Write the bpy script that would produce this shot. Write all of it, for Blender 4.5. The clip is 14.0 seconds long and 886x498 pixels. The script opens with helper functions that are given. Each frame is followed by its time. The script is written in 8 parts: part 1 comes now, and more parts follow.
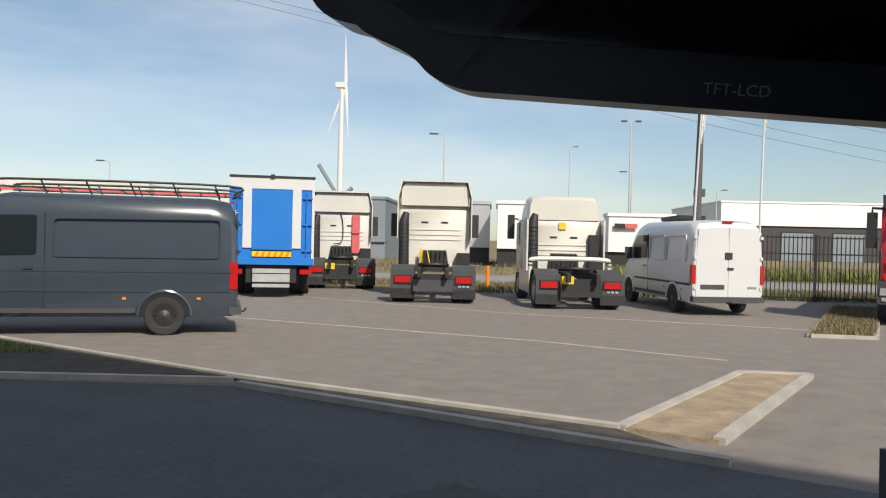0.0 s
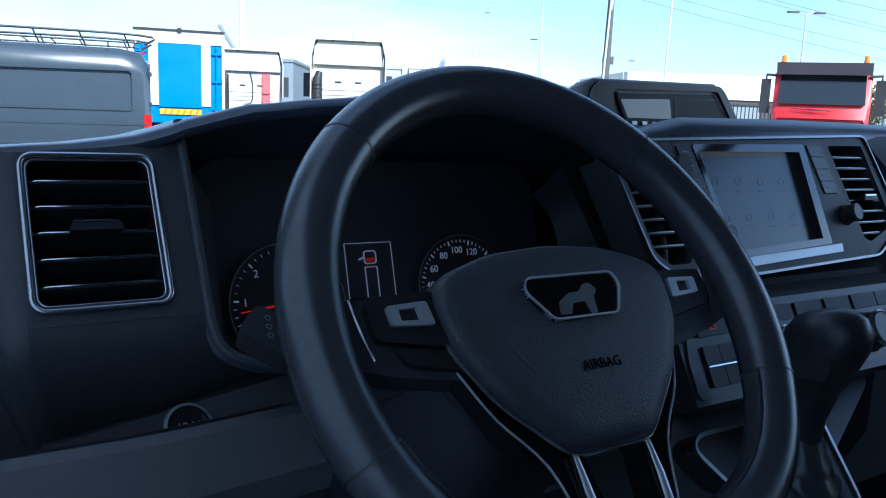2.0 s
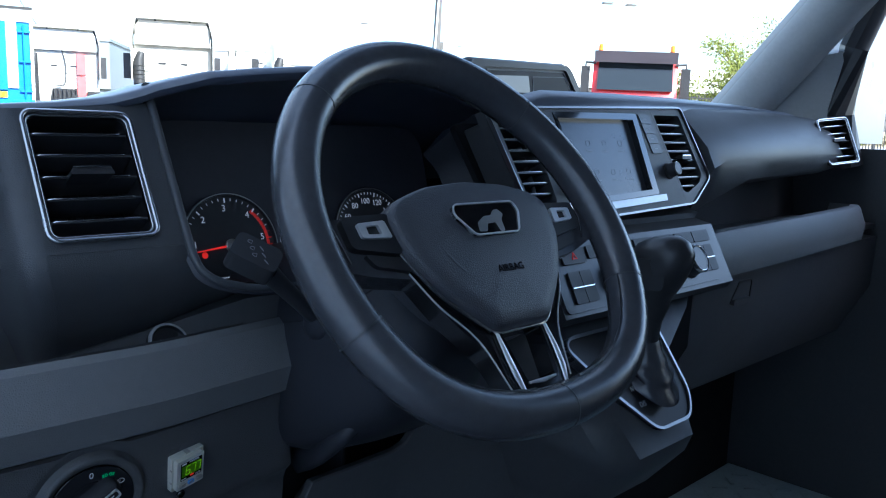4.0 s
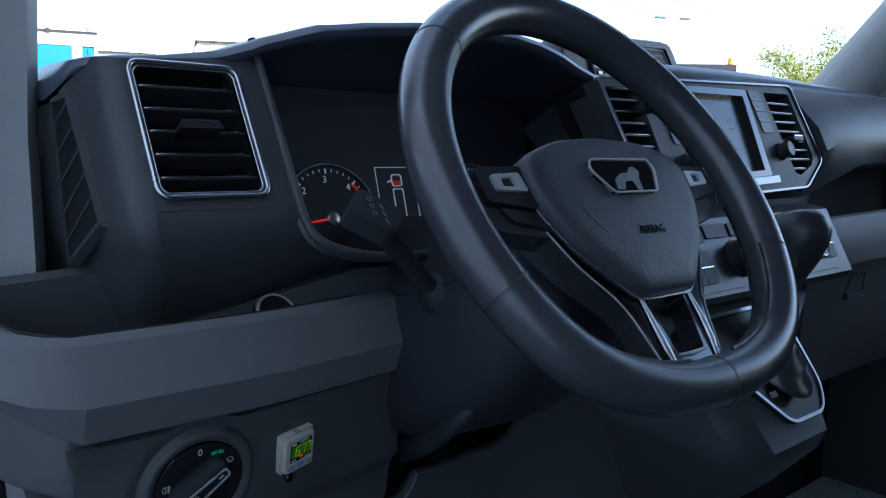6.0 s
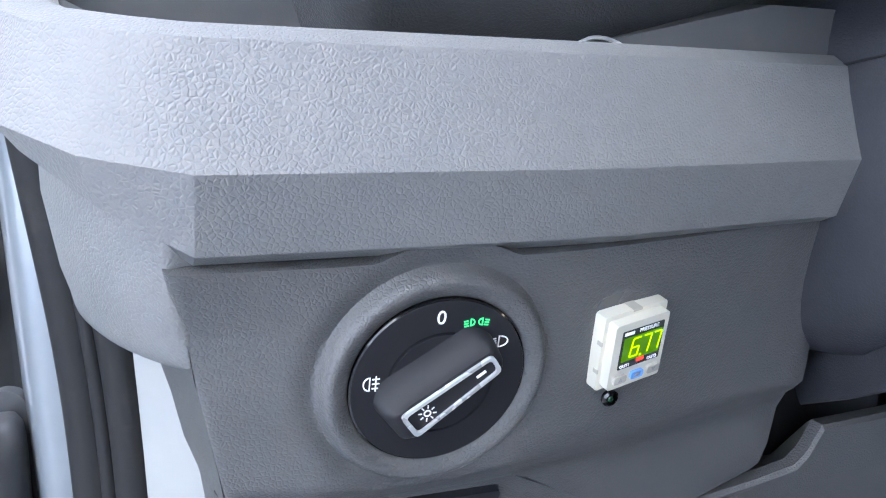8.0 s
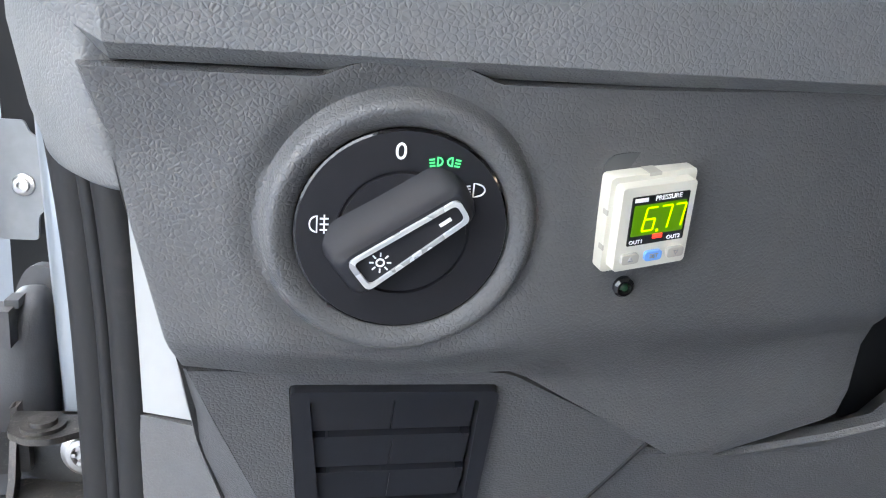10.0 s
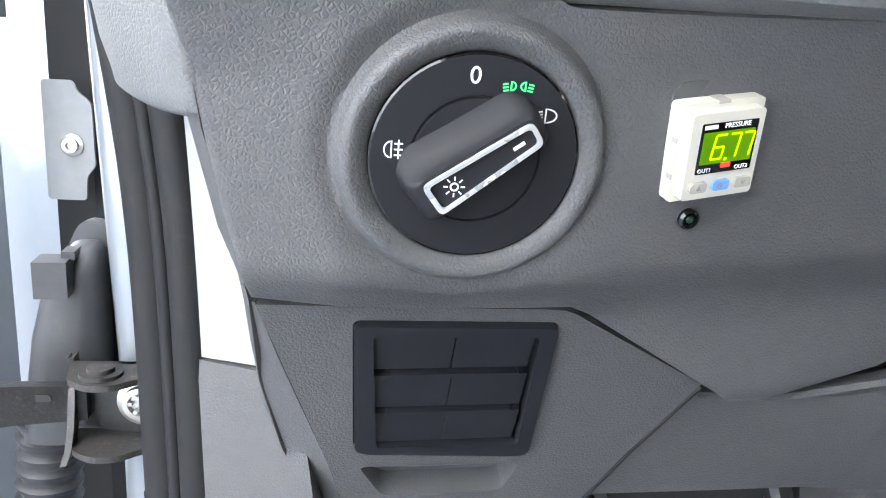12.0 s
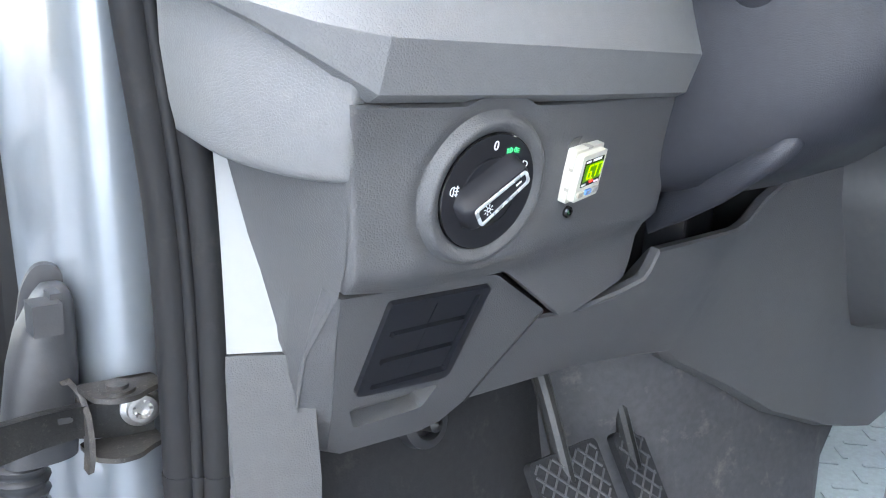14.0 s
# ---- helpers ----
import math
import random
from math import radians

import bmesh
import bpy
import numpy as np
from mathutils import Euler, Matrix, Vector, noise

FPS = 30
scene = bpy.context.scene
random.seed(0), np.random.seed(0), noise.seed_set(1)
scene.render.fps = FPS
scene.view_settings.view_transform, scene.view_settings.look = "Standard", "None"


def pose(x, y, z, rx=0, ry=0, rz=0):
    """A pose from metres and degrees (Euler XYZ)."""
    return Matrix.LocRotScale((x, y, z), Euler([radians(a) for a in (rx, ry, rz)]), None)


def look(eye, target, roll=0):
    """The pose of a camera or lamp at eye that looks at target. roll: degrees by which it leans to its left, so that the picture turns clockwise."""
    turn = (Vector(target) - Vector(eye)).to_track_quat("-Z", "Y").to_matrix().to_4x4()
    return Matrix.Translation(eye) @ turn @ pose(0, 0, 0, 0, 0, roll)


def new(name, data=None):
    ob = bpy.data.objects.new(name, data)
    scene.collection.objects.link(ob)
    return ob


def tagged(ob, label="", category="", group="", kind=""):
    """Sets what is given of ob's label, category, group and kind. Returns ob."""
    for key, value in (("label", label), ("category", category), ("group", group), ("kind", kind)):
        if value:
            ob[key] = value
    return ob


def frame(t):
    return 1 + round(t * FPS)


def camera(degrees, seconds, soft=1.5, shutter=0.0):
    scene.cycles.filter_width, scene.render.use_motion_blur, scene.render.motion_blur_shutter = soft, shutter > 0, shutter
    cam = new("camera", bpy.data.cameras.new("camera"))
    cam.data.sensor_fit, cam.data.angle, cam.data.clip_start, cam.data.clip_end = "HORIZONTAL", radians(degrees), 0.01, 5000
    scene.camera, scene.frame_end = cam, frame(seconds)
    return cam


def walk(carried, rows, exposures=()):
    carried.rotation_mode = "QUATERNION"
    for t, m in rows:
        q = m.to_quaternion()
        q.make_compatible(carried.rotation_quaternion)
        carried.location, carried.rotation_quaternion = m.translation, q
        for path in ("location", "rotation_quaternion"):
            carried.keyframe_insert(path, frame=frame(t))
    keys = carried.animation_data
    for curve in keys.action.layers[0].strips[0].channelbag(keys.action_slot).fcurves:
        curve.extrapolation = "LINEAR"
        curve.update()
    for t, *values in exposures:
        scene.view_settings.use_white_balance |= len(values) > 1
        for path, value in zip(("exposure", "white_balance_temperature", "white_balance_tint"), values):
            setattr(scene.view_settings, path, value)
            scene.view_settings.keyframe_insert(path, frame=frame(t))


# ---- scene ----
cam = camera(57.4, 14.0, 1.1)
PATH = [
    (0, (0.07, 0.025, 1.80), (0.967, 1.812, 1.829), 1.4),
    (0.5, (-0.035, -0.082, 1.652), (0.975, 1.643, 1.582), 1.9),
    (1, (-0.186, -0.199, 1.617), (0.866, 1.498, 1.513), 2.0),
    (1.5, (-0.274, -0.265, 1.551), (0.796, 1.418, 1.395), 2.0),
    (2, (-0.321, -0.347, 1.531), (0.769, 1.306, 1.248), 2.1),
    (2.5, (-0.369, -0.393, 1.519), (0.841, 1.166, 1.196), 2.4),
    (3, (-0.413, -0.417, 1.516), (0.923, 1.031, 1.175), 2.5),
    (3.2, (-0.43, -0.416, 1.512), (0.936, 1.005, 1.169), 2.4),
    (5.3, (-0.473, -0.413, 1.508), (0.939, 0.981, 1.255), 1.5),
    (5.5, (-0.472, -0.393, 1.494), (0.931, 1.01, 1.241), 1.5),
    (6, (-0.469, -0.343, 1.461), (0.842, 1.143, 1.195), 1.4),
    (6.5, (-0.469, -0.267, 1.426), (0.702, 1.329, 1.139), 1.4),
    (7, (-0.453, -0.189, 1.413), (0.616, 1.465, 1.067), 1.6),
    (7.5, (-0.391, -0.12, 1.376), (0.542, 1.605, 0.979), 1.4),
    (8, (-0.342, -0.088, 1.333), (0.38, 1.724, 0.891), 2.0),
    (8.2, (-0.327, -0.085, 1.32), (0.352, 1.739, 0.857), 2.3),
    (10.3, (-0.283, -0.076, 1.278), (0.072, 1.833, 0.799), 3.5),
    (10.5, (-0.286, -0.074, 1.272), (0.058, 1.836, 0.79), 3.5),
    (11, (-0.284, -0.074, 1.255), (0.057, 1.833, 0.759), 3.4),
    (11.5, (-0.283, -0.075, 1.252), (0.067, 1.829, 0.749), 3.2),
    (12, (-0.299, -0.083, 1.266), (0.047, 1.821, 0.763), 3.0),
    (12.5, (-0.318, -0.086, 1.271), (0.25, 1.765, 0.771), 3.8),
    (13, (-0.359, -0.099, 1.272), (0.476, 1.65, 0.777), 3.7),
    (13.5, (-0.453, -0.139, 1.289), (0.663, 1.447, 0.8), 3.3),
    (14, (-0.522, -0.139, 1.305), (0.752, 1.317, 0.8), 3.3),
]
EXPO = [(0.0, 0.42, 6700, 12), (0.5, 0.5, 6700, 12), (1.0, 0.66, 6500, 11), (1.5, 0.95, 5900, 8), (2.0, 1.35, 5000, 5), (2.5, 1.95, 5050, 5), (3.0, 2.38, 5250, 6), (5.5, 2.28, 5550, 7), (6.0, 2.15, 5650, 8), (6.5, 4.12, 6700, 16), (7.0, 5.15, 6950, 16), (8.0, 5.32, 7250, 15), (10.5, 5.52, 8250, 14), (12.0, 5.80, 8250, 14), (12.5, 5.92, 8200, 14), (14.0, 5.60, 7850, 13)]
walk(cam, [(t, look(eye, target, roll)) for t, eye, target, roll in PATH], EXPO)

# the parking lot's frame: it falls a little against the van that the camera is in
LOT = Matrix(((0.8634, 0.50434, -0.01365, -0.0114), (-0.50453, 0.86308, -0.02335, -0.0413), (0.0, 0.02705, 0.99963, -0.0975), (0, 0, 0, 1)))

# ---- light ----
TO_SUN = (LOT.to_3x3() @ Vector((0.345, -0.682, 0.643))).normalized()
sky_world = bpy.data.worlds.new("sky")
scene.world = sky_world
sky_world.use_nodes = True
wn = sky_world.node_tree.nodes
wl = sky_world.node_tree.links
wn.clear()
sky = wn.new("ShaderNodeTexSky")
sky.sky_type = "NISHITA"
sky.sun_disc = False
sky.sun_elevation = math.asin(TO_SUN.z)
sky.sun_rotation = math.atan2(TO_SUN.x, TO_SUN.y)
sky.air_density, sky.dust_density, sky.ozone_density = 1.0, 1.2, 1.5
# thin high cloud
wco = wn.new("ShaderNodeTexCoord")
wmap = wn.new("ShaderNodeMapping")
wmap.inputs["Scale"].default_value = (1.2, 1.2, 5.0)
wno = wn.new("ShaderNodeTexNoise")
wno.inputs["Scale"].default_value = 1.6
wno.inputs["Detail"].default_value = 7
wno.inputs["Roughness"].default_value = 0.55
wrmp = wn.new("ShaderNodeMapRange")
wrmp.inputs["From Min"].default_value = 0.42
wrmp.inputs["From Max"].default_value = 0.75
wrmp.inputs["To Max"].default_value = 0.55
wmix = wn.new("ShaderNodeMix")
wmix.data_type = "RGBA"
wmix.inputs["B"].default_value = (7.5, 7.8, 8.2, 1)
wbg = wn.new("ShaderNodeBackground")
wbg.inputs["Strength"].default_value = 0.13
wout = wn.new("ShaderNodeOutputWorld")
wl.new(wco.outputs["Generated"], wmap.inputs["Vector"])
wl.new(wmap.outputs["Vector"], wno.inputs["Vector"])
wl.new(wno.outputs["Fac"], wrmp.inputs["Value"])
wl.new(wrmp.outputs["Result"], wmix.inputs["Factor"])
wl.new(sky.outputs["Color"], wmix.inputs["A"])
wl.new(wmix.outputs["Result"], wbg.inputs["Color"])
wl.new(wbg.outputs["Background"], wout.inputs["Surface"])
sun = new("sun", bpy.data.lights.new("sun", "SUN"))
sun.data.energy, sun.data.angle, sun.data.color = 4.6, radians(0.53), (1.0, 0.955, 0.88)
sun.matrix_world = look(TO_SUN * 50, (0, 0, 0))


# ---- materials ----
def material(name, color, rough=0.5, metal=0.0, vary=0.12, scale=6.0, bump=0.0, bump_scale=300.0, grain="noise", spec=0.5, wear=0.0, emit=None, coat=0.0, per=0.0):
    m = bpy.data.materials.new(name)
    m.use_nodes = True
    n, l = m.node_tree.nodes, m.node_tree.links
    b = n["Principled BSDF"]
    b.inputs["Metallic"].default_value = metal
    b.inputs["Specular IOR Level"].default_value = spec
    b.inputs["Coat Weight"].default_value = coat
    b.inputs["Coat Roughness"].default_value = 0.05
    co = n.new("ShaderNodeTexCoord")
    big = n.new("ShaderNodeTexNoise")
    big.inputs["Scale"].default_value = scale
    big.inputs["Detail"].default_value = 6
    big.inputs["Roughness"].default_value = 0.6
    l.new(co.outputs["Object"], big.inputs["Vector"])
    ramp = n.new("ShaderNodeMapRange")
    ramp.inputs["From Min"].default_value, ramp.inputs["From Max"].default_value = 0.3, 0.7
    ramp.inputs["To Min"].default_value, ramp.inputs["To Max"].default_value = 1 - vary, 1 + vary
    l.new(big.outputs["Fac"], ramp.inputs["Value"])
    fine = n.new("ShaderNodeTexNoise")
    fine.inputs["Scale"].default_value = scale * 23
    fine.inputs["Detail"].default_value = 3
    l.new(co.outputs["Object"], fine.inputs["Vector"])
    ramp2 = n.new("ShaderNodeMapRange")
    ramp2.inputs["From Min"].default_value, ramp2.inputs["From Max"].default_value = 0.3, 0.7
    ramp2.inputs["To Min"].default_value, ramp2.inputs["To Max"].default_value = 1 - vary * 0.6, 1 + vary * 0.6
    l.new(fine.outputs["Fac"], ramp2.inputs["Value"])
    mul = n.new("ShaderNodeMath")
    mul.operation = "MULTIPLY"
    l.new(ramp.outputs["Result"], mul.inputs[0])
    l.new(ramp2.outputs["Result"], mul.inputs[1])
    if per:
        oi = n.new("ShaderNodeObjectInfo")
        pr = n.new("ShaderNodeMapRange")
        pr.inputs["To Min"].default_value, pr.inputs["To Max"].default_value = 1 - per, 1 + per
        l.new(oi.outputs["Random"], pr.inputs["Value"])
        mul2 = n.new("ShaderNodeMath")
        mul2.operation = "MULTIPLY"
        l.new(mul.outputs[0], mul2.inputs[0])
        l.new(pr.outputs["Result"], mul2.inputs[1])
        mul = mul2
    tint = n.new("ShaderNodeMix")
    tint.data_type, tint.blend_type = "RGBA", "MULTIPLY"
    tint.inputs["Factor"].default_value = 1.0
    tint.inputs["A"].default_value = (*color, 1)
    l.new(mul.outputs[0], tint.inputs["B"])
    last = tint.outputs["Result"]
    if wear:
        wr = n.new("ShaderNodeTexNoise")
        wr.inputs["Scale"].default_value = scale * 4.7
        wr.inputs["Detail"].default_value = 9
        wr.inputs["Roughness"].default_value = 0.75
        l.new(co.outputs["Object"], wr.inputs["Vector"])
        wm = n.new("ShaderNodeMapRange")
        wm.inputs["From Min"].default_value, wm.inputs["From Max"].default_value = 0.56, 0.72
        wm.inputs["To Max"].default_value = wear
        l.new(wr.outputs["Fac"], wm.inputs["Value"])
        wx = n.new("ShaderNodeMix")
        wx.data_type = "RGBA"
        wx.inputs["B"].default_value = (0.30, 0.27, 0.23, 1)
        l.new(wm.outputs["Result"], wx.inputs["Factor"])
        l.new(last, wx.inputs["A"])
        last = wx.outputs["Result"]
    l.new(last, b.inputs["Base Color"])
    rr = n.new("ShaderNodeMapRange")
    rr.inputs["From Min"].default_value, rr.inputs["From Max"].default_value = 0.3, 0.7
    rr.inputs["To Min"].default_value, rr.inputs["To Max"].default_value = max(0.02, rough * 0.88), min(1, rough * 1.12)
    l.new(big.outputs["Fac"], rr.inputs["Value"])
    l.new(rr.outputs["Result"], b.inputs["Roughness"])
    if bump:
        bp = n.new("ShaderNodeBump")
        bp.inputs["Strength"].default_value = bump
        if grain == "leather":
            warp = n.new("ShaderNodeTexNoise")
            warp.inputs["Scale"].default_value = bump_scale * 0.45
            l.new(co.outputs["Object"], warp.inputs["Vector"])
            add = n.new("ShaderNodeVectorMath")
            add.operation = "MULTIPLY_ADD"
            l.new(warp.outputs["Color"], add.inputs[0])
            add.inputs[1].default_value = (0.5 / bump_scale,) * 3
            l.new(co.outputs["Object"], add.inputs[2])
            vo = n.new("ShaderNodeTexVoronoi")
            vo.feature = "DISTANCE_TO_EDGE"
            vo.inputs["Scale"].default_value = bump_scale
            l.new(add.outputs["Vector"], vo.inputs["Vector"])
            sm = n.new("ShaderNodeMapRange")
            sm.interpolation_type = "SMOOTHSTEP"
            sm.inputs["From Max"].default_value = 0.27
            l.new(vo.outputs["Distance"], sm.inputs["Value"])
            swell = n.new("ShaderNodeMath")
            swell.operation = "MULTIPLY_ADD"
            swell.inputs[1].default_value = 0.8
            l.new(warp.outputs["Fac"], swell.inputs[0])
            l.new(sm.outputs["Result"], swell.inputs[2])
            bp.inputs["Distance"].default_value = 0.22 / bump_scale
            l.new(swell.outputs[0], bp.inputs["Height"])
        else:
            no = n.new("ShaderNodeTexNoise")
            no.inputs["Scale"].default_value = bump_scale
            no.inputs["Detail"].default_value = 5
            l.new(co.outputs["Object"], no.inputs["Vector"])
            bp.inputs["Distance"].default_value = 0.5 / bump_scale
            l.new(no.outputs["Fac"], bp.inputs["Height"])
        l.new(bp.outputs["Normal"], b.inputs["Normal"])
    if emit:
        b.inputs["Emission Color"].default_value = (*emit[0], 1)
        b.inputs["Emission Strength"].default_value = emit[1]
    return m


def clear_glass(name, color=(1, 1, 1), rough=0.0, ior=1.45):
    """A thin pane: light passes straight, and it mirrors by its Fresnel gloss."""
    m = bpy.data.materials.new(name)
    m.use_nodes = True
    n, l = m.node_tree.nodes, m.node_tree.links
    n.clear()
    tr, gl, mx, out = n.new("ShaderNodeBsdfTransparent"), n.new("ShaderNodeBsdfGlossy"), n.new("ShaderNodeMixShader"), n.new("ShaderNodeOutputMaterial")
    tr.inputs["Color"].default_value = (*color, 1)
    gl.inputs["Roughness"].default_value = rough
    lw, pw, ma = n.new("ShaderNodeLayerWeight"), n.new("ShaderNodeMath"), n.new("ShaderNodeMath")
    lw.inputs["Blend"].default_value = 0.5
    pw.operation, ma.operation = "POWER", "MULTIPLY_ADD"
    pw.inputs[1].default_value = 5.0
    ma.inputs[1].default_value, ma.inputs[2].default_value = 0.9, 0.05
    l.new(lw.outputs["Facing"], pw.inputs[0])
    l.new(pw.outputs[0], ma.inputs[0])
    l.new(ma.outputs[0], mx.inputs[0])
    l.new(tr.outputs[0], mx.inputs[1])
    l.new(gl.outputs[0], mx.inputs[2])
    l.new(mx.outputs[0], out.inputs["Surface"])
    return m


M_GREY = material("grained grey plastic", (0.085, 0.085, 0.087), 0.5, bump=0.40, bump_scale=620, grain="leather", vary=0.06, spec=0.45, wear=0.04)
M_LIGHT = material("grained light grey plastic", (0.155, 0.157, 0.158), 0.55, bump=0.38, bump_scale=590, grain="leather", vary=0.05, spec=0.45, wear=0.03)
M_SMOOTHGREY = material("fine grey plastic", (0.070, 0.071, 0.074), 0.5, bump=0.2, bump_scale=1400, vary=0.07, wear=0.05)
M_DARK = material("grained charcoal plastic", (0.062, 0.063, 0.067), 0.42, bump=0.36, bump_scale=620, grain="leather", vary=0.08, wear=0.03)
# charcoal raised and blued: the sky's sheen is put into the base colour
M_TOP = material("smooth charcoal dash top with painted sky sheen", (0.092, 0.104, 0.138), 0.3, bump=0.12, bump_scale=520, grain="leather", vary=0.08, spec=0.85, wear=0.02)
M_KNOB = material("matt knob plastic", (0.016, 0.016, 0.019), 0.5, bump=0.05, bump_scale=2200, vary=0.08, spec=0.22)
# same charcoal plastic as the vent pod, darkened for the column's shade
M_COLUMN = material("charcoal column plastic darkened for shade", (0.027, 0.028, 0.034), 0.45, bump=0.22, bump_scale=620, grain="leather", vary=0.08, spec=0.3)
M_BLACK = material("matt black plastic", (0.038, 0.038, 0.041), 0.34, bump=0.12, bump_scale=1500, vary=0.1)
M_SWITCH = material("switch black plastic", (0.018, 0.018, 0.020), 0.5, bump=0.1, bump_scale=1800, vary=0.08)
M_BLANK = material("deep black switch blank", (0.013, 0.014, 0.018), 0.42, bump=0.1, bump_scale=1800, vary=0.08, spec=0.5)
M_DULLCHROME = material("brushed dark chrome", (0.34, 0.35, 0.37), 0.36, metal=1.0, vary=0.05)
# black board and recess, lifted in colour to hold veiling glare
M_BOARD = material("unlit instrument board lifted for glare", (0.036, 0.036, 0.044), 0.5, vary=0.1)
M_VENTCHROME = material("worn satin chrome", (0.62, 0.63, 0.65), 0.26, metal=1.0, vary=0.04)
M_BOOT = material("dusty boot rubber", (0.036, 0.037, 0.040), 0.5, bump=0.15, bump_scale=900, vary=0.15, wear=0.05)
M_BRACKET = material("dull primed steel", (0.20, 0.21, 0.22), 0.55, vary=0.1)
M_AIRBAG = material("grained black airbag cover", (0.060, 0.061, 0.070), 0.36, bump=0.4, bump_scale=520, grain="leather", vary=0.08)
# near black for joints, and for shade painted into cavities and gaps
M_VOID = material("near black joints and cavity shade", (0.006, 0.006, 0.007), 0.7, vary=0.1)
M_LEATHER = material("black leather", (0.062, 0.063, 0.070), 0.25, bump=0.1, bump_scale=1100, grain="leather", vary=0.12, spec=0.9)
M_GLOSS = material("piano black plastic", (0.006, 0.006, 0.007), 0.08, vary=0.1, coat=0.5)
M_CHROME = material("satin chrome", (0.78, 0.79, 0.80), 0.2, metal=1.0, vary=0.03)
M_SATIN = material("soft satin chrome", (0.80, 0.81, 0.82), 0.36, metal=0.6, vary=0.03)
M_KNOBTRIM = material("polished knob trim", (0.60, 0.61, 0.62), 0.28, metal=0.45, vary=0.03)
M_STEEL = material("zinc plated steel", (0.5, 0.49, 0.47), 0.35, metal=1.0, vary=0.1, scale=40, bump=0.1, bump_scale=700)
M_GREASY = material("greasy black steel", (0.016, 0.016, 0.016), 0.35, vary=0.4, scale=60, wear=0.18, bump=0.2, bump_scale=500)
M_RUBBER = material("door seal rubber", (0.012, 0.012, 0.013), 0.65, bump=0.15, bump_scale=1600, vary=0.12, wear=0.04, spec=0.25)
M_SILVER = material("silver car paint", (0.195, 0.217, 0.24), 0.34, metal=0.4, vary=0.03, coat=0.6, bump=0.02, bump_scale=2500)
M_PILLAR = material("woven light grey trim", (0.46, 0.46, 0.445), 0.8, bump=0.35, bump_scale=1100, vary=0.05)
M_WHITETRIM = material("pale trim plastic", (0.27, 0.275, 0.275), 0.5, vary=0.03, bump=0.08, bump_scale=1200)
M_IVORY = material("ivory instrument plastic", (0.56, 0.54, 0.465), 0.4, vary=0.03)
M_WHITE = material("white print", (0.8, 0.8, 0.8), 0.5, vary=0.02)
M_GREYPRINT = material("grey print", (0.25, 0.25, 0.26), 0.5, vary=0.02)
M_FAINT = material("faint screen print", (0.075, 0.077, 0.085), 0.35, vary=0.02)
M_GREEN = material("green lit symbol", (0.02, 0.3, 0.1), 0.5, emit=((0.0, 0.62, 0.2), 0.05))
M_LCDG = material("green lit display", (0.03, 0.08, 0.0), 0.4, emit=((0.05, 0.22, 0.0), 0.02))
M_LCDY = material("yellow green lit digit", (0.2, 0.4, 0.0), 0.4, emit=((0.38, 0.95, 0.0), 0.05))
M_REDLIT = material("red lit mark", (0.4, 0.01, 0.01), 0.4, emit=((1.0, 0.03, 0.02), 0.09))
M_DIALMARK = material("lit dial marking", (0.6, 0.6, 0.62), 0.5, emit=((0.8, 0.85, 1.0), 0.04))
M_REDMARK = material("red dial marking", (0.5, 0.02, 0.015), 0.5, emit=((1.0, 0.03, 0.02), 0.03))
M_BLUEBTN = material("blue button plastic", (0.12, 0.32, 0.68), 0.45, vary=0.03)
M_GREYBTN = material("warm grey button plastic", (0.36, 0.34, 0.30), 0.5, vary=0.03)
M_SCREEN = material("matt touch screen", (0.035, 0.037, 0.045), 0.22, vary=0.12, scale=14, spec=0.6)
M_CLEAR = clear_glass("tinted windshield glass", (0.77, 0.765, 0.73))
M_FLOOR = material("tread plate floor covering", (0.36, 0.44, 0.45), 0.55, vary=0.12, wear=0.12)
M_MAT = material("dusty black floor mat", (0.018, 0.018, 0.020), 0.85, bump=0.4, bump_scale=500, vary=0.25, wear=0.10)
M_HEADLINER = material("grey felt headliner", (0.20, 0.20, 0.20), 0.95, bump=0.3, bump_scale=700, vary=0.05)
M_SEAT = material("dark seat cloth", (0.03, 0.032, 0.036), 0.9, bump=0.4, bump_scale=900, vary=0.15)


# ---- building helpers ----
def finish(name, bm, mat, smooth=35):
    bmesh.ops.recalc_face_normals(bm, faces=bm.faces)
    me = bpy.data.meshes.new(name)
    bm.to_mesh(me)
    bm.free()
    me.materials.append(mat)
    if smooth:
        me.shade_smooth()
        me.set_sharp_from_angle(angle=radians(smooth))
    return me


def thing(name, base=(0, 0, 0), label="", category="", group="", m=None, kind=""):
    """A top-level Empty. base: its foot, for parts given in the van's own coordinates; m: its pose, for parts given in their own."""
    ob = new(name)
    ob.empty_display_size = 0.05
    ob.matrix_basis = m if m is not None else Matrix.Translation(base)
    return tagged(ob, label, category, group, kind)


def part(name, bm, mat, parent, label="", smooth=35, m=None):
    """One mesh under a thing (world coordinates for things of the van, local ones with m or for posed things)."""
    ob = new(name, bm if isinstance(bm, bpy.types.Mesh) else finish(name, bm, mat, smooth))
    if parent is not None:
        ob.parent = parent
        if parent.parent is None and parent.type == "EMPTY" and parent.name not in POSED:
            ob.matrix_parent_inverse = parent.matrix_basis.inverted()
    if m is not None:
        ob.matrix_basis = m
    return tagged(ob, label) if label else ob


POSED = set()


def posed(name, m, label="", category="", group="", kind=""):
    ob = thing(name, label=label, category=category, group=group, m=m, kind=kind)
    POSED.add(ob.name)
    return ob


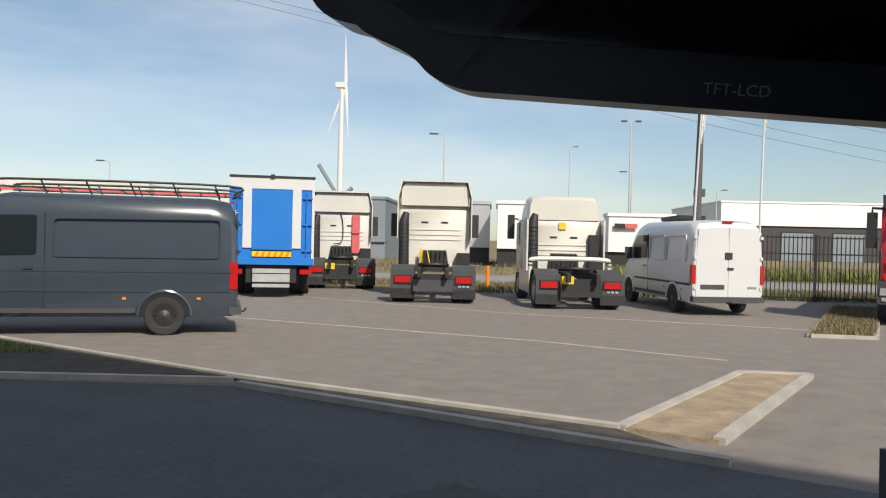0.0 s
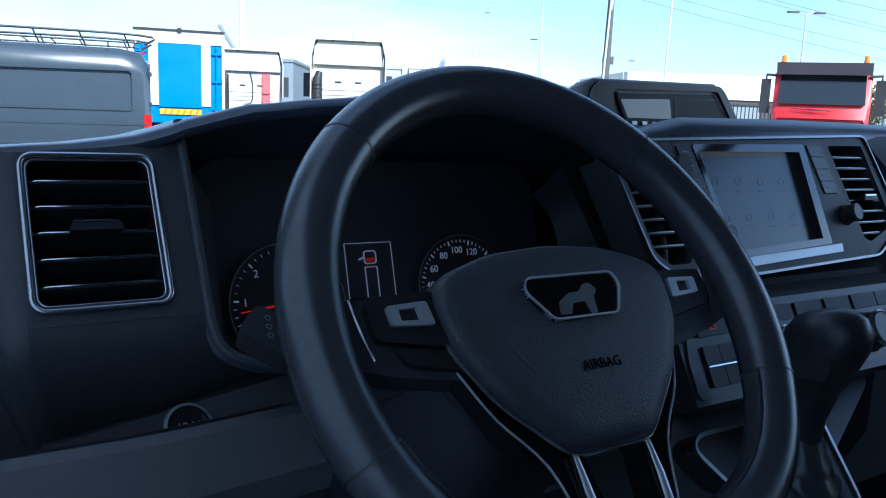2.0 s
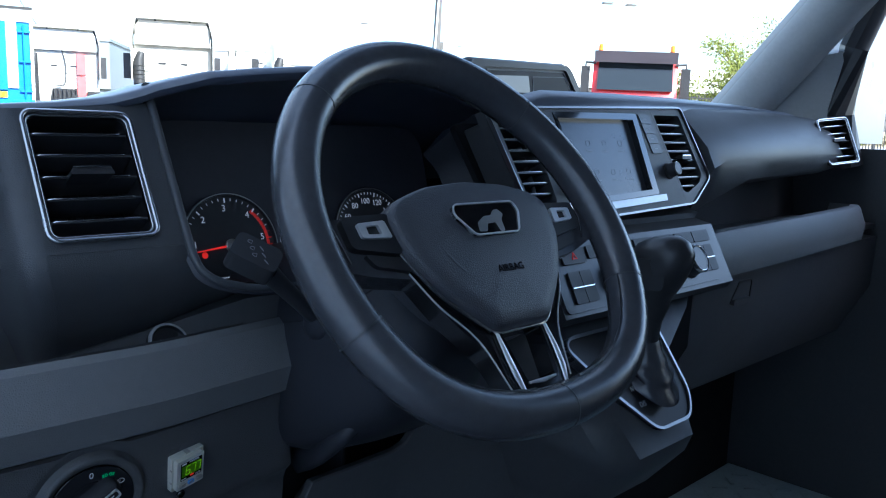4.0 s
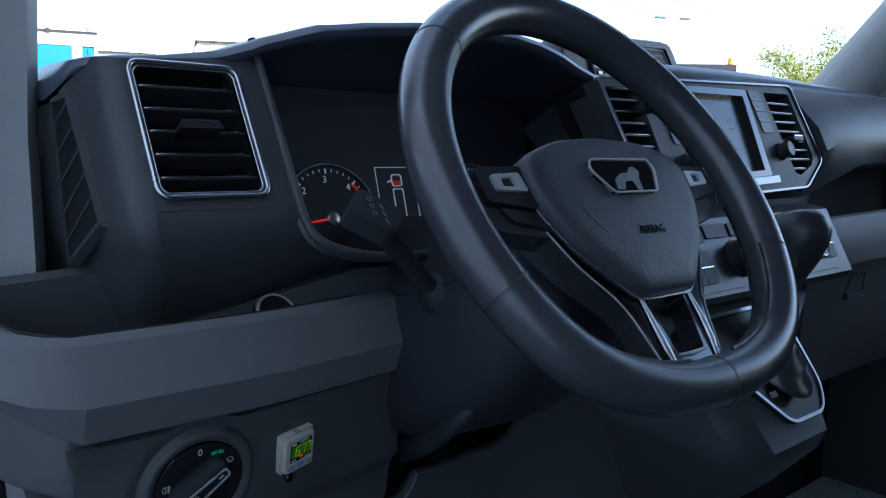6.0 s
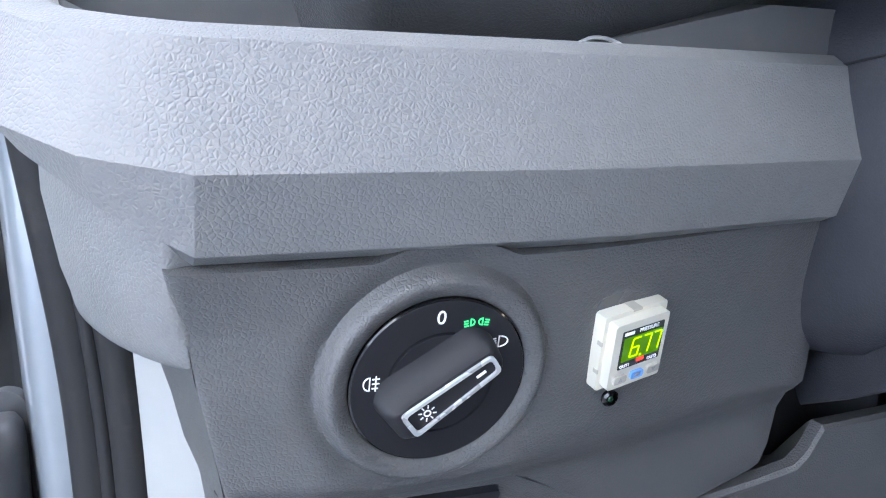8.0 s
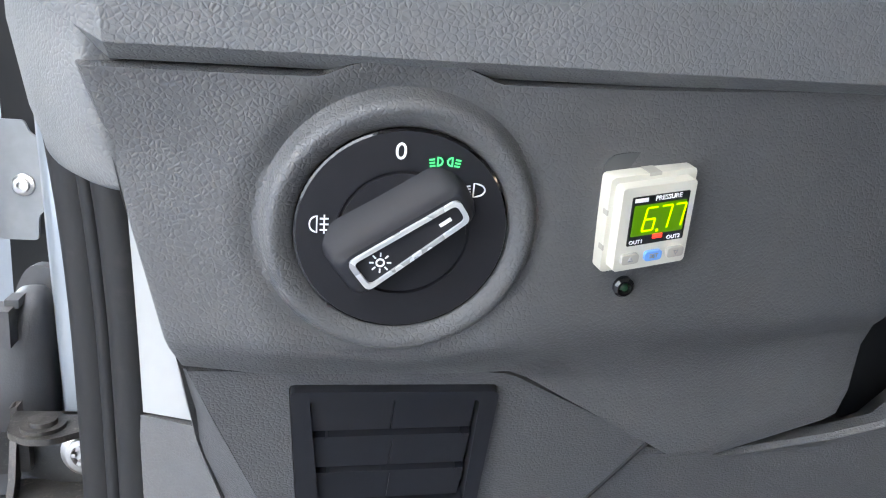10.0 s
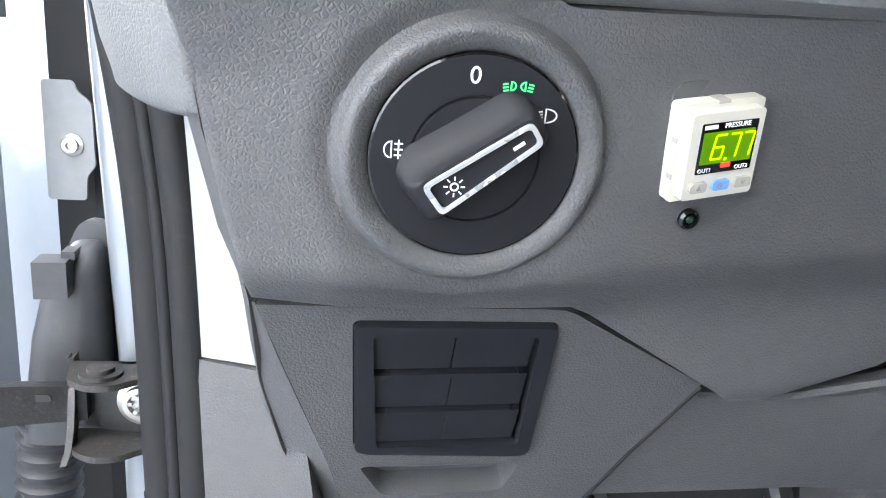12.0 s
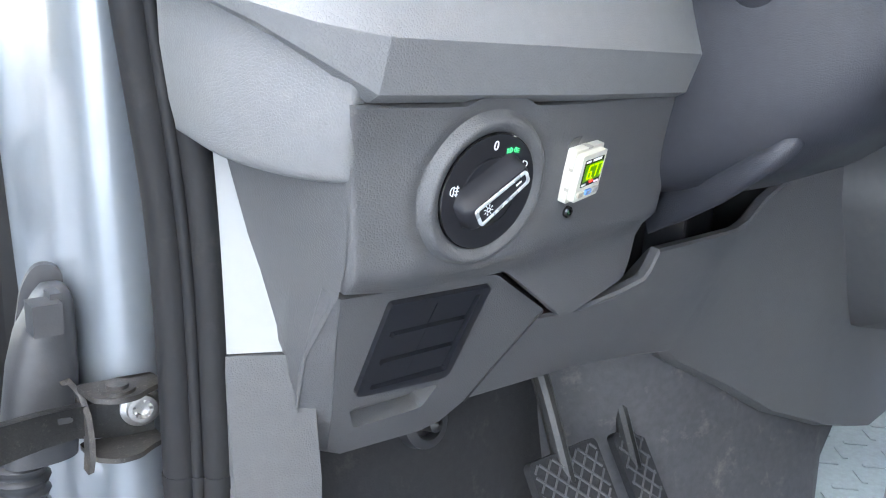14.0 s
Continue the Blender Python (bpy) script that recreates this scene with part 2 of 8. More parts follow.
def solo(name, bm, mat, label="", category="", group="", kind="", smooth=35):
    ob = new(name, finish(name, bm, mat, smooth))
    return tagged(ob, label, category, group, kind)


def bevelled(bm, width, seg=2, angle=30):
    edges = [e for e in bm.edges if len(e.link_faces) == 2 and e.calc_face_angle(0) > radians(angle)]
    bmesh.ops.bevel(bm, geom=edges, offset=width, segments=seg, profile=0.5, affect="EDGES", clamp_overlap=True)
    return bm


def box(x0, x1, y0, y1, z0, z1, bevel=0.0, bm=None, seg=2):
    out = bmesh.new()
    vs = [out.verts.new((x, y, z)) for z in (z0, z1) for x, y in ((x0, y0), (x1, y0), (x1, y1), (x0, y1))]
    for f in ((0, 3, 2, 1), (4, 5, 6, 7), (0, 1, 5, 4), (1, 2, 6, 5), (2, 3, 7, 6), (3, 0, 4, 7)):
        out.faces.new([vs[i] for i in f])
    if bevel:
        bevelled(out, bevel, seg)
    return join(bm, out)


def join(bm, other):
    """Adds other to bm (if any) and returns the joined bmesh."""
    if bm is None:
        return other
    me = bpy.data.meshes.new("join")
    other.to_mesh(me)
    other.free()
    bm.from_mesh(me)
    bpy.data.meshes.remove(me)
    return bm


def loft(rings, closed=True, caps=True, bm=None):
    """A skin through rings of equally many points."""
    out = bmesh.new()
    vs = [[out.verts.new(p) for p in r] for r in rings]
    n = len(rings[0])
    for a, b in zip(vs, vs[1:]):
        for i in range(n if closed else n - 1):
            j = (i + 1) % n
            out.faces.new((a[i], a[j], b[j], b[i]))
    if caps and closed:
        out.faces.new(vs[0][::-1])
        out.faces.new(vs[-1])
    return join(bm, out)


def frame_of(o, v, n):
    """A local frame: u to the right, v up in the plane, n towards the viewer."""
    v, n = Vector(v).normalized(), Vector(n).normalized()
    u = v.cross(n)
    return Matrix(((u.x, v.x, n.x, o[0]), (u.y, v.y, n.y, o[1]), (u.z, v.z, n.z, o[2]), (0, 0, 0, 1)))


def put(bm, m):
    bm.transform(m)
    return bm


def prism(pts, h0, h1, bevel=0.0, seg=2, bm=None):
    """A plate over a 2D outline, from height h0 to h1."""
    out = loft([[(x, y, h0) for x, y in pts], [(x, y, h1) for x, y in pts]])
    if bevel:
        bevelled(out, bevel, seg)
    return join(bm, out)


def rrect(w, h, r, n=5, cx=0.0, cy=0.0):
    pts = []
    for sx, sy, a0 in ((1, 1, 0), (-1, 1, 90), (-1, -1, 180), (1, -1, 270)):
        for i in range(n + 1):
            a = radians(a0 + 90 * i / n)
            pts.append((cx + sx * (w / 2 - r) + r * math.cos(a), cy + sy * (h / 2 - r) + r * math.sin(a)))
    return pts


def soft(pts, r, n=4):
    """A polygon with its corners rounded by about r."""
    out = []
    k = len(pts)
    for i in range(k):
        p, a, b = Vector(pts[i]), Vector(pts[i - 1]), Vector(pts[(i + 1) % k])
        ra, rb = min(r, (a - p).length * 0.45), min(r, (b - p).length * 0.45)
        s, e = p + (a - p).normalized() * ra, p + (b - p).normalized() * rb
        for j in range(n + 1):
            t = j / n
            out.append(tuple((1 - t) ** 2 * s + 2 * t * (1 - t) * p + t * t * e))
    return out


def shrink(pts, d):
    """A convex polygon drawn in by d."""
    c = sum((Vector(p) for p in pts), Vector((0, 0))) / len(pts)
    out = []
    k = len(pts)
    for i in range(k):
        p, a, b = Vector(pts[i]), Vector(pts[i - 1]), Vector(pts[(i + 1) % k])
        e = (b - a).normalized()
        nrm = Vector((-e.y, e.x))
        if nrm.dot(c - p) < 0:
            nrm = -nrm
        out.append(tuple(p + nrm * d))
    return out


def ray_out(pts, c, ang):
    d = Vector((math.cos(ang), math.sin(ang)))
    best = 0.0
    for i in range(len(pts)):
        a, b = Vector(pts[i - 1]) - c, Vector(pts[i]) - c
        e = b - a
        den = d.x * e.y - d.y * e.x
        if abs(den) < 1e-12:
            continue
        t = (a.x * e.y - a.y * e.x) / den
        s = (a.x * d.y - a.y * d.x) / den
        if -1e-6 <= s <= 1 + 1e-6 and t > best:
            best = t
    return tuple(c + d * best)


def collar(outer, inner, h_out, h_top, h_in, bevel=0.0, bm=None):
    """A plate with an opening: outer wall down to h_out, face at h_top, inner wall down to h_in."""
    c = sum((Vector(p) for p in inner), Vector((0, 0))) / len(inner)
    angs = sorted({round(math.atan2(p[1] - c.y, p[0] - c.x), 4) for p in list(outer) + list(inner)})
    o = [ray_out(outer, c, a) for a in angs]
    i = [ray_out(inner, c, a) for a in angs]
    out = loft([[(*p, h_out) for p in o], [(*p, h_top) for p in o], [(*p, h_top) for p in i], [(*p, h_in) for p in i]], caps=False)
    if bevel:
        bevelled(out, bevel, 2, 50)
    return join(bm, out)


def tube(pts, r, n=10, closed=False, caps=True, flat=1.0, bm=None, up=(0, 0, 1)):
    """A round (or flattened) bar along points; r may be a list."""
    pts = [Vector(p) for p in pts]
    rings = []
    k = len(pts)
    if not closed and abs((pts[-1] - pts[0]).normalized().dot(Vector(up).normalized())) > 0.8:
        up = (0, 1, 0) if abs((pts[-1] - pts[0]).normalized().y) < 0.8 else (1, 0, 0)
    for i, p in enumerate(pts):
        a = pts[i - 1] if (i or closed) else p
        b = pts[(i + 1) % k] if (i < k - 1 or closed) else p
        t = (b - a).normalized()
        s = t.cross(Vector(up))
        if s.length < 1e-4:
            s = t.cross(Vector((0, 1, 0)))
        s.normalize()
        q = s.cross(t)
        rad = r[i] if isinstance(r, (list, tuple)) else r
        rings.append([p + s * rad * math.cos(2 * math.pi * j / n) + q * rad * flat * math.sin(2 * math.pi * j / n) for j in range(n)])
    if closed:
        rings.append(rings[0])
        out = loft(rings, caps=False)
        bmesh.ops.remove_doubles(out, verts=out.verts, dist=1e-6)
        return join(bm, out)
    return join(bm, loft(rings, caps=caps))


def lathe(profile, n=40, m=None, bm=None):
    """Turns a profile of (radius, height) round the local z axis."""
    rings = [[(r * math.cos(2 * math.pi * j / n), r * math.sin(2 * math.pi * j / n), h) for j in range(n)] for r, h in profile]
    out = loft(rings, caps=False)
    if m is not None:
        out.transform(m)
    return join(bm, out)


def text(body, size, mat, parent, m, name="lettering", label="", extrude=0.00015):
    cu = bpy.data.curves.new("t", "FONT")
    cu.body, cu.size, cu.align_x, cu.align_y, cu.extrude = body, size, "CENTER", "CENTER", extrude
    cu.resolution_u = 3
    tmp = new("t", cu)
    me = bpy.data.meshes.new_from_object(tmp.evaluated_get(bpy.context.evaluated_depsgraph_get()))
    bpy.data.objects.remove(tmp)
    bpy.data.curves.remove(cu)
    me.transform(m)
    me.materials.clear()
    me.materials.append(mat)
    return part(name, me, mat, parent, label)


def at(m, u, v, n=0.0, spin=0.0):
    return m @ Matrix.Translation((u, v, n)) @ Matrix.Rotation(radians(spin), 4, "Z")


def curve_pts(ctrl, n=6):
    """A smooth line through points (Catmull-Rom)."""
    c = [Vector(p) for p in ctrl]
    c = [c[0] * 2 - c[1]] + c + [c[-1] * 2 - c[-2]]
    out = []
    for i in range(1, len(c) - 2):
        for j in range(n):
            t = j / n
            a, b, d, e = c[i - 1], c[i], c[i + 1], c[i + 2]
            out.append(0.5 * ((2 * b) + (d - a) * t + (2 * a - 5 * b + 4 * d - e) * t * t + (3 * b - a - 3 * d + e) * t ** 3))
    out.append(c[-2])
    return out


# ================= the van's cab =================
F_VENT = frame_of((0, 0.16, 1.421), (0, 0.58, 1), (0, -1, 0.58))      # driver's vent and cluster hood
F_LAMP = frame_of((-0.2508, 0.1415, 1.2337), (0, -0.2, 1), (0, -1, -0.2))     # panel with the light switch
F_KNEE = frame_of((0, 0.172, 1.18), (0, -0.53, 1), (0, -1, -0.53))    # panel below it
F_MID = frame_of((0, 0.185, 1.525), (0, 0.36, 1), (0, -1, 0.36))      # centre fascia
F_DIAL = frame_of((0, 0.262, 1.40), (0, 0.3, 1), (0, -1, 0.3))        # instrument board
F_WHEEL = frame_of((0, 0.001, 1.431), (0, 0.72, 1), (0, -1, 0.72))    # steering wheel

dash = thing("dashboard", (0.45, 0.3, 0.75), "charcoal and grey plastic van dashboard with chrome trim lines", "dashboard")


def louvre_vent(m, w, h, rows, tab_row, parent, chrome=True, tab_u=0.0, name="air_vent", corner=0.008):
    """A recessed vent: frame, dark duct, slats and a sliding tab, in the plane of m, centred."""
    if chrome:
        fr = part(name, put(collar(rrect(w, h, corner), rrect(w - 0.008, h - 0.008, corner * 0.8), -0.004, 0.0012, -0.004, 0.0006), m), M_BLACK, parent, "black vent frame with chrome rings")
        for ww, hh, cc, zz, rr_ in ((w - 0.0015, h - 0.0015, corner, 0.0016, 0.0018), (w - 0.0075, h - 0.0075, corner * 0.8, 0.0006, 0.0008)):
            part("chrome_ring", put(tube([(u, v, zz) for u, v in rrect(ww, hh, cc)], rr_, 10, closed=True, up=(0, 0, 1)), m), M_VENTCHROME, fr, "satin chrome ring", 80)
    else:
        fr = part(name, put(collar(rrect(w, h, corner), rrect(w - 0.004, h - 0.004, corner * 0.8), -0.004, 0.001, -0.004), m), M_BLACK, parent)
    iw, ih = w - 0.008, h - 0.008
    # duct and vanes are near black: the vent's inner shade is in their colour
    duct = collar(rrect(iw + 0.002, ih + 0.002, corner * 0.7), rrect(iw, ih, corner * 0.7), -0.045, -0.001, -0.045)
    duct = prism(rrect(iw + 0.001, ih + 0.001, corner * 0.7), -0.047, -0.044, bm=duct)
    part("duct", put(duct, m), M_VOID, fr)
    for i in range(rows):
        v = -ih / 2 + ih * (i + 0.75) / (rows + 0.5)
        sl = loft([[(-iw / 2, v - 0.004, -0.026), (-iw / 2, v - 0.0008, -0.004), (-iw / 2, v + 0.0008, -0.004), (-iw / 2, v - 0.002, -0.026)],
                   [(iw / 2, v - 0.004, -0.026), (iw / 2, v - 0.0008, -0.004), (iw / 2, v + 0.0008, -0.004), (iw / 2, v - 0.002, -0.026)]])
        part("slat", put(bevelled(sl, 0.0004, 1), m), M_BLACK, fr)
        if chrome:
            part("slat_edge", put(tube([(-iw * 0.47, v + 0.0004, -0.006), (-iw * 0.42, v + 0.0008, -0.0038), (iw * 0.42, v + 0.0008, -0.0038), (iw * 0.47, v + 0.0004, -0.006)], 0.0007, 6), m), M_CHROME, fr)
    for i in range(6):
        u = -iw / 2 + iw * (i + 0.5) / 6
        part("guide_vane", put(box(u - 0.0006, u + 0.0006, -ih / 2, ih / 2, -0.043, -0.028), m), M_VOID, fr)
    v = -ih / 2 + ih * (tab_row + 0.75) / (rows + 0.5)
    tb = prism(soft([(-0.016, -0.002), (0.016, -0.002), (0.0135, 0.0042), (-0.0135, 0.0042)], 0.002), -0.012, 0.006, 0.0012)
    part("tab", put(tb, at(m, tab_u, v)), M_SWITCH, fr)
    part("tab_trim", put(prism(rrect(0.027, 0.0011, 0.0004, 2), 0.006, 0.0066), at(m, tab_u, v + 0.0038)), M_CHROME, fr)
    return fr


# --- driver's vent pod: sloping face with the vent, side cheek with the demister, underside ---
pod_out = [(-0.270, -0.010), (-0.1665, -0.010), (-0.1665, 0.112), (-0.270, 0.103)]
pod_in = rrect(0.0795, 0.103, 0.009, cx=-0.2275, cy=0.0495)
part("vent_pod_face", put(collar(pod_out, pod_in, -0.01, 0.0, -0.03), F_VENT), M_DARK, dash, "charcoal grained vent surround")
louvre_vent(at(F_VENT, -0.2275, 0.0495, 0.0005), 0.080, 0.1035, 5, 2, dash)


def sheet(rows):
    """A smooth open skin through rows of points."""
    bm = bmesh.new()
    vs_ = [[bm.verts.new(p) for p in r] for r in rows]
    for r, q in zip(vs_, vs_[1:]):
        for i in range(len(r) - 1):
            bm.faces.new((r[i], r[i + 1], q[i + 1], q[i]))
    return bm


POD = [(1.510, 0.2116), (1.498, 0.2047), (1.470, 0.1884), (1.440, 0.1710), (1.4135, 0.1557), (1.405, 0.1525), (1.396, 0.1520), (1.386, 0.1545), (1.374, 0.161), (1.360, 0.171), (1.348, 0.182), (1.340, 0.190), (1.330, 0.197), (1.318, 0.202), (1.308, 0.206)]


def pod_corner(z, yf, k):
    """Plan line of the pod's corner: k runs from the face round to the cheek."""
    low = max(0.0, (1.40 - z) / 0.06)
    back = 0.246 - 0.010 * low
    pts = [(-0.270, yf), (-0.2765, yf + 0.0012), (-0.2815, yf + 0.0045), (-0.2850, yf + 0.010), (-0.2868, yf + 0.018)]
    pts = [(x + 0.016 * low, y) for x, y in pts]
    pts += [(-0.2925 + 0.016 * low, max(yf + 0.025, 0.5 * (yf + back) + 0.012)), (-0.2975 + 0.014 * low, max(back, yf + 0.034)), (-0.2990 + 0.012 * low, max(back, yf + 0.034) + 0.006), (-0.2990 + 0.012 * low, 0.32)]
    return pts[k]


part("vent_pod_corner", sheet([[(*pod_corner(z, yf, k), z - max(0, k - 3) * 0.007 * max(0.0, (z - 1.465) / 0.045)) for k in range(9)] for z, yf in POD]), M_DARK, dash, "", 70)
def pod_depth(z):
    for (za, ya), (zb, yb) in zip(POD, POD[1:]):
        if za >= z >= zb:
            return ya + (yb - ya) * (za - z) / (za - zb)
    return POD[0][1]


under_rows = []
for k in range(15):
    row = []
    for x, ztop, zbot, yoff in ((-0.270, 1.4135, 1.312, 0), (-0.23, 1.4135, 1.312, 0), (-0.19, 1.4135, 1.313, 0), (-0.1665, 1.4130, 1.318, 0), (-0.1645, 1.398, 1.320, 0), (-0.160, 1.390, 1.322, 0.001), (-0.148, 1.382, 1.326, 0.002), (-0.125, 1.376, 1.332, 0.004), (-0.100, 1.373, 1.340, 0.008), (-0.070, 1.372, 1.345, 0.012)):
        z = ztop + (zbot - ztop) * k / 14
        x += 0.016 * max(0.0, (1.40 - z) / 0.06) if x < -0.269 else 0.0
        row.append((x, pod_depth(z - (zbot - 1.312) * (k / 14)) + 0.0003 + yoff, z))
    under_rows.append(row)
under_rows.append([(x, y + 0.05, z + 0.004) for x, y, z in under_rows[-1]])
part("vent_pod_underside", sheet(under_rows), M_DARK, dash, "", 70)
sv = [Vector((-0.2905, 0.190, 1.402)), Vector((-0.2985, 0.232, 1.371)), Vector((-0.3005, 0.250, 1.482)), Vector((-0.2955, 0.236, 1.486))]
svn = (sv[1] - sv[0]).cross(sv[3] - sv[0]).normalized()
svn = svn if svn.x < 0 else -svn
side_vent = part("side_demister", loft([[p + svn * 0.0015 for p in sv], [p - svn * 0.006 for p in sv]]), M_VOID, dash, "black side window demister with slanted slats")
svc = sum(sv, Vector()) / 4
rim_o = [p + (p - svc).normalized() * 0.004 for p in sv]
rim_in = [p + (svc - p).normalized() * 0.003 for p in sv]
rim = bmesh.new()
ro, ri = [rim.verts.new(p + svn * 0.003) for p in sv], [rim.verts.new(p + svn * 0.003) for p in rim_in]
rb, rc = [rim.verts.new(p - svn * 0.003) for p in rim_o], [rim.verts.new(p - svn * 0.001) for p in rim_in]
for i in range(4):
    j = (i + 1) % 4
    rim.faces.new((ro[i], ro[j], ri[j], ri[i]))
    rim.faces.new((rb[i], rb[j], ro[j], ro[i]))
    rim.faces.new((ri[i], ri[j], rc[j], rc[i]))
part("rim", rim, M_DARK, side_vent)
for i in range(5):
    a = sv[0].lerp(sv[3], (i + 0.9) / 5.6) + (svc - sv[0]) * 0.10
    b = sv[1].lerp(sv[2], (i + 0.4) / 5.6) + (svc - sv[1]) * 0.12
    part("slat", loft([[a + svn * 0.0022, a + svn * 0.0022 + Vector((0, 0, 0.0022)), a - svn * 0.003], [b + svn * 0.0022, b + svn * 0.0022 + Vector((0, 0, 0.0022)), b - svn * 0.003]]), M_DARK, side_vent)

# --- hood over the instruments ---
HOOD = [(-0.303, 0.254, 1.494), (-0.301, 0.242, 1.5045), (-0.2896, 0.232, 1.5104), (-0.270, 0.225, 1.5135), (-0.234, 0.220, 1.5164), (-0.197, 0.214, 1.522), (-0.176, 0.207, 1.5288), (-0.1635, 0.203, 1.5344), (-0.154, 0.199, 1.537), (-0.128, 0.186, 1.5456), (-0.114, 0.183, 1.547), (-0.086, 0.176, 1.5512), (-0.066, 0.174, 1.5530), (-0.04, 0.172, 1.556), (0.0, 0.174, 1.558), (0.04, 0.177, 1.560), (0.08, 0.182, 1.560), (0.12, 0.189, 1.557), (0.16, 0.197, 1.551), (0.20, 0.206, 1.542), (0.24, 0.212, 1.534), (0.285, 0.216, 1.530)]


def hood_edge(x):
    """Front lip of the hood over the instruments: depth and height."""
    for (a, ya, za), (b, yb, zb) in zip(HOOD, HOOD[1:]):
        if x <= b:
            t = (x - a) / (b - a)
            return ya + (yb - ya) * t, za + (zb - za) * t
    return HOOD[-1][1:]


rings = []
for k in range(61):
    x = -0.303 + k * (0.285 + 0.303) / 60
    py, pz = hood_edge(x)
    over = max(0.0, min(1.0, (pz - 1.525) / 0.025))
    rings.append([(x, py + 0.050, pz - 0.012), (x, py + 0.012, pz - 0.0125), (x, py + 0.003, pz - 0.0105), (x, py, pz - 0.0055), (x, py + 0.003, pz - 0.0012), (x, py + 0.012, pz),
                  (x, py + 0.06, pz - 0.001 - 0.003 * over), (x, py + 0.12, pz - 0.010 - 0.008 * over), (x, 0.42, min(1.490, pz - 0.03)), (x, 0.60, min(1.450, pz - 0.05)), (x, 0.80, 1.410), (x, 0.80, 1.385), (x, 0.40, 1.43), (x, py + 0.10, pz - 0.03)])
part("instrument_hood", loft(rings), M_TOP, dash, "charcoal hood over the instruments", 60)

# --- instrument recess ---
rec = bmesh.new()
lip = [(-0.1665, 0.128), (-0.1665, 0.06), (-0.1665, -0.005), (-0.1650, -0.025), (-0.1605, -0.036), (-0.148, -0.045), (-0.125, -0.052), (-0.10, -0.055), (-0.03, -0.057), (0.08, -0.056), (0.18, -0.048), (0.235, -0.028), (0.262, 0.006), (0.270, 0.06), (0.262, 0.10), (0.240, 0.132)]
front = curve_pts([F_VENT @ Vector((u, v, 0)) for u, v in lip], 4)
back = curve_pts([F_DIAL @ Vector((u * 0.80 + 0.008, -0.048 + (v + 0.057) * 0.66, 0.0)) for u, v in lip], 4)
mid = [a.lerp(b, 0.12) + Vector((0, 0, -0.002)) for a, b in zip(front, back)]
far = [a.lerp(b, 0.55) + (a - Vector((0.05, 0.2, 1.43))) * 0.03 for a, b in zip(front, back)]
outer = [a + Vector((math.copysign(0.004, a.x - 0.05), 0.002, -0.004)) for a in front]
vs = [[rec.verts.new(p) for p in r] for r in (outer, front, mid, far, back)]
for a, b in zip(vs, vs[1:]):
    for i in range(len(front) - 1):
        rec.faces.new((a[i], a[i + 1], b[i + 1], b[i]))
part("instrument_lip", tube([p + Vector((0, -0.0005, 0.001)) for p in front[:-3]], 0.0034, 10), M_DARK, dash, "rounded charcoal lip round the instruments", 70)
part("instrument_recess", rec, M_BOARD, dash, "black recess round the instruments", 75)
cluster = part("instrument_board", put(prism(rrect(0.34, 0.16, 0.03, cx=0.03, cy=0.03), -0.012, -0.002, 0.001), F_DIAL), M_BOARD, dash, "unlit black instrument board with white figures")


def gauge(cu, r, marks, red_from, numbers, needle, parent):
    m = at(F_DIAL, cu[0], cu[1], 0)
    g = part("dial", put(lathe([(r, -0.002), (r, 0.002), (r - 0.0006, 0.0028), (r - 0.0018, 0.0028), (r - 0.0022, 0.0004), (0.0001, 0.0004)], 56), m), M_BLACK, parent)
    part("bezel", put(lathe([(r, 0.002), (r, 0.0032), (r - 0.0010, 0.0032), (r - 0.0010, 0.002)], 56), m), M_STEEL, g)
    n, a0, a1 = marks
    for i in range(n):
        a = radians(a0 + (a1 - a0) * i / (n - 1))
        major = i % 5 == 0
        L = 0.0042 if major else 0.0024
        part("tick", put(box(r - 0.0045 - L, r - 0.0045, -0.0006 if major else -0.0003, 0.0006 if major else 0.0003, 0.0004, 0.0009), m @ Matrix.Rotation(a, 4, "Z")), M_REDMARK if i >= red_from else M_DIALMARK, g)
    for s, a in numbers:
        a = radians(a)
        text(s, 0.0088, M_DIALMARK, g, m @ Matrix.Translation(((r - 0.0142) * math.cos(a), (r - 0.0142) * math.sin(a), 0.0006)), "figure")
    a = radians(needle)
    part("needle", put(loft([[(0.006, -0.0011, 0.002), (0.006, 0.0011, 0.002), (0.006, 0.0011, 0.003), (0.006, -0.0011, 0.003)],
                             [(r - 0.009, -0.0004, 0.002), (r - 0.009, 0.0004, 0.002), (r - 0.009, 0.0004, 0.003), (r - 0.009, -0.0004, 0.003)]]), m @ Matrix.Rotation(a, 4, "Z")), M_REDLIT, g, "glowing red needle")
    part("hub", put(lathe([(0.0062, 0.001), (0.0062, 0.0035), (0.005, 0.0042), (0.0001, 0.0042)], 24), m), M_STEEL, g)
    return g


tach = gauge((-0.070, -0.011), 0.050, (31, 215, -35), 24, [("1", 175), ("2", 134), ("3", 93), ("4", 52), ("5", 10), ("6", -30)], 186, cluster)
gauge((0.103, -0.011), 0.050, (46, 222, -42), 99, [("20", 200), ("40", 172), ("60", 147), ("80", 120), ("100", 95), ("120", 68), ("140", 42), ("160", 15), ("180", -10)], 226, cluster)
for i in range(13):
    a = radians(48 - i * 6.6)
    part("red_band", put(box(0.0395, 0.0425, -0.0022, 0.0022, 0.0004, 0.0008), at(F_DIAL, -0.070, -0.011) @ Matrix.Rotation(a, 4, "Z")), M_REDMARK, tach)
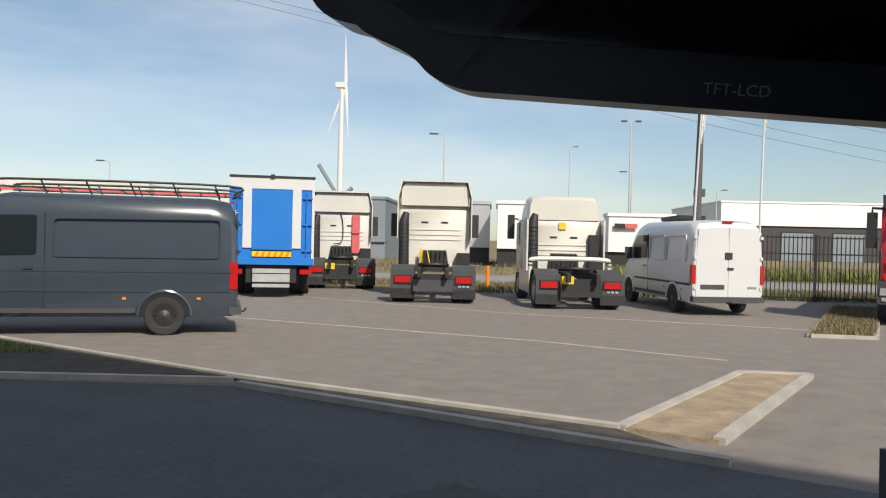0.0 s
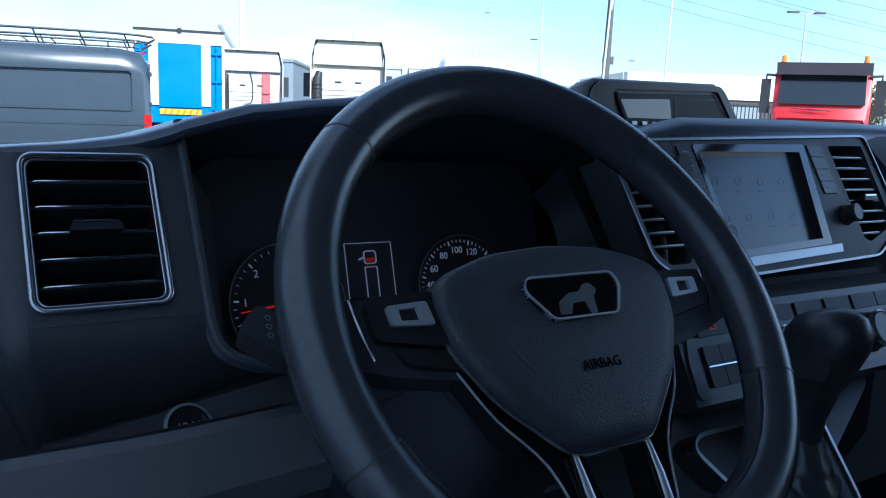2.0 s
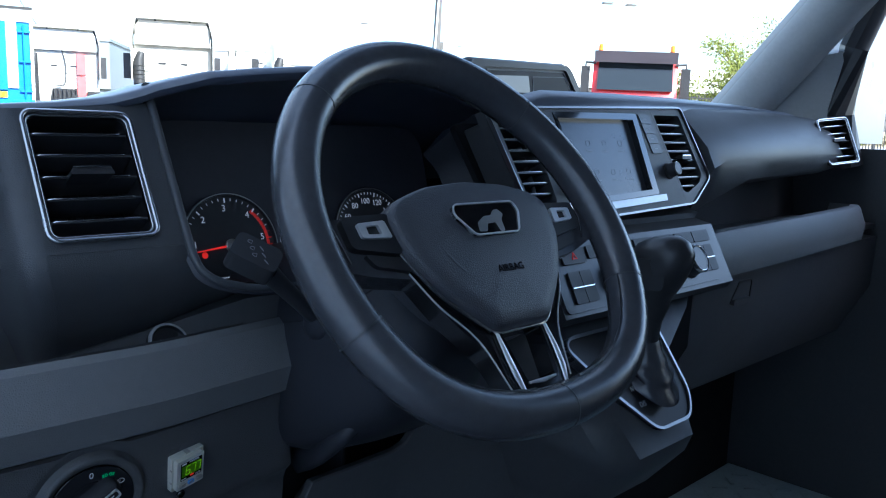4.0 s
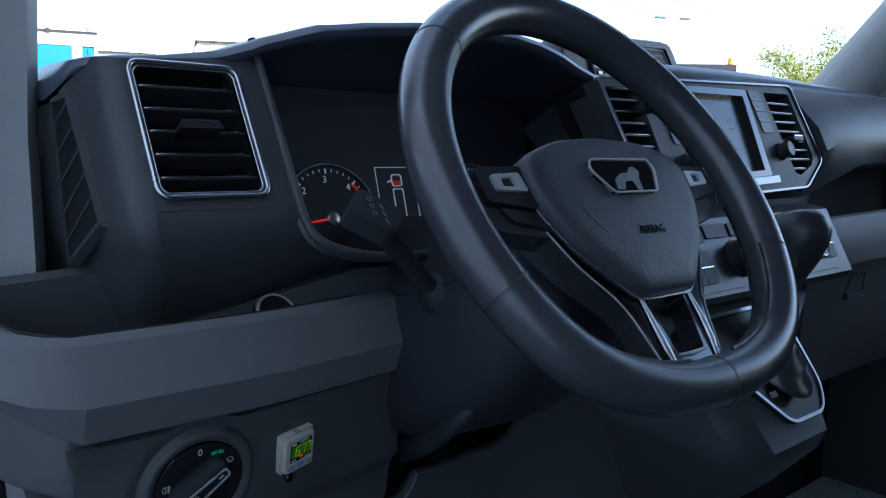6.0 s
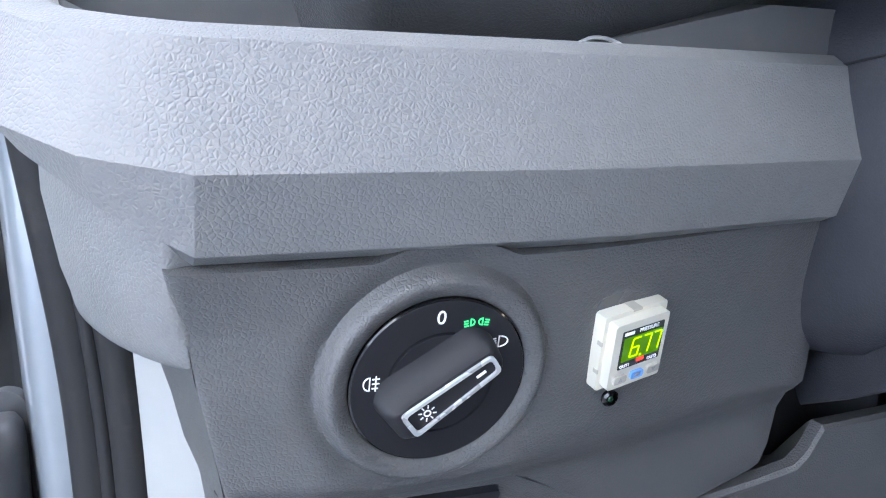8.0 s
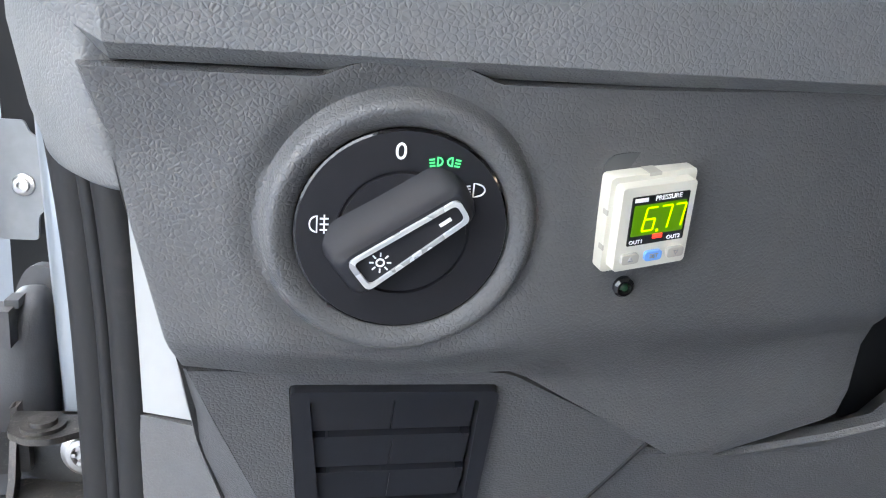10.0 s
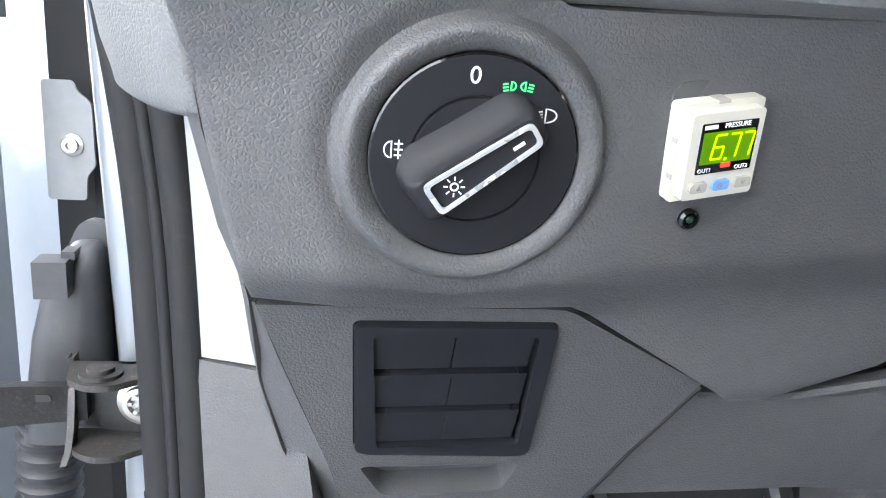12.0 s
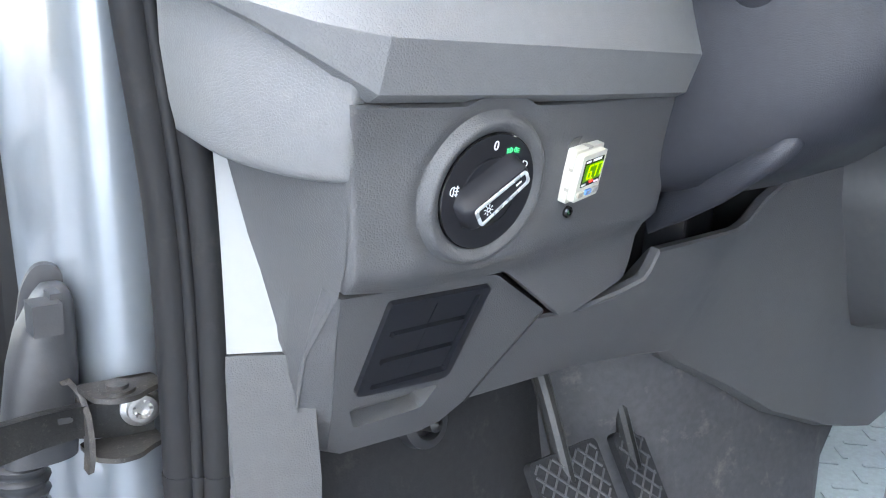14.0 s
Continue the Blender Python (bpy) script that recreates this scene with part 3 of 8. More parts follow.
part("fuel_gauge_mark", put(box(-0.012, 0.012, -0.0012, 0.0, 0.0004, 0.0009), at(F_DIAL, -0.075, -0.040)), M_DIALMARK, tach)
part("warning_lamp", put(lathe([(0.003, 0.0005), (0.003, 0.001), (0.0001, 0.001)], 12), at(F_DIAL, -0.098, -0.018)), M_REDLIT, tach, "glowing red warning lamp")
# trip display with the sketch of a van seen from above
mfd = part("trip_display", put(collar(rrect(0.046, 0.054, 0.0006, 2), rrect(0.0448, 0.0528, 0.0005, 2), 0.0, 0.0007, 0.0), at(F_DIAL, 0.008, 0.009)), M_DIALMARK, cluster, "white outlined trip display with a van sketch")
for w, h, u, v in ((0.0125, 0.030, 0.009, 0.000),):
    part("sketch_load_bed", put(collar(rrect(w, h, 0.0008, 2), rrect(w - 0.0018, h - 0.0018, 0.0006, 2), 0.0, 0.0006, 0.0), at(F_DIAL, u, v)), M_DIALMARK, mfd)
part("sketch_cab", put(collar(rrect(0.0125, 0.012, 0.003, 3), rrect(0.0105, 0.010, 0.002, 3), 0.0, 0.0006, 0.0), at(F_DIAL, 0.009, 0.023)), M_DIALMARK, mfd)
part("sketch_roof", put(box(-0.0045, 0.0045, -0.002, 0.002, 0, 0.0006), at(F_DIAL, 0.009, 0.0205)), M_REDMARK, mfd)
part("sketch_door", put(box(-0.005, 0.0, -0.0008, 0.0008, 0, 0.0006), at(F_DIAL, 0.0025, 0.023, 0, 20)), M_DIALMARK, mfd)
for u in (-0.008, 0.004, 0.022):
    part("tell_tale", put(collar(rrect(0.005, 0.004, 0.001, 2), rrect(0.0036, 0.0026, 0.001, 2), 0, 0.0006, 0), at(F_DIAL, u, -0.025)), M_DIALMARK, cluster)

# --- dash top, centre and passenger side ---
rings = []
for x, zt, yf, zf in ((0.262, 1.537, 0.216, 1.520), (0.285, 1.541, 0.214, 1.523), (0.34, 1.556, 0.208, 1.54), (0.50, 1.560, 0.205, 1.545), (0.66, 1.562, 0.212, 1.545), (0.90, 1.562, 0.23, 1.545), (1.15, 1.556, 0.235, 1.538), (1.27, 1.545, 0.245, 1.525)):
    rings.append([(x, yf + 0.02, zf - 0.03), (x, yf, zf - 0.005), (x, yf + 0.004, zt - 0.008), (x, yf + 0.018, zt), (x, yf + 0.10, zt - 0.015), (x, 0.45, 1.50), (x, 0.62, 1.46), (x, 0.82, 1.415), (x, 0.82, 1.385), (x, 0.45, 1.42)])
part("dash_top", loft(rings), M_TOP, dash, "charcoal dash top below the windshield", 50)
# passenger pad bulging towards the cabin over a shelf recess
rings = []
for x, zf, y1, z1, y2, z2 in ((0.665, 1.54, 0.150, 1.46, 0.190, 1.385), (0.70, 1.545, 0.150, 1.47, 0.175, 1.405), (0.80, 1.545, 0.150, 1.475, 0.158, 1.44), (1.00, 1.545, 0.155, 1.48, 0.166, 1.447), (1.22, 1.54, 0.165, 1.48, 0.180, 1.452), (1.30, 1.52, 0.21, 1.47, 0.22, 1.45)):
    rings.append([(x, 0.235, zf + 0.008), (x, 0.212, zf), (x, y1 + 0.014, z1 + 0.03), (x, y1, z1), (x, y2, z2), (x, y2 + 0.03, z2 - 0.012), (x, 0.33, z2 - 0.03), (x, 0.40, 1.50)])
part("passenger_pad", loft(rings), M_DARK, dash, "charcoal passenger dash pad", 50)
# vent at the passenger's end
f_far = frame_of((1.205, 0.172, 1.505), (0.05, 0.42, 1), (-0.42, -1, 0.42))
louvre_vent(f_far, 0.082, 0.094, 5, 2, dash, name="far_air_vent")

# centre fascia: vents each side of the touch screen inside one chrome line
fas = [(0.197, 0.0062), (0.624, 0.023), (0.665, -0.084), (0.601, -0.1215), (0.31, -0.1315), (0.262, -0.1270), (0.232, -0.1060)]
part("fascia_trim", put(collar(soft(fas, 0.010), soft(shrink(fas, 0.0026), 0.009), -0.004, 0.0018, -0.002, 0.0006), F_MID), M_DULLCHROME, dash, "satin chrome line round the centre fascia")
# near-black sheet behind the fascia openings, painted as their shade
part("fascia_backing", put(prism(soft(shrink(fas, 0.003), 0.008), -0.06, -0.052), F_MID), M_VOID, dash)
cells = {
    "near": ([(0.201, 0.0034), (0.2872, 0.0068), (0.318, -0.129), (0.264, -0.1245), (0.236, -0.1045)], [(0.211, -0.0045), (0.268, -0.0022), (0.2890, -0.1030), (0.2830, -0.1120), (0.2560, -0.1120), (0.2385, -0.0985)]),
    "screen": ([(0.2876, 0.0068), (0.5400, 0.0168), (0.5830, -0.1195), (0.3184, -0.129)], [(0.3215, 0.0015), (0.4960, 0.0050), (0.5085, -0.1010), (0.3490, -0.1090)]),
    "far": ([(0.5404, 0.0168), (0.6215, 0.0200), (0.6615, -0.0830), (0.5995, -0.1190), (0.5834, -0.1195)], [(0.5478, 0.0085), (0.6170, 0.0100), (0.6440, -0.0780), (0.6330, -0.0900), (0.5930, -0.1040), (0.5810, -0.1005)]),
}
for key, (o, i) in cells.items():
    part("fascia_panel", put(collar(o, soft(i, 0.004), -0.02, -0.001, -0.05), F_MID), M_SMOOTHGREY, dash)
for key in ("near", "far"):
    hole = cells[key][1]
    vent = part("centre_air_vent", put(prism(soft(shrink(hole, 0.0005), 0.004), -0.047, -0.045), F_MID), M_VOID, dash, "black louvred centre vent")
    mid_u = sum(p[0] for p in hole) / len(hole)
    for k in range(8):
        v = -0.004 - 0.0128 * k
        cuts = [p[0] + (q[0] - p[0]) * (v - p[1]) / (q[1] - p[1]) for p, q in zip(hole, hole[1:] + hole[:1]) if (p[1] - v) * (q[1] - v) < 0]
        if len(cuts) < 2 or max(cuts) - min(cuts) < 0.016:
            continue
        a, b = min(cuts) + 0.0008, max(cuts) - 0.0008
        part("slat", put(loft([[(q, v - 0.0042, -0.026), (q, v - 0.0013, -0.004), (q, v + 0.0007, -0.004), (q, v - 0.0022, -0.026)] for q in (a, b)]), F_MID), M_BLACK, vent)
        part("slat_edge", put(tube([(a + 0.003, v + 0.0002, -0.0045), (a + 0.008, v + 0.0004, -0.0036), (b - 0.008, v + 0.0004, -0.0036), (b - 0.003, v + 0.0002, -0.0045)], 0.0006, 6), F_MID), M_STEEL, vent)
    if key == "far":
        tab_ = part("tab", put(prism(soft([(-0.014, -0.0035), (0.014, -0.0035), (0.012, 0.0040), (-0.012, 0.0040)], 0.002), -0.012, 0.006, 0.001), at(F_MID, mid_u - 0.002, -0.0535)), M_SWITCH, vent)
        part("tab_trim", put(prism(rrect(0.022, 0.0014, 0.0004, 2), 0.006, 0.0066), at(F_MID, mid_u - 0.002, -0.0515)), M_CHROME, tab_)
unit = part("touch_screen", put(prism([(0.3225, -0.0020), (0.4900, 0.0005), (0.4990, -0.0975), (0.3500, -0.1045)], -0.016, -0.008, 0.001), F_MID), M_SCREEN, dash, "switched off touch screen with finger marks")
part("screen_surround", put(collar(soft([(0.3160, 0.0045), (0.5000, 0.0085), (0.5135, -0.1035), (0.3440, -0.1115)], 0.004), [(0.3235, -0.0028), (0.4893, -0.0004), (0.4982, -0.0968), (0.3508, -0.1036)], -0.004, 0.0006, -0.0085, 0.0006), F_MID), M_GLOSS, unit, "gloss black surround of the screen")
for i in range(4):
    for j in range(2):
        u, v = 0.350 + 0.036 * i + 0.006 * j, -0.031 - 0.038 * j
        part("faint_icon", put(collar(rrect(0.009, 0.008, 0.003), rrect(0.0078, 0.0068, 0.0026), -0.0082, -0.0078, -0.0082), at(F_MID, u, v)), M_FAINT, unit)
        part("faint_caption", put(box(-0.006, 0.006, -0.0007, 0.0007, -0.0082, -0.0079), at(F_MID, u, v - 0.0105)), M_FAINT, unit)
for side, base_u, lean, wide_u, count in ((0, 0.3045, 0.0042, 0.0205, 5), (1, 0.5200, 0.0040, 0.0255, 4)):
    for k in range(count):
        uc, vc = base_u + lean * k, (-0.0035 if side == 0 else 0.0015) - 0.0139 * k
        shape = [(-wide_u / 2 - lean / 2 + lean, -0.0064), (wide_u / 2 + lean / 2, -0.0064), (wide_u / 2 - lean / 2, 0.0064), (-wide_u / 2 - lean / 2, 0.0064)]
        key_btn = part("key", put(prism(soft(shape, 0.0016), -0.006, 0.0006, 0.0004), at(F_MID, uc, vc)), M_BLACK, unit)
        part("key_line", put(box(-wide_u * 0.42 + 0.002, wide_u * 0.42 + 0.002, -0.0072, -0.0067, -0.0012, 0.0004), at(F_MID, uc, vc)), M_GREYPRINT, key_btn)
        part("key_mark", put(box(-0.004, 0.004, -0.0006, 0.0006, 0.0004, 0.0008), at(F_MID, uc, vc)), M_GREYPRINT, key_btn)
for u, v in ((0.5527, -0.072), (0.3290, -0.088)):
    vk = part("volume_knob", put(lathe([(0.0118, -0.004), (0.0118, 0.0015), (0.0100, 0.003), (0.0095, 0.013), (0.0082, 0.0146), (0.0001, 0.0146)], 28), at(F_MID, u, v)), M_BLACK, unit, "black rotary knob")
    part("knob_ring", put(lathe([(0.0093, 0.0125), (0.0096, 0.0142), (0.0086, 0.0150), (0.0080, 0.0144)], 28), at(F_MID, u, v)), M_STEEL, vk)
part("screen_strip", put(prism([(0.352, -0.1115), (0.530, -0.1040), (0.5295, -0.1130), (0.350, -0.1210)], -0.004, 0.0012, 0.001), F_MID), M_DULLCHROME, unit, "brushed strip below the screen")
holder = thing("phone_holder_clip", (0.276, 0.170, 1.498), "small black phone holder clip pushed onto the centre vent", "phone holder")
part("stem", put(prism(rrect(0.012, 0.012, 0.003), -0.012, 0.010, 0.001), at(F_MID, 0.2790, -0.0260)), M_SWITCH, holder)
part("head", put(prism(soft([(-0.0095, -0.0105), (0.0080, -0.0150), (0.0085, 0.0100), (0.0010, 0.0150), (-0.0080, 0.0090)], 0.004), 0.008, 0.0175, 0.002), at(F_MID, 0.2800, -0.0250)), M_SWITCH, holder)

# --- controls below the fascia ---
low = [(x, y, z) for x in (0.228, 0.616) for y, z in ((0.170, 1.408), (0.146, 1.398), (0.150, 1.390), (0.124, 1.384), (0.084, 1.308), (0.092, 1.298), (0.25, 1.29), (0.25, 1.408))]
part("climate_panel", bevelled(loft([low[:8], low[8:]]), 0.004, 2), M_BLACK, dash, "dark grey climate control panel")
F_CLIM = frame_of((0.42, 0.102, 1.342), (0, 0.53, 1), (0, -1, 0.53))
part("control_backing", put(prism(soft([(-0.188, -0.034), (0.165, -0.032), (0.188, -0.008), (0.186, 0.044), (-0.176, 0.044), (-0.188, 0.0)], 0.008), -0.004, 0.0022, 0.001), F_CLIM), M_BLACK, dash)
hz = part("hazard_switch", put(prism(rrect(0.043, 0.018, 0.002), -0.002, 0.005, 0.001), at(F_CLIM, -0.148, 0.029)), M_SWITCH, dash, "black hazard switch with a red triangle")
part("triangle", put(collar([(-0.005, -0.004), (0.005, -0.004), (0, 0.0045)], [(-0.0032, -0.003), (0.0032, -0.003), (0, 0.0026)], 0.005, 0.0056, 0.005), at(F_CLIM, -0.148, 0.029)), M_REDMARK, hz)
for u in (-0.098, -0.048, 0.002, 0.052, 0.101, 0.146):
    part("flat_switch", put(prism(rrect(0.043, 0.0155, 0.002), -0.002, 0.0045, 0.001), at(F_CLIM, u, 0.0315)), M_SWITCH, dash)
for u0, v0 in ((-0.148, -0.007), (0.141, 0.0)):
    for i in range(2):
        for j in range(2):
            part("square_switch", put(prism(rrect(0.0205, 0.0175, 0.002), -0.002, 0.005, 0.001), at(F_CLIM, u0 + 0.0215 * (i - 0.5), v0 + 0.019 * (j - 0.5))), M_SWITCH, dash)
    part("switch_line", put(box(-0.02, 0.02, -0.0006, 0.0006, 0.003, 0.0055), at(F_CLIM, u0, v0)), M_CHROME, dash)
for u in (-0.070, 0.010, 0.090):
    kb = part("climate_knob", put(lathe([(0.0215, -0.002), (0.0215, 0.004), (0.0195, 0.006), (0.018, 0.020), (0.016, 0.0215), (0.0001, 0.0215)], 36), at(F_CLIM, u, -0.002)), M_BLACK, dash, "black climate knob with a chrome ring")
    part("ring", put(lathe([(0.0188, 0.017), (0.0190, 0.0218), (0.0172, 0.0228), (0.0160, 0.0222), (0.0158, 0.0212)], 36), at(F_CLIM, u, -0.002)), M_CHROME, kb)

# --- lower console and gear lever ---
rings = []
for x0, x1, y0, z in ((0.215, 0.60, 0.125, 1.305), (0.215, 0.52, 0.085, 1.287), (0.190, 0.400, 0.040, 1.262), (0.185, 0.375, 0.006, 1.222), (0.195, 0.362, -0.018, 1.186), (0.205, 0.362, -0.010, 1.165), (0.235, 0.390, 0.05, 1.10), (0.26, 0.42, 0.12, 1.06)):
    rings.append([(x0, 0.34, z), (x0 + 0.004, y0 + 0.03, z), (x0 + 0.03, y0, z), (x1 - 0.03, y0, z), (x1 - 0.004, y0 + 0.03, z), (x1, 0.34, z)])
part("lower_console", bevelled(loft(rings), 0.006, 2, 25), M_SMOOTHGREY, dash, "grey lower console", 45)
F_GEAR = frame_of((0.285, 0.010, 1.226), (0, 0.66, 1), (0, -1, 0.66))
GP = [(-0.014, -0.032), (0.053, -0.032), (0.072, -0.006), (0.066, 0.075), (0.055, 0.088), (-0.095, 0.088), (-0.105, 0.075), (-0.060, 0.016)]
plate = part("gear_plate", put(prism(soft(GP, 0.014), -0.02, 0.004, 0.002), F_GEAR), M_SWITCH, dash, "black gear selector plate with a chrome rim")
part("plate_rim", put(collar(soft(GP, 0.014), soft(shrink(GP, 0.0035), 0.012), -0.006, 0.0065, 0.002, 0.001), F_GEAR), M_DULLCHROME, plate)
for s, v in (("R", 0.034), ("N", 0.018), ("D/S", 0.000)):
    text(s, 0.008, M_WHITE, plate, at(F_GEAR, -0.034 + (0.034 - v) * 0.4, v, 0.0045), "gear_letter")
lever = thing("gear_lever", (0.297, 0.02, 1.22), "black gear lever with a leather gaiter and rounded grip", "gear lever")
rings = []
for k in range(13):
    t = k / 12
    c = (F_GEAR @ Vector((0.012, 0.018, 0.004))).lerp(Vector((0.292, 0.026, 1.300)), t)
    wob = 0.0035 * math.sin(k * 2.1)
    r = 0.022 * (1 - t) ** 1.1 + 0.0135 + wob * (1 - t)
    rings.append([c + Vector((r * math.cos(a) * (1 + 0.08 * math.sin(3 * a + k)), r * math.sin(a) * 0.80, r * math.sin(a) * 0.55 * (1 - t))) for a in [2 * math.pi * j / 24 for j in range(24)]])
part("gaiter", loft(rings), M_LEATHER, lever, "creased leather gaiter", 60)
rings = []
for t, rx, ry, off in ((0.0, 0.0145, 0.015, 0), (0.22, 0.016, 0.018, 0.0), (0.42, 0.020, 0.026, -0.002), (0.55, 0.0245, 0.033, -0.006), (0.68, 0.0275, 0.037, -0.010), (0.80, 0.028, 0.037, -0.012), (0.91, 0.0245, 0.031, -0.011), (0.975, 0.017, 0.022, -0.009), (0.995, 0.008, 0.010, -0.008), (1.0, 0.001, 0.001, -0.008)):
    c = Vector((0.291, 0.027 + off, 1.278 + 0.124 * t))
    rings.append([c + Vector((rx * math.cos(a), ry * math.sin(a), -0.30 * ry * math.sin(a))) for a in [2 * math.pi * j / 28 for j in range(28)]])
part("grip", loft(rings), M_BLACK, lever, "rounded black grip", 70)
part("release_button", put(prism(soft([(-0.013, -0.016), (0.013, -0.018), (0.016, 0.014), (-0.014, 0.016)], 0.006), -0.006, 0.005, 0.002), frame_of((0.2675, 0.012, 1.366), (0, 0.1, 1), (-1, -0.5, 0.1))), M_SWITCH, lever)

# --- passenger side: shelf recess, light grey band, glove box ---
part("passenger_recess", loft([[(x, 0.33, 1.44), (x, 0.32, 1.335), (x, 0.145, 1.335), (x, 0.145, 1.325), (x, 0.34, 1.325), (x, 0.345, 1.44)] for x in (0.60, 1.40)]), M_BLACK, dash)
rings = []
for x, y, zt in ((0.618, 0.118, 1.366), (0.66, 0.116, 1.368), (0.95, 0.120, 1.372), (1.25, 0.130, 1.376), (1.33, 0.155, 1.374), (1.37, 0.21, 1.37)):
    rings.append([(x, y + 0.03, zt - 0.03), (x, y + 0.022, zt + 0.002), (x, y + 0.006, zt + 0.002), (x, y, zt - 0.005), (x, y - 0.012, zt - 0.036), (x, y - 0.008, zt - 0.062), (x, y + 0.02, zt - 0.070), (x, y + 0.06, zt - 0.05)])
part("passenger_band", bevelled(loft(rings), 0.003, 2, 30), M_LIGHT, dash, "light grey band along the passenger shelf", 40)
glove = part("glove_box", bevelled(loft([[(x, 0.138, 1.308), (x, 0.140, 1.298), (x, 0.142, 1.20), (x, 0.20, 1.09), (x, 0.36, 1.06), (x, 0.36, 1.308)] for x in (0.612, 0.80, 1.0, 1.40)]), 0.006, 2), M_SMOOTHGREY, dash, "dark grey glove box with a recessed latch")
F_LATCH = frame_of((0.765, 0.1405, 1.262), (0, 0, 1), (0, -1, 0))
part("latch_recess", put(collar(soft([(-0.032, -0.014), (0.040, -0.014), (0.044, 0.020), (-0.004, 0.020)], 0.003), soft([(-0.024, -0.011), (0.036, -0.011), (0.040, 0.017), (0.000, 0.017)], 0.003), 0.0, 0.001, -0.012, 0.001), F_LATCH), M_BLACK, glove)
part("latch", put(prism(rrect(0.056, 0.009, 0.003, cx=0.0, cy=-0.012), -0.006, 0.006, 0.001), F_LATCH), M_SMOOTHGREY, glove)

# --- tray in front of the driver's door, with its light grey band ---
band_plan = [(-0.079, 0.1500), (-0.140, 0.1420), (-0.190, 0.1350), (-0.212, 0.1335), (-0.326, 0.1335), (-0.346, 0.141), (-0.363, 0.158), (-0.374, 0.184), (-0.378, 0.215), (-0.378, 0.238)]
ctr = Vector((-0.25, 0.25))
rings = []
for k, (x, y) in enumerate(band_plan):
    d = Vector((x, y)) - ctr
    d = Vector((0, -1)) if k < 5 else d.normalized()
    lift = (0, 0, 0, 0, 0.0, 0.001, 0.003, 0.008, 0.015, 0.020)[k]
    dip = (0, 0, 0, 0, 0.0, 0.004, 0.010, 0.017, 0.023, 0.028)[k]
    q = lambda o, z: (x - d.x * o - (0.0006 * abs((z - 1.305) / 0.0065) if k == 0 else 0), y - d.y * o, z)
    low = (0, 0, 0, 0, 0.0, 0.013, 0.026, 0.036, 0.043, 0.048)[k]
    side = (0, 0, 0, 0, 0, 0.2, 0.5, 0.8, 1, 1)[k]
    rings.append([q(0.020, 1.318 + lift), q(0.018, 1.339 + lift), q(0.009, 1.342 + lift), q(0.002 - 0.008 * side, 1.338 + lift), q(-0.011, 1.304 + dip), q(-0.004 - 0.005 * side, 1.281 + low), q(0.004, 1.277 + low), q(0.026, 1.285 + low)])
part("tray_band", bevelled(loft(rings), 0.0026, 3, 20), M_LIGHT, dash, "light grey grained band round the tray", 24)
tray_in = []
tray_z = []
for k, (x, y) in enumerate(band_plan):
    d = Vector((0, -1)) if k < 5 else (Vector((x, y)) - ctr).normalized()
    tray_in.append((x - d.x * 0.0185, y - d.y * 0.0185))
    tray_z.append(1.341 + (0, 0, 0, 0, 0.0, 0.001, 0.003, 0.008, 0.015, 0.020)[k])
tray = bmesh.new()
tops = [tray.verts.new((x, y, z)) for (x, y), z in zip(tray_in, tray_z)]
bots = [tray.verts.new((x * 0.985 - 0.003, y + 0.006, 1.306)) for x, y in tray_in]
for i in range(len(tops) - 1):
    tray.faces.new((tops[i], tops[i + 1], bots[i + 1], bots[i]))
far_b = [tray.verts.new((x, 0.232, 1.306)) for x, y in tray_in]
for i in range(len(tops) - 1):
    tray.faces.new((bots[i], bots[i + 1], far_b[i + 1], far_b[i]))
part("tray", tray, M_SMOOTHGREY, dash, "dark grey storage tray", 30)
part("tray_back", bevelled(loft([[(x, 0.226, 1.30), (x, 0.222, 1.362 + dz), (x, 0.230, 1.366 + dz), (x, 0.240, 1.30)] for x, dz in ((-0.368, -0.002), (-0.36, 0.0), (-0.30, 0.003), (-0.25, 0.003))]), 0.002, 1), M_SMOOTHGREY, dash)
# raised sill with the socket, right part of the tray
sill = loft([[(-0.26, 0.215, 1.325), (-0.26, 0.19, 1.327), (-0.26, 0.165, 1.312), (-0.26, 0.215, 1.30)], [(-0.18, 0.212, 1.342), (-0.18, 0.185, 1.342), (-0.18, 0.165, 1.318), (-0.18, 0.215, 1.30)],
             [(-0.108, 0.20, 1.362), (-0.108, 0.168, 1.360), (-0.108, 0.158, 1.325), (-0.108, 0.21, 1.30)], [(-0.074, 0.20, 1.362), (-0.074, 0.168, 1.360), (-0.074, 0.158, 1.325), (-0.074, 0.21, 1.30)]])
part("tray_sill", bevelled(sill, 0.003, 2), M_SMOOTHGREY, dash)
F_SOCK = frame_of((-0.1750, 0.174, 1.3312), (0, 0.75, 1), (0.05, -1, 0.75))
sock = part("power_socket", put(lathe([(0.0165, -0.004), (0.0165, 0.002), (0.0140, 0.003), (0.0130, 0.0005), (0.0001, 0.0012)], 36), F_SOCK), M_SWITCH, dash, "black power socket cover with a chrome ring")
part("ring", put(lathe([(0.0168, 0.0012), (0.0160, 0.0032), (0.0145, 0.0034), (0.0140, 0.0022)], 36), F_SOCK), M_SATIN, sock)
text("12 V", 0.0085, M_WHITE, sock, at(F_SOCK, 0, 0, 0.0012))

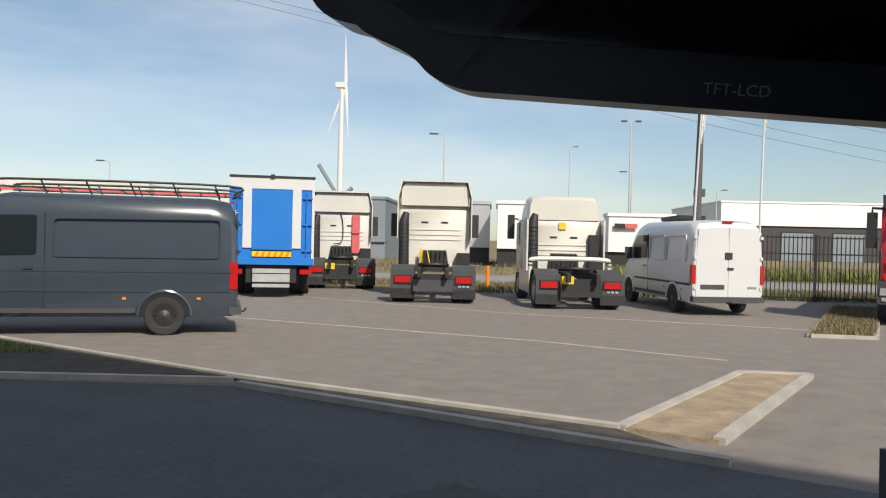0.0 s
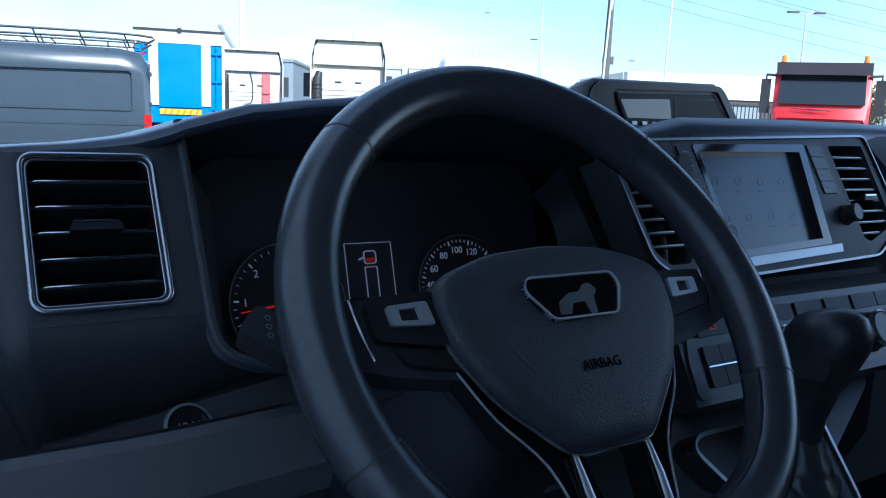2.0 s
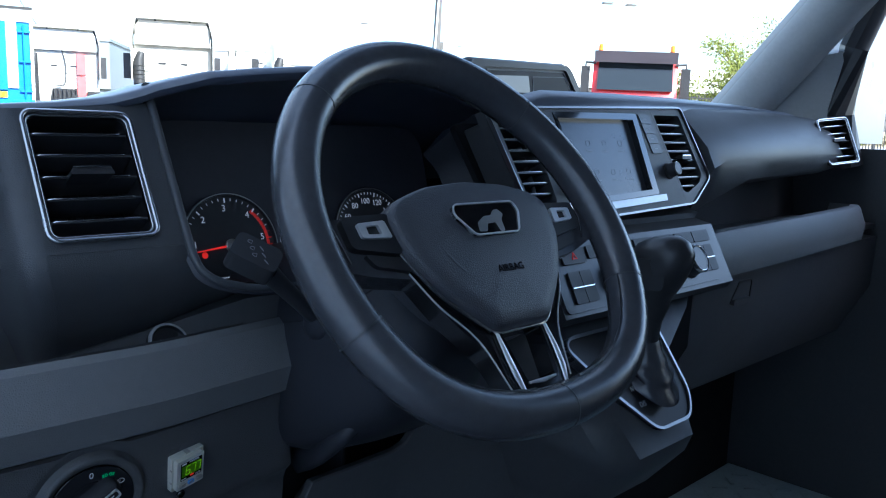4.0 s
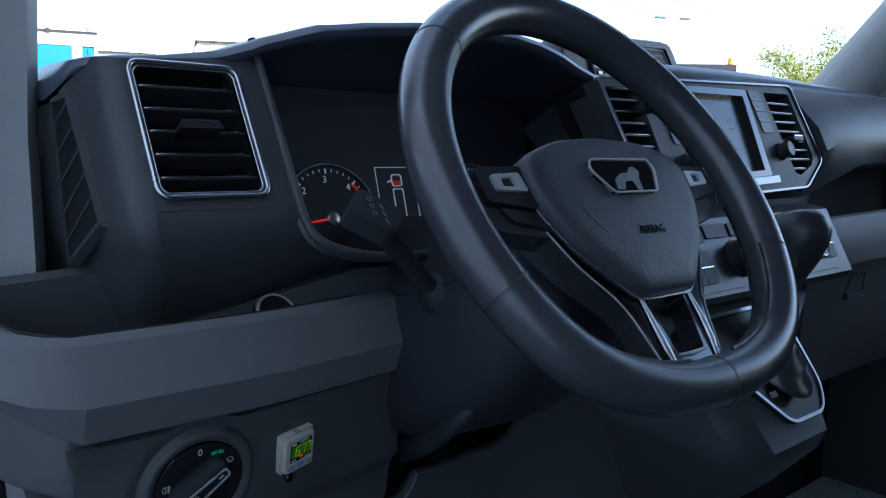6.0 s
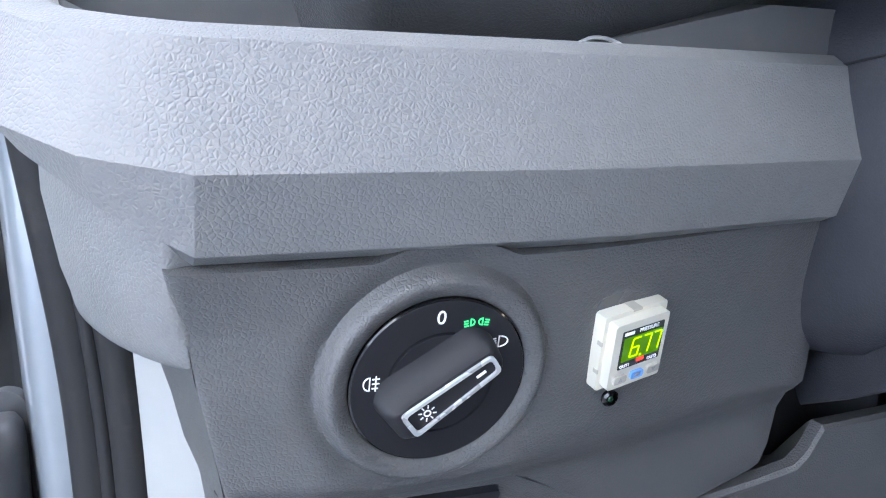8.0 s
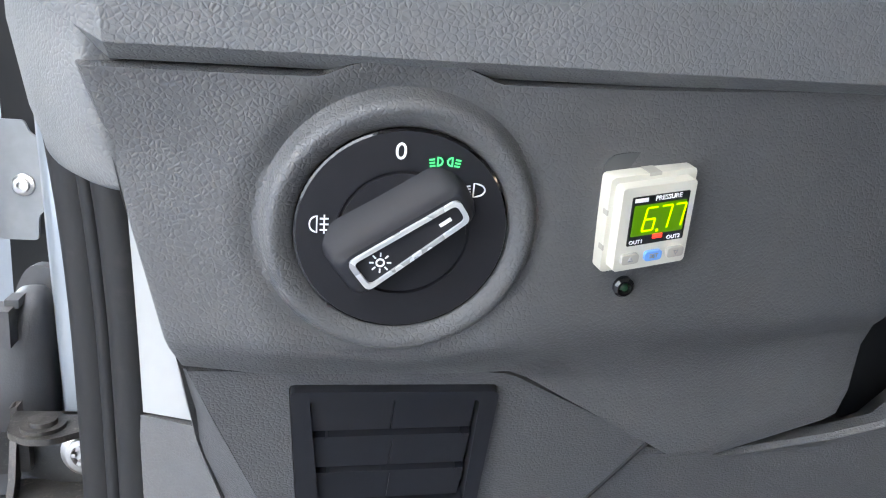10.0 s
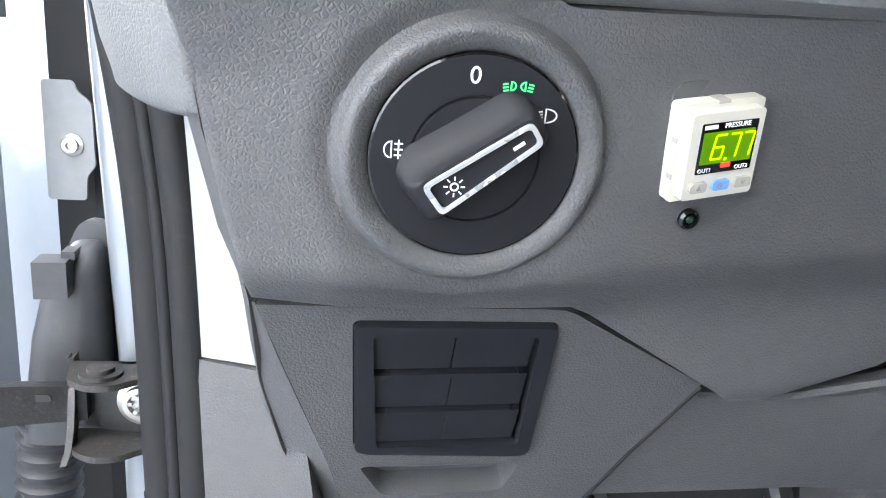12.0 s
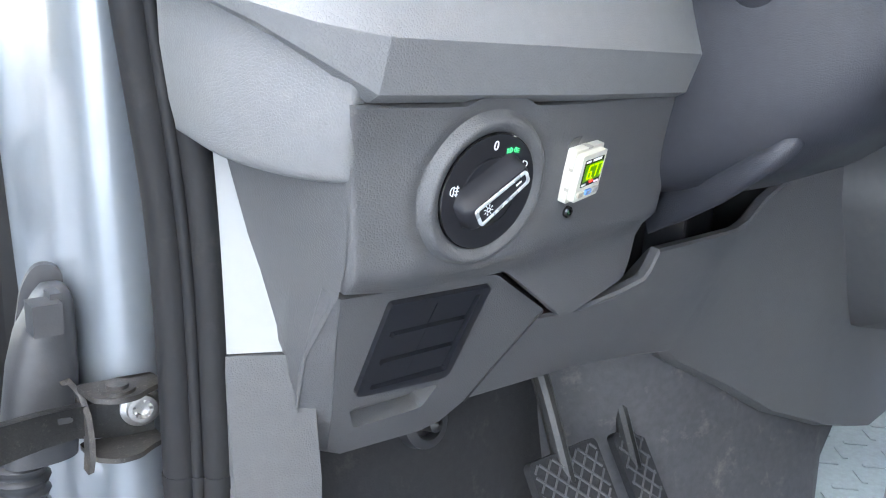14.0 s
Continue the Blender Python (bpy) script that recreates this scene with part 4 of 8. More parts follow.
# --- light switch panel ---
PANEL = [(-0.3340, 1.2752), (-0.200, 1.2755), (-0.0815, 1.2760), (-0.067, 1.2285), (-0.058, 1.188), (-0.0545, 1.150), (-0.0565, 1.139), (-0.0625, 1.1363), (-0.1145, 1.1267), (-0.1325, 1.1280), (-0.140, 1.1335), (-0.2010, 1.1735), (-0.2085, 1.1772), (-0.3145, 1.1803)]
PANEL_UV = [(x + 0.2508, (z - 1.2337) / 0.9806) for x, z in PANEL]


def panel_drop(u, v):
    """How far the switch panel falls back towards its ends and below the switch."""
    x, z = u - 0.2508, 1.2337 + 0.9806 * v
    to_door = 0.18 * max(0.0, min(1.0, (1.2775 - z) / 0.03 + 0.2)) * max(0.0, -0.288 - x)
    to_wheel = 0.145 * (math.sqrt((x + 0.215) ** 2 + 0.0003) + x + 0.215) / 2
    t = max(0.0, min(1.0, (1.197 - z) / 0.022))
    return to_door + to_wheel + 0.012 * t * t * (3 - 2 * t)


# moulded rim round the switch: groove, rounded crest, then down to the switch plate
RIM = [(0.0300, -0.0050), (0.0303, 0.0002), (0.0312, 0.0012), (0.0332, 0.0026), (0.0350, 0.0034), (0.0364, 0.0035), (0.0377, 0.0027), (0.0387, 0.0008), (0.0395, -0.0012), (0.0405, -0.0022), (0.0418, -0.0020), (0.0442, -0.0008), (0.0480, 0.0)]
angs = sorted({round(math.atan2(v, u), 4) for u, v in PANEL_UV} | {round(-math.pi + 2 * math.pi * k / 120, 4) for k in range(120)})
zero2 = Vector((0, 0))
edge_pts = [ray_out(PANEL_UV, zero2, a) for a in angs]
rings = []
for r, h in RIM:
    k = max(0.0, min(1.0, (r - 0.031) / 0.014))
    rings.append([(r * math.cos(a), r * math.sin(a), h - k * panel_drop(r * math.cos(a), r * math.sin(a))) for a in angs])
for step in (0.08, 0.18, 0.3, 0.45, 0.6, 0.75, 0.88, 0.965, 1.0):
    ring = []
    for a, (eu, ev) in zip(angs, edge_pts):
        reach = math.hypot(eu, ev)
        r = 0.0480 + (max(reach, 0.0485) - 0.0480) * step
        u, v = r * math.cos(a), r * math.sin(a)
        ring.append((u, v, -panel_drop(u, v) - (0.0012 if step == 1.0 else 0)))
    rings.append(ring)
rings.append([(u, v, n_ - 0.010) for u, v, n_ in rings[-1]])
part("switch_panel", put(loft(rings, caps=False), F_LAMP), M_GREY, dash, "grey grained panel with a moulded rim round the light switch", 50)

# ---- light switch ----
lamp_switch = thing("light_switch", (-0.2525, 0.138, 1.206), "round black headlight switch with chrome edged knob", "light switch")
part("dial_plate", put(lathe([(0.0302, -0.004), (0.0302, 0.0010), (0.0295, 0.0020), (0.0189, 0.0024), (0.0186, 0.0014), (0.0181, 0.0014), (0.0178, 0.0026), (0.0001, 0.0028)], 72), F_LAMP), M_KNOB, lamp_switch, "matt black switch plate", 50)
part("plate_edge", put(lathe([(0.0304, 0.0004), (0.0302, 0.0016), (0.0296, 0.0019)], 72), F_LAMP), M_GLOSS, lamp_switch)
# wedge shaped knob: a slope that rises to a slanting bar with a chrome frame
KN = at(F_LAMP, 0.0008, 0.0012, 0.0026, 36.4)
knob_rings = []
for h, o in ((0.0, [(-0.0224, -0.0076), (0.0202, -0.0054), (0.0210, 0.0052), (0.0165, 0.0120), (-0.0165, 0.0142), (-0.0228, 0.0088)]),
             (0.0014, [(-0.0222, -0.0074), (0.0200, -0.0052), (0.0208, 0.0051), (0.0165, 0.0088), (-0.0163, 0.0106), (-0.0225, 0.0080)]),
             (0.0050, [(-0.0216, -0.0070), (0.0195, -0.0050), (0.0200, 0.0047), (0.0162, 0.0056), (-0.0160, 0.0072), (-0.0218, 0.0066)]),
             (0.0070, [(-0.0198, -0.0064), (0.0187, -0.0047), (0.0190, 0.0044), (0.0158, 0.0050), (-0.0156, 0.0064), (-0.0199, 0.0060)]),
             (0.0080, [(-0.0180, -0.0058), (0.0178, -0.0042), (0.0181, 0.0041), (0.0152, 0.0047), (-0.0150, 0.0060), (-0.0180, 0.0056)])):
    knob_rings.append([(u, v, h) for u, v in soft(o, 0.0030, 4)])
knob = part("knob", put(loft(knob_rings), KN), M_KNOB, lamp_switch, "black wedge shaped knob", 60)
bar_o = soft([(-0.0173, -0.0053), (0.0172, -0.0037), (0.0175, 0.0036), (-0.0173, 0.0051)], 0.0022)
bar_i = soft([(-0.0158, -0.0041), (0.0159, -0.0026), (0.0161, 0.0025), (-0.0158, 0.0039)], 0.0016)
part("bar_trim", put(collar(bar_o, bar_i, 0.0070, 0.0092, 0.0074, 0.0006), KN), M_KNOBTRIM, knob, "satin chrome frame on the knob", 50)
part("bar_inset", put(prism(bar_i, 0.0066, 0.0082, 0.0003), KN), M_KNOB, knob)
part("pointer", put(box(0.0092, 0.0128, -0.0009, 0.0001, 0.0081, 0.0084), KN), M_WHITE, knob)
SUNC = KN @ Matrix.Translation((-0.0098, -0.0002, 0.0083)) @ Matrix.Rotation(radians(-36.4), 4, "Z")
symb = part("lamp_symbol", put(collar([(0.0013 * math.cos(a), 0.0013 * math.sin(a)) for a in [k * math.pi / 10 for k in range(20)]], [(0.0008 * math.cos(a), 0.0008 * math.sin(a)) for a in [k * math.pi / 10 for k in range(20)]], 0, 0.0002, 0), SUNC), M_WHITE, knob)
for k in range(8):
    part("symbol_ray", put(box(0.0018, 0.0030, -0.00020, 0.00020, 0, 0.0002), SUNC @ Matrix.Rotation(k * math.pi / 4, 4, "Z")), M_WHITE, symb)
text("0", 0.0068, M_WHITE, lamp_switch, at(F_LAMP, -0.0022, 0.0240, 0.0026), "figure")


def drop_outline(w, h, flip=1, n=10):
    """A lamp's half-round outline: flat on one side, bowed on the other."""
    return [(flip * (-w / 2), h / 2)] + [(flip * (-w / 2 + w * math.sin(math.pi * k / n) ** 0.8), h / 2 * math.cos(math.pi * k / n)) for k in range(1, n)] + [(flip * (-w / 2), -h / 2)]


def lamp_mark(u, v, w, h, flip, mat, rays, ray_flip, cross=False):
    m = at(F_LAMP, u, v, 0.0024)
    o = drop_outline(w, h, flip)
    p = part("lamp_mark", put(collar(o, shrink(o, 0.0004), 0, 0.0003, 0), m), mat, lamp_switch)
    for k in range(rays):
        y = (k - (rays - 1) / 2) * h / rays
        x0 = ray_flip * (w / 2 + 0.0006)
        x1 = x0 + ray_flip * (0.0024 if w > 0.002 else 0.0015)
        part("ray", put(box(min(x0, x1), max(x0, x1), y - 0.0002, y + 0.0002, 0, 0.0003), m @ Matrix.Rotation(radians(-10 * ray_flip if not cross else 0), 4, "Z")), mat, p)
    if cross:
        part("wave", put(box(ray_flip * (w / 2 + 0.0018) - 0.0002, ray_flip * (w / 2 + 0.0018) + 0.0002, -h * 0.55, h * 0.55, 0, 0.0003), m), mat, p)


lamp_mark(-0.0249, 0.0026, 0.0024, 0.0050, -1, M_WHITE, 3, 1, True)
lamp_mark(0.0203, 0.0136, 0.0036, 0.0042, 1, M_WHITE, 5, -1)
lamp_mark(0.0086, 0.0216, 0.0017, 0.0027, 1, M_GREEN, 3, -1)
lamp_mark(0.0113, 0.0216, 0.0017, 0.0027, -1, M_GREEN, 3, 1)

# ---- pressure gauge stuck on the panel ----
F_GAUGE = frame_of((-0.1776, 0.1475, 1.2391), (-0.075, -0.240, 0.968), (0.190, -0.951, -0.232))
meter = thing("pressure_gauge", (-0.18, 0.138, 1.222), "small ivory digital pressure gauge with a lit green display", "gauge")
plate_o = rrect(0.0292, 0.0307, 0.0012, 2)
part("holder", put(prism(plate_o, -0.001, 0.0055, 0.0007), F_GAUGE), M_IVORY, meter, "ivory mounting frame")
for v in (-0.0070, 0.0045):
    part("clip", put(box(-0.0149, -0.0144, v - 0.0008, v + 0.0008, 0.0034, 0.0057), F_GAUGE), M_GREYBTN, meter)
part("clip", put(box(-0.002, 0.002, 0.0146, 0.0156, 0.0, 0.0058), F_GAUGE), M_GREYBTN, meter)
fr_m = at(F_GAUGE, -0.0003, 0.0, 0.0027)
part("case", put(prism(rrect(0.0250, 0.0270, 0.0012, 3), 0.0026, 0.0068, 0.0006), fr_m), M_IVORY, meter, "ivory instrument case")
glass_p = part("display", put(prism(rrect(0.0195, 0.0158, 0.0004, 2), 0.0066, 0.0071), at(fr_m, 0.0006, 0.0026)), M_GLOSS, meter, "black display window")
part("lit_field", put(prism(rrect(0.0178, 0.0100, 0.0003, 2), 0.0071, 0.0073), at(fr_m, 0.0006, 0.0028)), M_LCDG, glass_p, "glowing green field")


def seven(ch, m, w=0.0036, h=0.0074, t=0.0007):
    on = {"6": "acdefg", "7": "abc"}[ch]
    seg = {"a": (0, h / 2, w, t), "d": (0, -h / 2, w, t), "g": (0, 0, w, t), "b": (w / 2, h / 4, t, h / 2), "c": (w / 2, -h / 4, t, h / 2), "f": (-w / 2, h / 4, t, h / 2), "e": (-w / 2, -h / 4, t, h / 2)}
    for s in on:
        x, y, sx, sy = seg[s]
        part("digit_bar", put(box(x - sx / 2 + 0.0001, x + sx / 2 - 0.0001, y - sy / 2 + 0.0001, y + sy / 2 - 0.0001, 0.0073, 0.0075), m @ Matrix(((1, 0.14, 0, 0), (0, 1, 0, 0), (0, 0, 1, 0), (0, 0, 0, 1)))), M_LCDY, glass_p)


for ch, u in (("6", -0.0026), ("7", 0.0024), ("7", 0.0072)):
    seven(ch, at(fr_m, u, 0.0030))
part("point", put(box(-0.0004, 0.0004, -0.0004, 0.0004, 0.0073, 0.0075), at(fr_m, 0.0004, -0.0010)), M_LCDY, glass_p)
part("red_mark", put(box(-0.0016, 0.0016, -0.0007, 0.0007, 0.0071, 0.0074), at(fr_m, 0.0010, -0.0030)), M_REDLIT, glass_p)
text("PRESSURE", 0.0021, M_WHITE, glass_p, at(fr_m, 0.0030, 0.0094, 0.0072))
part("maker_mark", put(box(-0.0022, 0.0022, -0.0006, 0.0006, 0.0071, 0.0073), at(fr_m, -0.0062, 0.0094)), M_WHITE, glass_p)
text("OUT1", 0.0018, M_WHITE, glass_p, at(fr_m, -0.0062, -0.0042, 0.0072))
text("OUT2", 0.0018, M_WHITE, glass_p, at(fr_m, 0.0068, -0.0042, 0.0072))
for u, mt in ((-0.0072, M_GREYBTN), (0.0008, M_BLUEBTN), (0.0086, M_GREYBTN)):
    bt = part("button", put(prism(rrect(0.0058, 0.0032, 0.0009, 3), 0.0066, 0.0079, 0.0004), at(fr_m, u - 0.0004, -0.0094)), mt, meter, "blue push button" if mt is M_BLUEBTN else "")
    if mt is M_BLUEBTN:
        text("SET", 0.0020, M_GREYPRINT, bt, at(fr_m, u - 0.0004, -0.0094, 0.0080))
    else:
        s = 1 if u < 0 else -1
        part("arrow", put(collar([(-0.0009, -0.0007 * s), (0.0009, -0.0007 * s), (0, 0.0009 * s)], [(-0.0005, -0.0005 * s), (0.0005, -0.0005 * s), (0, 0.0004 * s)], 0.0079, 0.0081, 0.0079), at(fr_m, u - 0.0004, -0.0094)), M_GREYPRINT, bt)
led = thing("indicator_lamp", (-0.1813, 0.148, 1.213), "small unlit indicator lamp in a black bezel", "lamp")
F_LED = at(F_LAMP, 0.0722, -0.0202, -0.0060)
part("bezel", put(lathe([(0.0034, -0.001), (0.0034, 0.0022), (0.0026, 0.0030), (0.0020, 0.0030), (0.0017, 0.0018)], 24), F_LED), M_GLOSS, led)
part("lens", put(lathe([(0.0018, 0.0), (0.0017, 0.002), (0.0010, 0.0028), (0.0001, 0.0030)], 18), F_LED), material("dark green lens", (0.01, 0.04, 0.02), 0.1, vary=0.02), led)
part("gauge_gasket", put(collar(soft([(-0.0155, -0.019), (0.0135, -0.018), (0.0185, 0.0195), (-0.0145, 0.0205)], 0.006), rrect(0.020, 0.022, 0.002), -0.001, 0.0004, -0.001), F_GAUGE), material("clear adhesive film", (0.09, 0.09, 0.092), 0.25, vary=0.03), meter)

# ---- panel below the switch, with six blank covers and a grip recess ----
kx = lambda u, z: (u, (z - 1.18) / 0.8836)
cover_in = [(-0.2815, -0.0085), (-0.2085, -0.0105), (-0.2045, -0.0880), (-0.2085, -0.091), (-0.2740, -0.0855), (-0.278, -0.0820)]
grip_in = soft([(-0.2750, -0.0985), (-0.2060, -0.1000), (-0.2110, -0.1215), (-0.2640, -0.1215)], 0.004)
upper = [kx(-0.3135, 1.1795), kx(-0.2140, 1.1766), kx(-0.2075, 1.1760), kx(-0.2030, 1.1743), kx(-0.1985, 1.1716), kx(-0.1405, 1.1374), (-0.1575, -0.0935), (-0.2880, -0.0935)]
lower = [(-0.2880, -0.0935), (-0.158, -0.0935), (-0.170, -0.131), (-0.184, -0.147), (-0.200, -0.151), (-0.266, -0.146), (-0.278, -0.136)]
flap = part("fuse_flap", put(collar(upper, soft(cover_in, 0.003), -0.012, 0.0, -0.012, 0.0008), F_KNEE), M_GREY, dash, "grey grained flap with switch blanks", 30)
cheek = [((-0.3137, 0.0), (-0.3185, -0.0010)), ((-0.3060, -0.0300), (-0.3165, -0.0300)), ((-0.2965, -0.0640), (-0.3125, -0.0690)), ((-0.2882, -0.0935), (-0.3060, -0.0980)), ((-0.2782, -0.136), (-0.2960, -0.1330)), ((-0.2662, -0.146), (-0.2800, -0.1480))]
part("flap_cheek", put(loft([[(*a, -0.0005), (a[0] - 0.0012, a[1], -0.0011), (*b, -0.0100), (b[0] + 0.004, b[1], -0.016), (a[0] + 0.004, a[1], -0.012)] for a, b in cheek]), F_KNEE), M_GREY, flap, "", 40)
part("flap_foot", put(collar(lower, grip_in, -0.012, 0.0, -0.013), F_KNEE), M_GREY, flap)
part("grip_recess", put(prism(shrink(grip_in, -0.001), -0.016, -0.012), F_KNEE), M_SMOOTHGREY, flap)
part("grip_slope", put(loft([[(-0.277, -0.099, -0.002), (-0.204, -0.1005, -0.002), (-0.206, -0.1205, -0.013), (-0.268, -0.1205, -0.013)], [(-0.277, -0.099, -0.014), (-0.204, -0.1005, -0.014), (-0.206, -0.1205, -0.015), (-0.268, -0.1205, -0.015)]]), F_KNEE), M_SMOOTHGREY, flap)
blanks = part("blank_frame", put(collar(soft(shrink(cover_in, 0.0005), 0.003), soft([(-0.2745, -0.0140), (-0.2150, -0.0155), (-0.2110, -0.0825), (-0.2690, -0.0805)], 0.002), -0.012, 0.0030, -0.004, 0.0014), F_KNEE), M_BLANK, dash, "black frame with six blank switch covers")
for r in range(3):
    v1 = -0.0150 - 0.0228 * r
    s = 0.0013 * r
    for c in range(2):
        u0 = -0.2740 + s + c * (0.0292 - 0.0002 * r)
        pts = [(u0 + 0.0002, v1 - 0.0188), (u0 + 0.0288, v1 - 0.0188), (u0 + 0.0288, v1), (u0 + 0.0002, v1)]
        part("blank_cover", put(prism(pts, -0.006, 0.0008, 0.0009), F_KNEE), M_BLANK, blanks)
    part("blank_ridge", put(prism([(-0.2700 + s, v1 - 0.0008), (-0.2190 + s, v1 - 0.0008), (-0.2205 + s, v1 + 0.0012), (-0.2685 + s, v1 + 0.0012)], -0.004, 0.0016, 0.0005), F_KNEE), M_BLANK, blanks)
part("flap_seam", put(tube([(*kx(-0.1402, 1.1362), 0.0002), (-0.1570, -0.0935, 0.0002), (-0.1692, -0.131, 0.0002)], 0.0008, 6), F_KNEE), M_VOID, flap)
# near-black plate behind the flap's openings, standing in for shade
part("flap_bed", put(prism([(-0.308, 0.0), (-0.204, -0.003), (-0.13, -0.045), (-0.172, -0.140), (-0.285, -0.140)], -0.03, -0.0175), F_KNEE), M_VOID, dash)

# knee panel right of the flap, running across to the console
rings = []
for x, yt, zt, zc, yb, zb in ((-0.139, 0.199, 1.131, 1.1295, 0.233, 1.066), (-0.100, 0.197, 1.1300, 1.127, 0.234, 1.064), (-0.058, 0.194, 1.1370, 1.130, 0.235, 1.063), (-0.037, 0.190, 1.1440, 1.131, 0.235, 1.061), (-0.030, 0.190, 1.150, 1.131, 0.236, 1.060), (-0.022, 0.190, 1.1635, 1.131, 0.236, 1.059), (0.030, 0.190, 1.165, 1.132, 0.238, 1.053), (0.084, 0.190, 1.167, 1.132, 0.238, 1.045), (0.098, 0.188, 1.173, 1.131, 0.236, 1.032), (0.115, 0.184, 1.192, 1.130, 0.234, 1.024), (0.138, 0.176, 1.210, 1.128, 0.230, 1.012), (0.17, 0.162, 1.242, 1.125, 0.222, 0.996), (0.22, 0.150, 1.250, 1.115, 0.200, 0.965), (0.28, 0.145, 1.250, 1.10, 0.170, 0.945), (0.34, 0.145, 1.250, 1.09, 0.150, 0.935), (0.42, 0.150, 1.250, 1.09, 0.150, 0.945), (0.48, 0.16, 1.25, 1.09, 0.17, 0.97)):
    yc = yt + (yb - yt) * (0.10 if x < 0.07 else 0.18)
    rings.append([(x, yt + 0.012, zt - 0.003), (x, yt + 0.009, zt), (x, yt + 0.002, zt), (x, yt, zt - 0.002), (x, yc, zc), (x, yb, zb), (x, yb + 0.012, zb - 0.006), (x, yb + 0.08, zb + 0.004), (x, yb + 0.08, zb + 0.03), (x, yc + 0.025, zc)])
rings[0] = [(x - (0.034 if z < 1.1 else 0.0), y, z) for x, y, z in rings[0]]
part("knee_panel", loft(rings), M_GREY, dash, "grey knee panel with an open pocket below the column", 24)
# near-black block fills the pocket, its shade given as colour
part("pocket_shade_block", box(-0.125, 0.120, 0.235, 0.33, 1.10, 1.32), M_VOID, dash)
part("pocket_rib", box(0.020, 0.024, 0.20, 0.235, 1.14, 1.26), M_SWITCH, dash)
# side of the dash that faces the door
rings = []
for z, front, mid, back in ((1.2780, (-0.3315, 0.139), (-0.345, 0.170), (-0.352, 0.236)), (1.2395, (-0.3262, 0.1475), (-0.335, 0.185), (-0.340, 0.237)), (1.20, (-0.3185, 0.1615), (-0.327, 0.195), (-0.329, 0.237)), (1.181, (-0.3155, 0.1715), (-0.3215, 0.205), (-0.3235, 0.237)),
                             (1.14, (-0.3140, 0.2020), (-0.3155, 0.220), (-0.3135, 0.238)), (1.10, (-0.3060, 0.2230), (-0.305, 0.232), (-0.3000, 0.240)), (1.055, (-0.2930, 0.2480), (-0.290, 0.250), (-0.2880, 0.253))):
    rings.append([(*front, z), (*mid, z), (*back, z), (back[0] + 0.03, back[1] + 0.03, z), (front[0] + 0.03, front[1] + 0.04, z)])
part("dash_side", loft(rings), M_GREY, dash, "grey grained end of the dash beside the door", 40)
pad_top = [(-0.3270, 0.1350, 1.296), (-0.3345, 0.1352, 1.300), (-0.347, 0.150, 1.306), (-0.360, 0.173, 1.314), (-0.3685, 0.203, 1.322), (-0.3700, 0.247, 1.330)]
pad_low = [(-0.3200, 0.1500, 1.2460), (-0.3280, 0.1480, 1.2430), (-0.3400, 0.1625, 1.2425), (-0.3520, 0.1820, 1.2445), (-0.3605, 0.207, 1.2480), (-0.3620, 0.247, 1.2540)]
rings = []
for a, b in zip(curve_pts(pad_top, 4), curve_pts(pad_low, 4)):
    inward = Vector((0.9, 0.35, 0)).normalized()
    out_ = Vector((-0.9, -0.4, 0)).normalized()
    rings.append([a + inward * 0.03, a, a.lerp(b, 0.45) + out_ * 0.0035, a.lerp(b, 0.80) + out_ * 0.0022, a.lerp(b, 0.93) + out_ * 0.0004, b + Vector((0, 0, 0.0006)), b + inward * 0.0030 + Vector((0, 0, -0.0012)), b + inward * 0.03 + Vector((0, 0, -0.001))])
part("side_pad", loft(rings), M_LIGHT, dash, "light grey grained corner pad below the tray", 50)

# ---- steering column ----
column = thing("steering_column", (0, 0.16, 1.28), "charcoal plastic steering column shroud with stalks", "steering column")
rings = []
for y, z0, z1, hw in ((0.035, 1.355, 1.420, 0.044), (0.045, 1.325, 1.420, 0.056), (0.080, 1.268, 1.408, 0.072), (0.12, 1.238, 1.398, 0.081), (0.17, 1.215, 1.392, 0.087), (0.25, 1.200, 1.388, 0.095)):
    cz, hh = (z0 + z1) / 2, (z1 - z0) / 2
    rings.append([(hw * math.copysign(abs(math.cos(a)) ** (0.72 if math.sin(a) > 0 else 0.5), math.cos(a)), y + 0.03 * math.sin(a), cz + hh * math.copysign(abs(math.sin(a)) ** (0.8 if math.sin(a) > 0 else 0.55), math.sin(a))) for a in [2 * math.pi * k / 48 for k in range(48)]])
part("shroud", loft(rings), M_COLUMN, column, "charcoal column shroud", 60)
for side in (-1, 1):
    seam = []
    for y, z0, z1, hw in ((0.045, 1.325, 1.420, 0.056), (0.080, 1.268, 1.408, 0.072), (0.12, 1.238, 1.398, 0.081), (0.17, 1.215, 1.392, 0.087)):
        seam.append((side * hw * 0.966 ** 0.72, y + 0.03 * 0.257, (z0 + z1) / 2 + (z1 - z0) / 2 * 0.257 ** 0.8))
    part("shroud_seam", tube(curve_pts(seam, 6), 0.0007, 6), M_VOID, column)
rings = []
